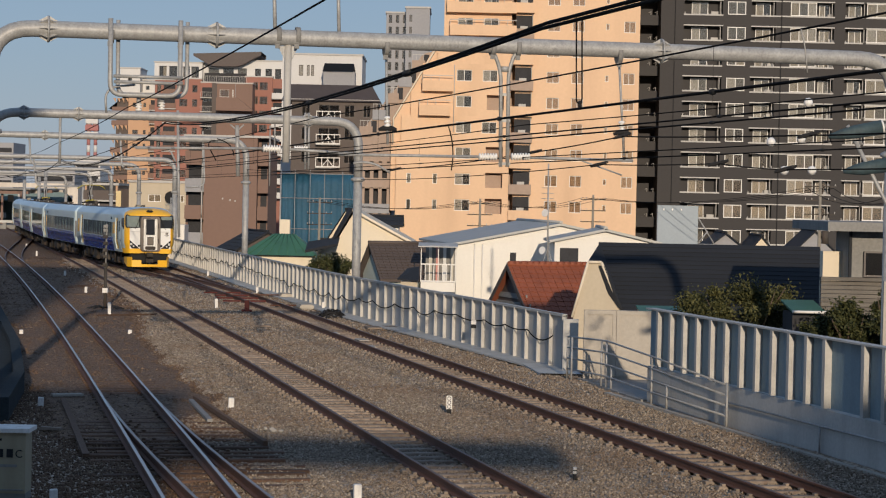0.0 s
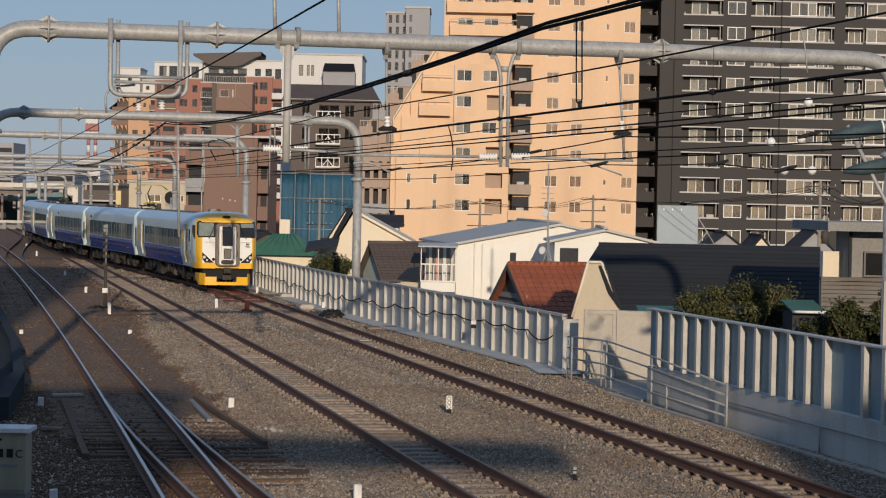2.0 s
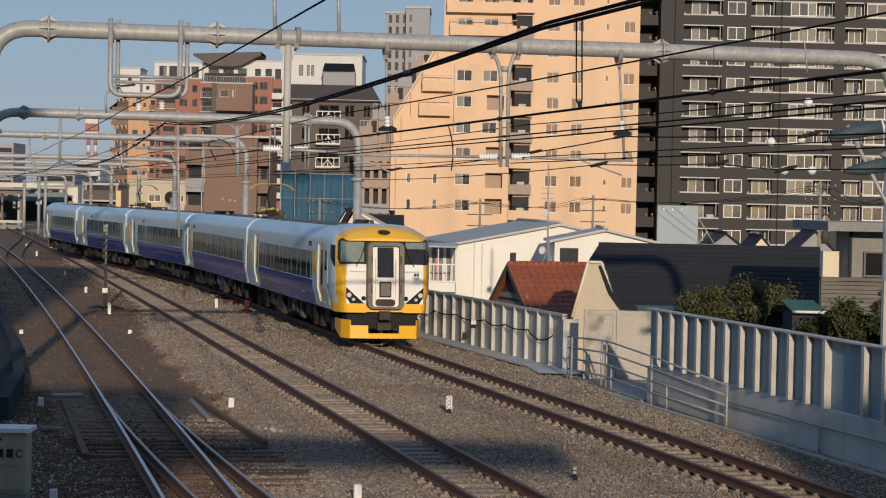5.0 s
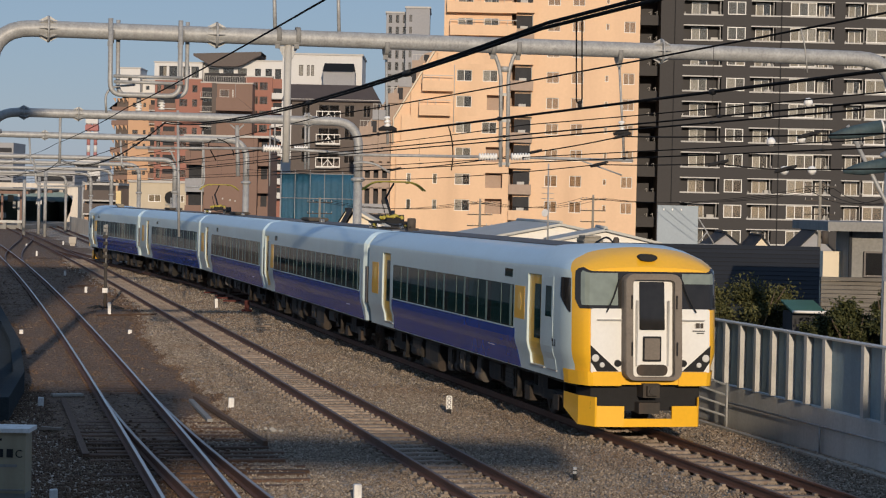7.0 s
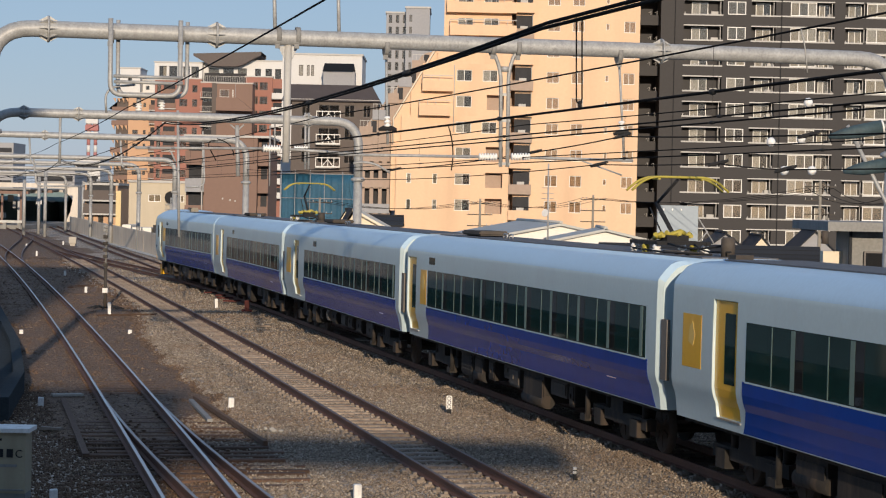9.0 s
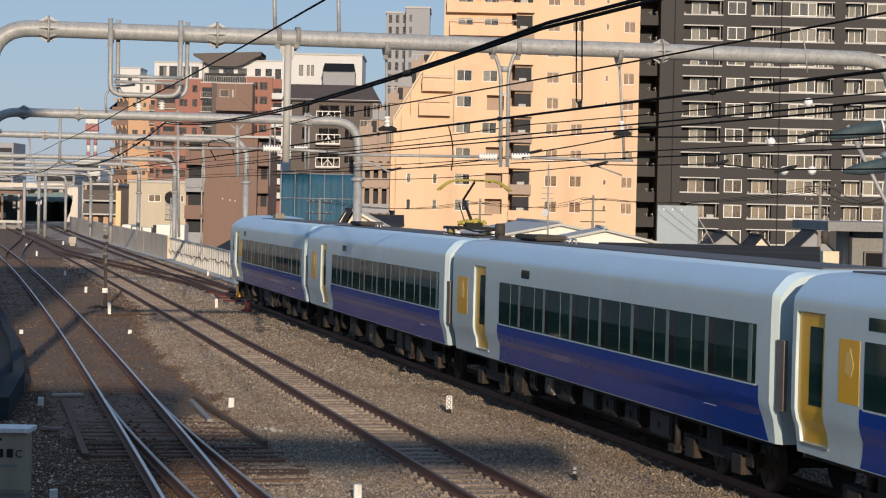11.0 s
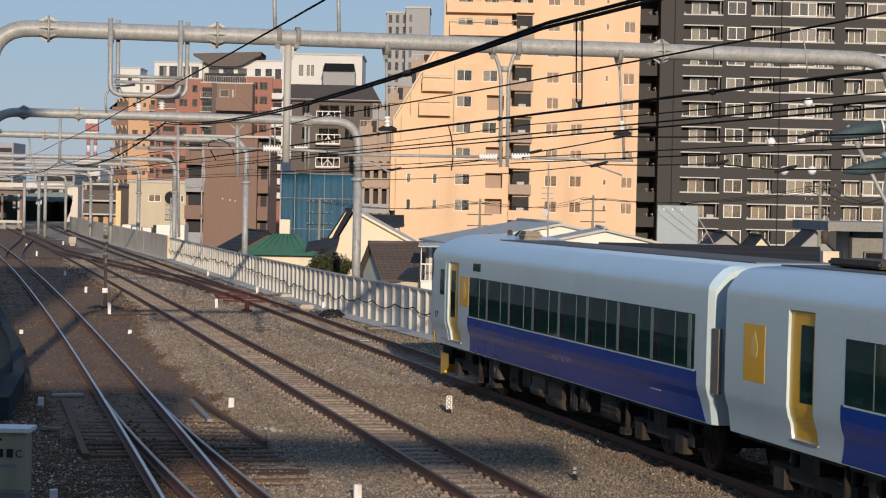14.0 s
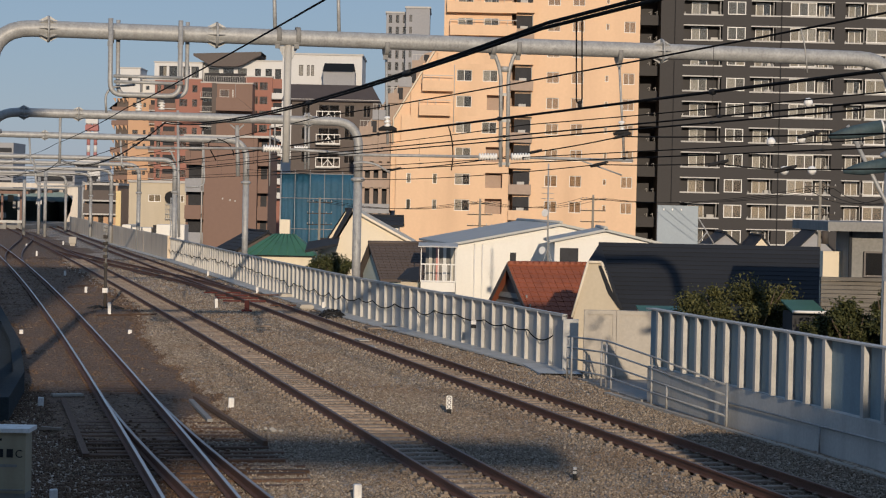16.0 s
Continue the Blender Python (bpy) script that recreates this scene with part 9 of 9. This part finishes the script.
def leaf_mat(name, rgb):
    m = bpy.data.materials.new(name)
    m.use_nodes = True
    n, l = m.node_tree.nodes, m.node_tree.links
    p = n["Principled BSDF"]
    geo = n.new("ShaderNodeNewGeometry")
    ramp = n.new("ShaderNodeValToRGB")
    e = ramp.color_ramp.elements
    e[0].color = (rgb[0] * 0.45, rgb[1] * 0.5, rgb[2] * 0.5, 1)
    e[1].color = (rgb[0] * 1.7, rgb[1] * 1.45, rgb[2] * 1.2, 1)
    l.new(geo.outputs["Random Per Island"], ramp.inputs[0])
    l.new(ramp.outputs[0], p.inputs["Base Color"])
    p.inputs["Roughness"].default_value = 0.6
    p.inputs["Specular IOR Level"].default_value = 0.15
    return m


M_LEAF = leaf_mat("olive_green_leaf", (0.072, 0.080, 0.036))
M_LEAF2 = leaf_mat("deep_green_leaf", (0.050, 0.060, 0.027))


def tree(x, y, z, w, h, d, leaves, label, m, seed, size=0.11):
    """z: foot; crown w wide, h high, on limbs; leaves are small folded blades in clumps."""
    rnd = random.Random(seed)
    t = thing("tree", pose(x, y, STREET), label, "tree", "trees by the line")
    top = z - STREET
    bm = bmesh.new()
    tube(bm, [(0, 0, 0), (0.05, 0, top * 0.5), (0.0, 0.1, top)], [0.16, 0.12, 0.08], 9)
    tips = []
    for k in range(11):
        a = rnd.uniform(0, 2 * math.pi)
        e = Vector((math.cos(a) * w * 0.42 * rnd.uniform(0.4, 1), math.sin(a) * d * 0.42, top + h * rnd.uniform(0.2, 0.9)))
        b = Vector((0, 0, top * rnd.uniform(0.6, 0.95)))
        tube(bm, [b, b.lerp(e, 0.5) + Vector((0, 0, 0.15)), e], [0.06, 0.035, 0.012], 6)
        tips.append(e)
    part("trunk", bm, M_BARK, t)
    verts, faces = [], []
    clumps = []
    for k in range(48):
        a, q = rnd.uniform(0, 2 * math.pi), rnd.random() ** 0.5
        zz = rnd.random()
        r = math.sqrt(max(0.05, 1 - (zz * 1.5 - 0.55) ** 2)) * rnd.uniform(0.75, 1.1)
        clumps.append((Vector((math.cos(a) * q * w / 2 * r, math.sin(a) * q * d / 2 * r, top + h * zz * (0.8 + 0.3 * noise.noise((a, q * 3, seed))))), rnd.uniform(0.07, 0.27) * w / 3.0 + 0.05))
    for k in range(leaves):
        c, r = rnd.choice(clumps)
        p = c + Vector((rnd.gauss(0, 1), rnd.gauss(0, 1), rnd.gauss(0, 0.75))) * r * 0.62
        n = Vector((rnd.gauss(0, 1), rnd.gauss(0, 1), rnd.gauss(0.6, 1))).normalized()
        u = n.orthogonal().normalized()
        u = Matrix.Rotation(rnd.uniform(0, 6.28), 3, n) @ u
        v = n.cross(u)
        s = size * rnd.uniform(0.6, 1.25)
        i = len(verts)
        verts += [p - u * s * 0.5, p + v * s * 0.26 + n * s * 0.06, p + u * s * 0.55, p - v * s * 0.26 + n * s * 0.06]
        faces += [(i, i + 1, i + 2), (i, i + 2, i + 3)]
    me = bpy.data.meshes.new("crown")
    me.from_pydata([tuple(v) for v in verts], [], faces)
    me.materials.append(m)
    o = new("crown", me)
    o.parent = t
    tagged(o, "", "", "", "stuff")


tree(8.74, 64, 0.28, 4.1, 2.05, 2.2, 17000, "broad olive-green tree behind the barrier", M_LEAF, 4, 0.10)
tree(7.75, 65.5, 0.37, 2.0, 1.3, 1.5, 9000, "olive-green shrub tree beside the slate roof", M_LEAF, 5)
tree(10.43, 57, 0.63, 2.5, 1.1, 1.5, 11000, "deep green bushy tree behind the barrier", M_LEAF2, 6)
tree(11.31, 56, 1.00, 1.2, 1.3, 1.2, 4000, "deep green bushy tree beside the grey house", M_LEAF2, 8)
tree(-4.9, 100, 0.88, 2.5, 0.72, 1.4, 7500, "dark green garden tree behind the barrier", M_LEAF2, 7, 0.12)


# ---------------------------------------------------------------- behind the viewer
def shade_blocks_behind():
    """Unseen blocks and a slab added behind the viewer; the low sun throws their shade over the near line."""
    b = thing("shade_blocks", pose(0, 0, 0), "unseen grey blocks and slab added to shade the near line", "station building")
    core(b, -5.0, 0.8, -27, -15, STREET, 13.8, M_CONC_DARK, "west_shade_block")
    core(b, -40, -5.2, -30, -15, STREET, 31.0, M_CONC_DARK, "tall_shade_block")
    core(b, 11.9, 40, -27, -15, STREET, 12.45, M_CONC_DARK, "east_shade_block")
    # unseen slab placed to throw a band of shade across the tracks
    core(b, 0.8, 7.7, -17.5, -15, 11.3, 11.85, M_CONC_DARK, "canopy")
    core(b, -3.0, 3.0, -15, 1.2, STREET, 2.55, M_CONC_DARK, "platform_deck")


shade_blocks_behind()


def west_row():
    """Plain dark buildings added along the other side of the line, outside the view, for the train windows to reflect.
    """
    rnd = random.Random(2)
    y = -40.0
    while y < 150:
        w = rnd.uniform(9, 16)
        x = left_x(y + w) - 16 - rnd.uniform(0, 5)
        b = thing("reflected_block", pose(x, y, STREET), "plain unseen building added for window reflections", "building", "trackside buildings")
        core(b, -10, 0, 0, w - 6.0, 0, rnd.uniform(5.0, 8.0), rnd.choice((M_GREYB, M_BROWN, M_ORANGE)), "wall")
        y += w


west_row()


motions()
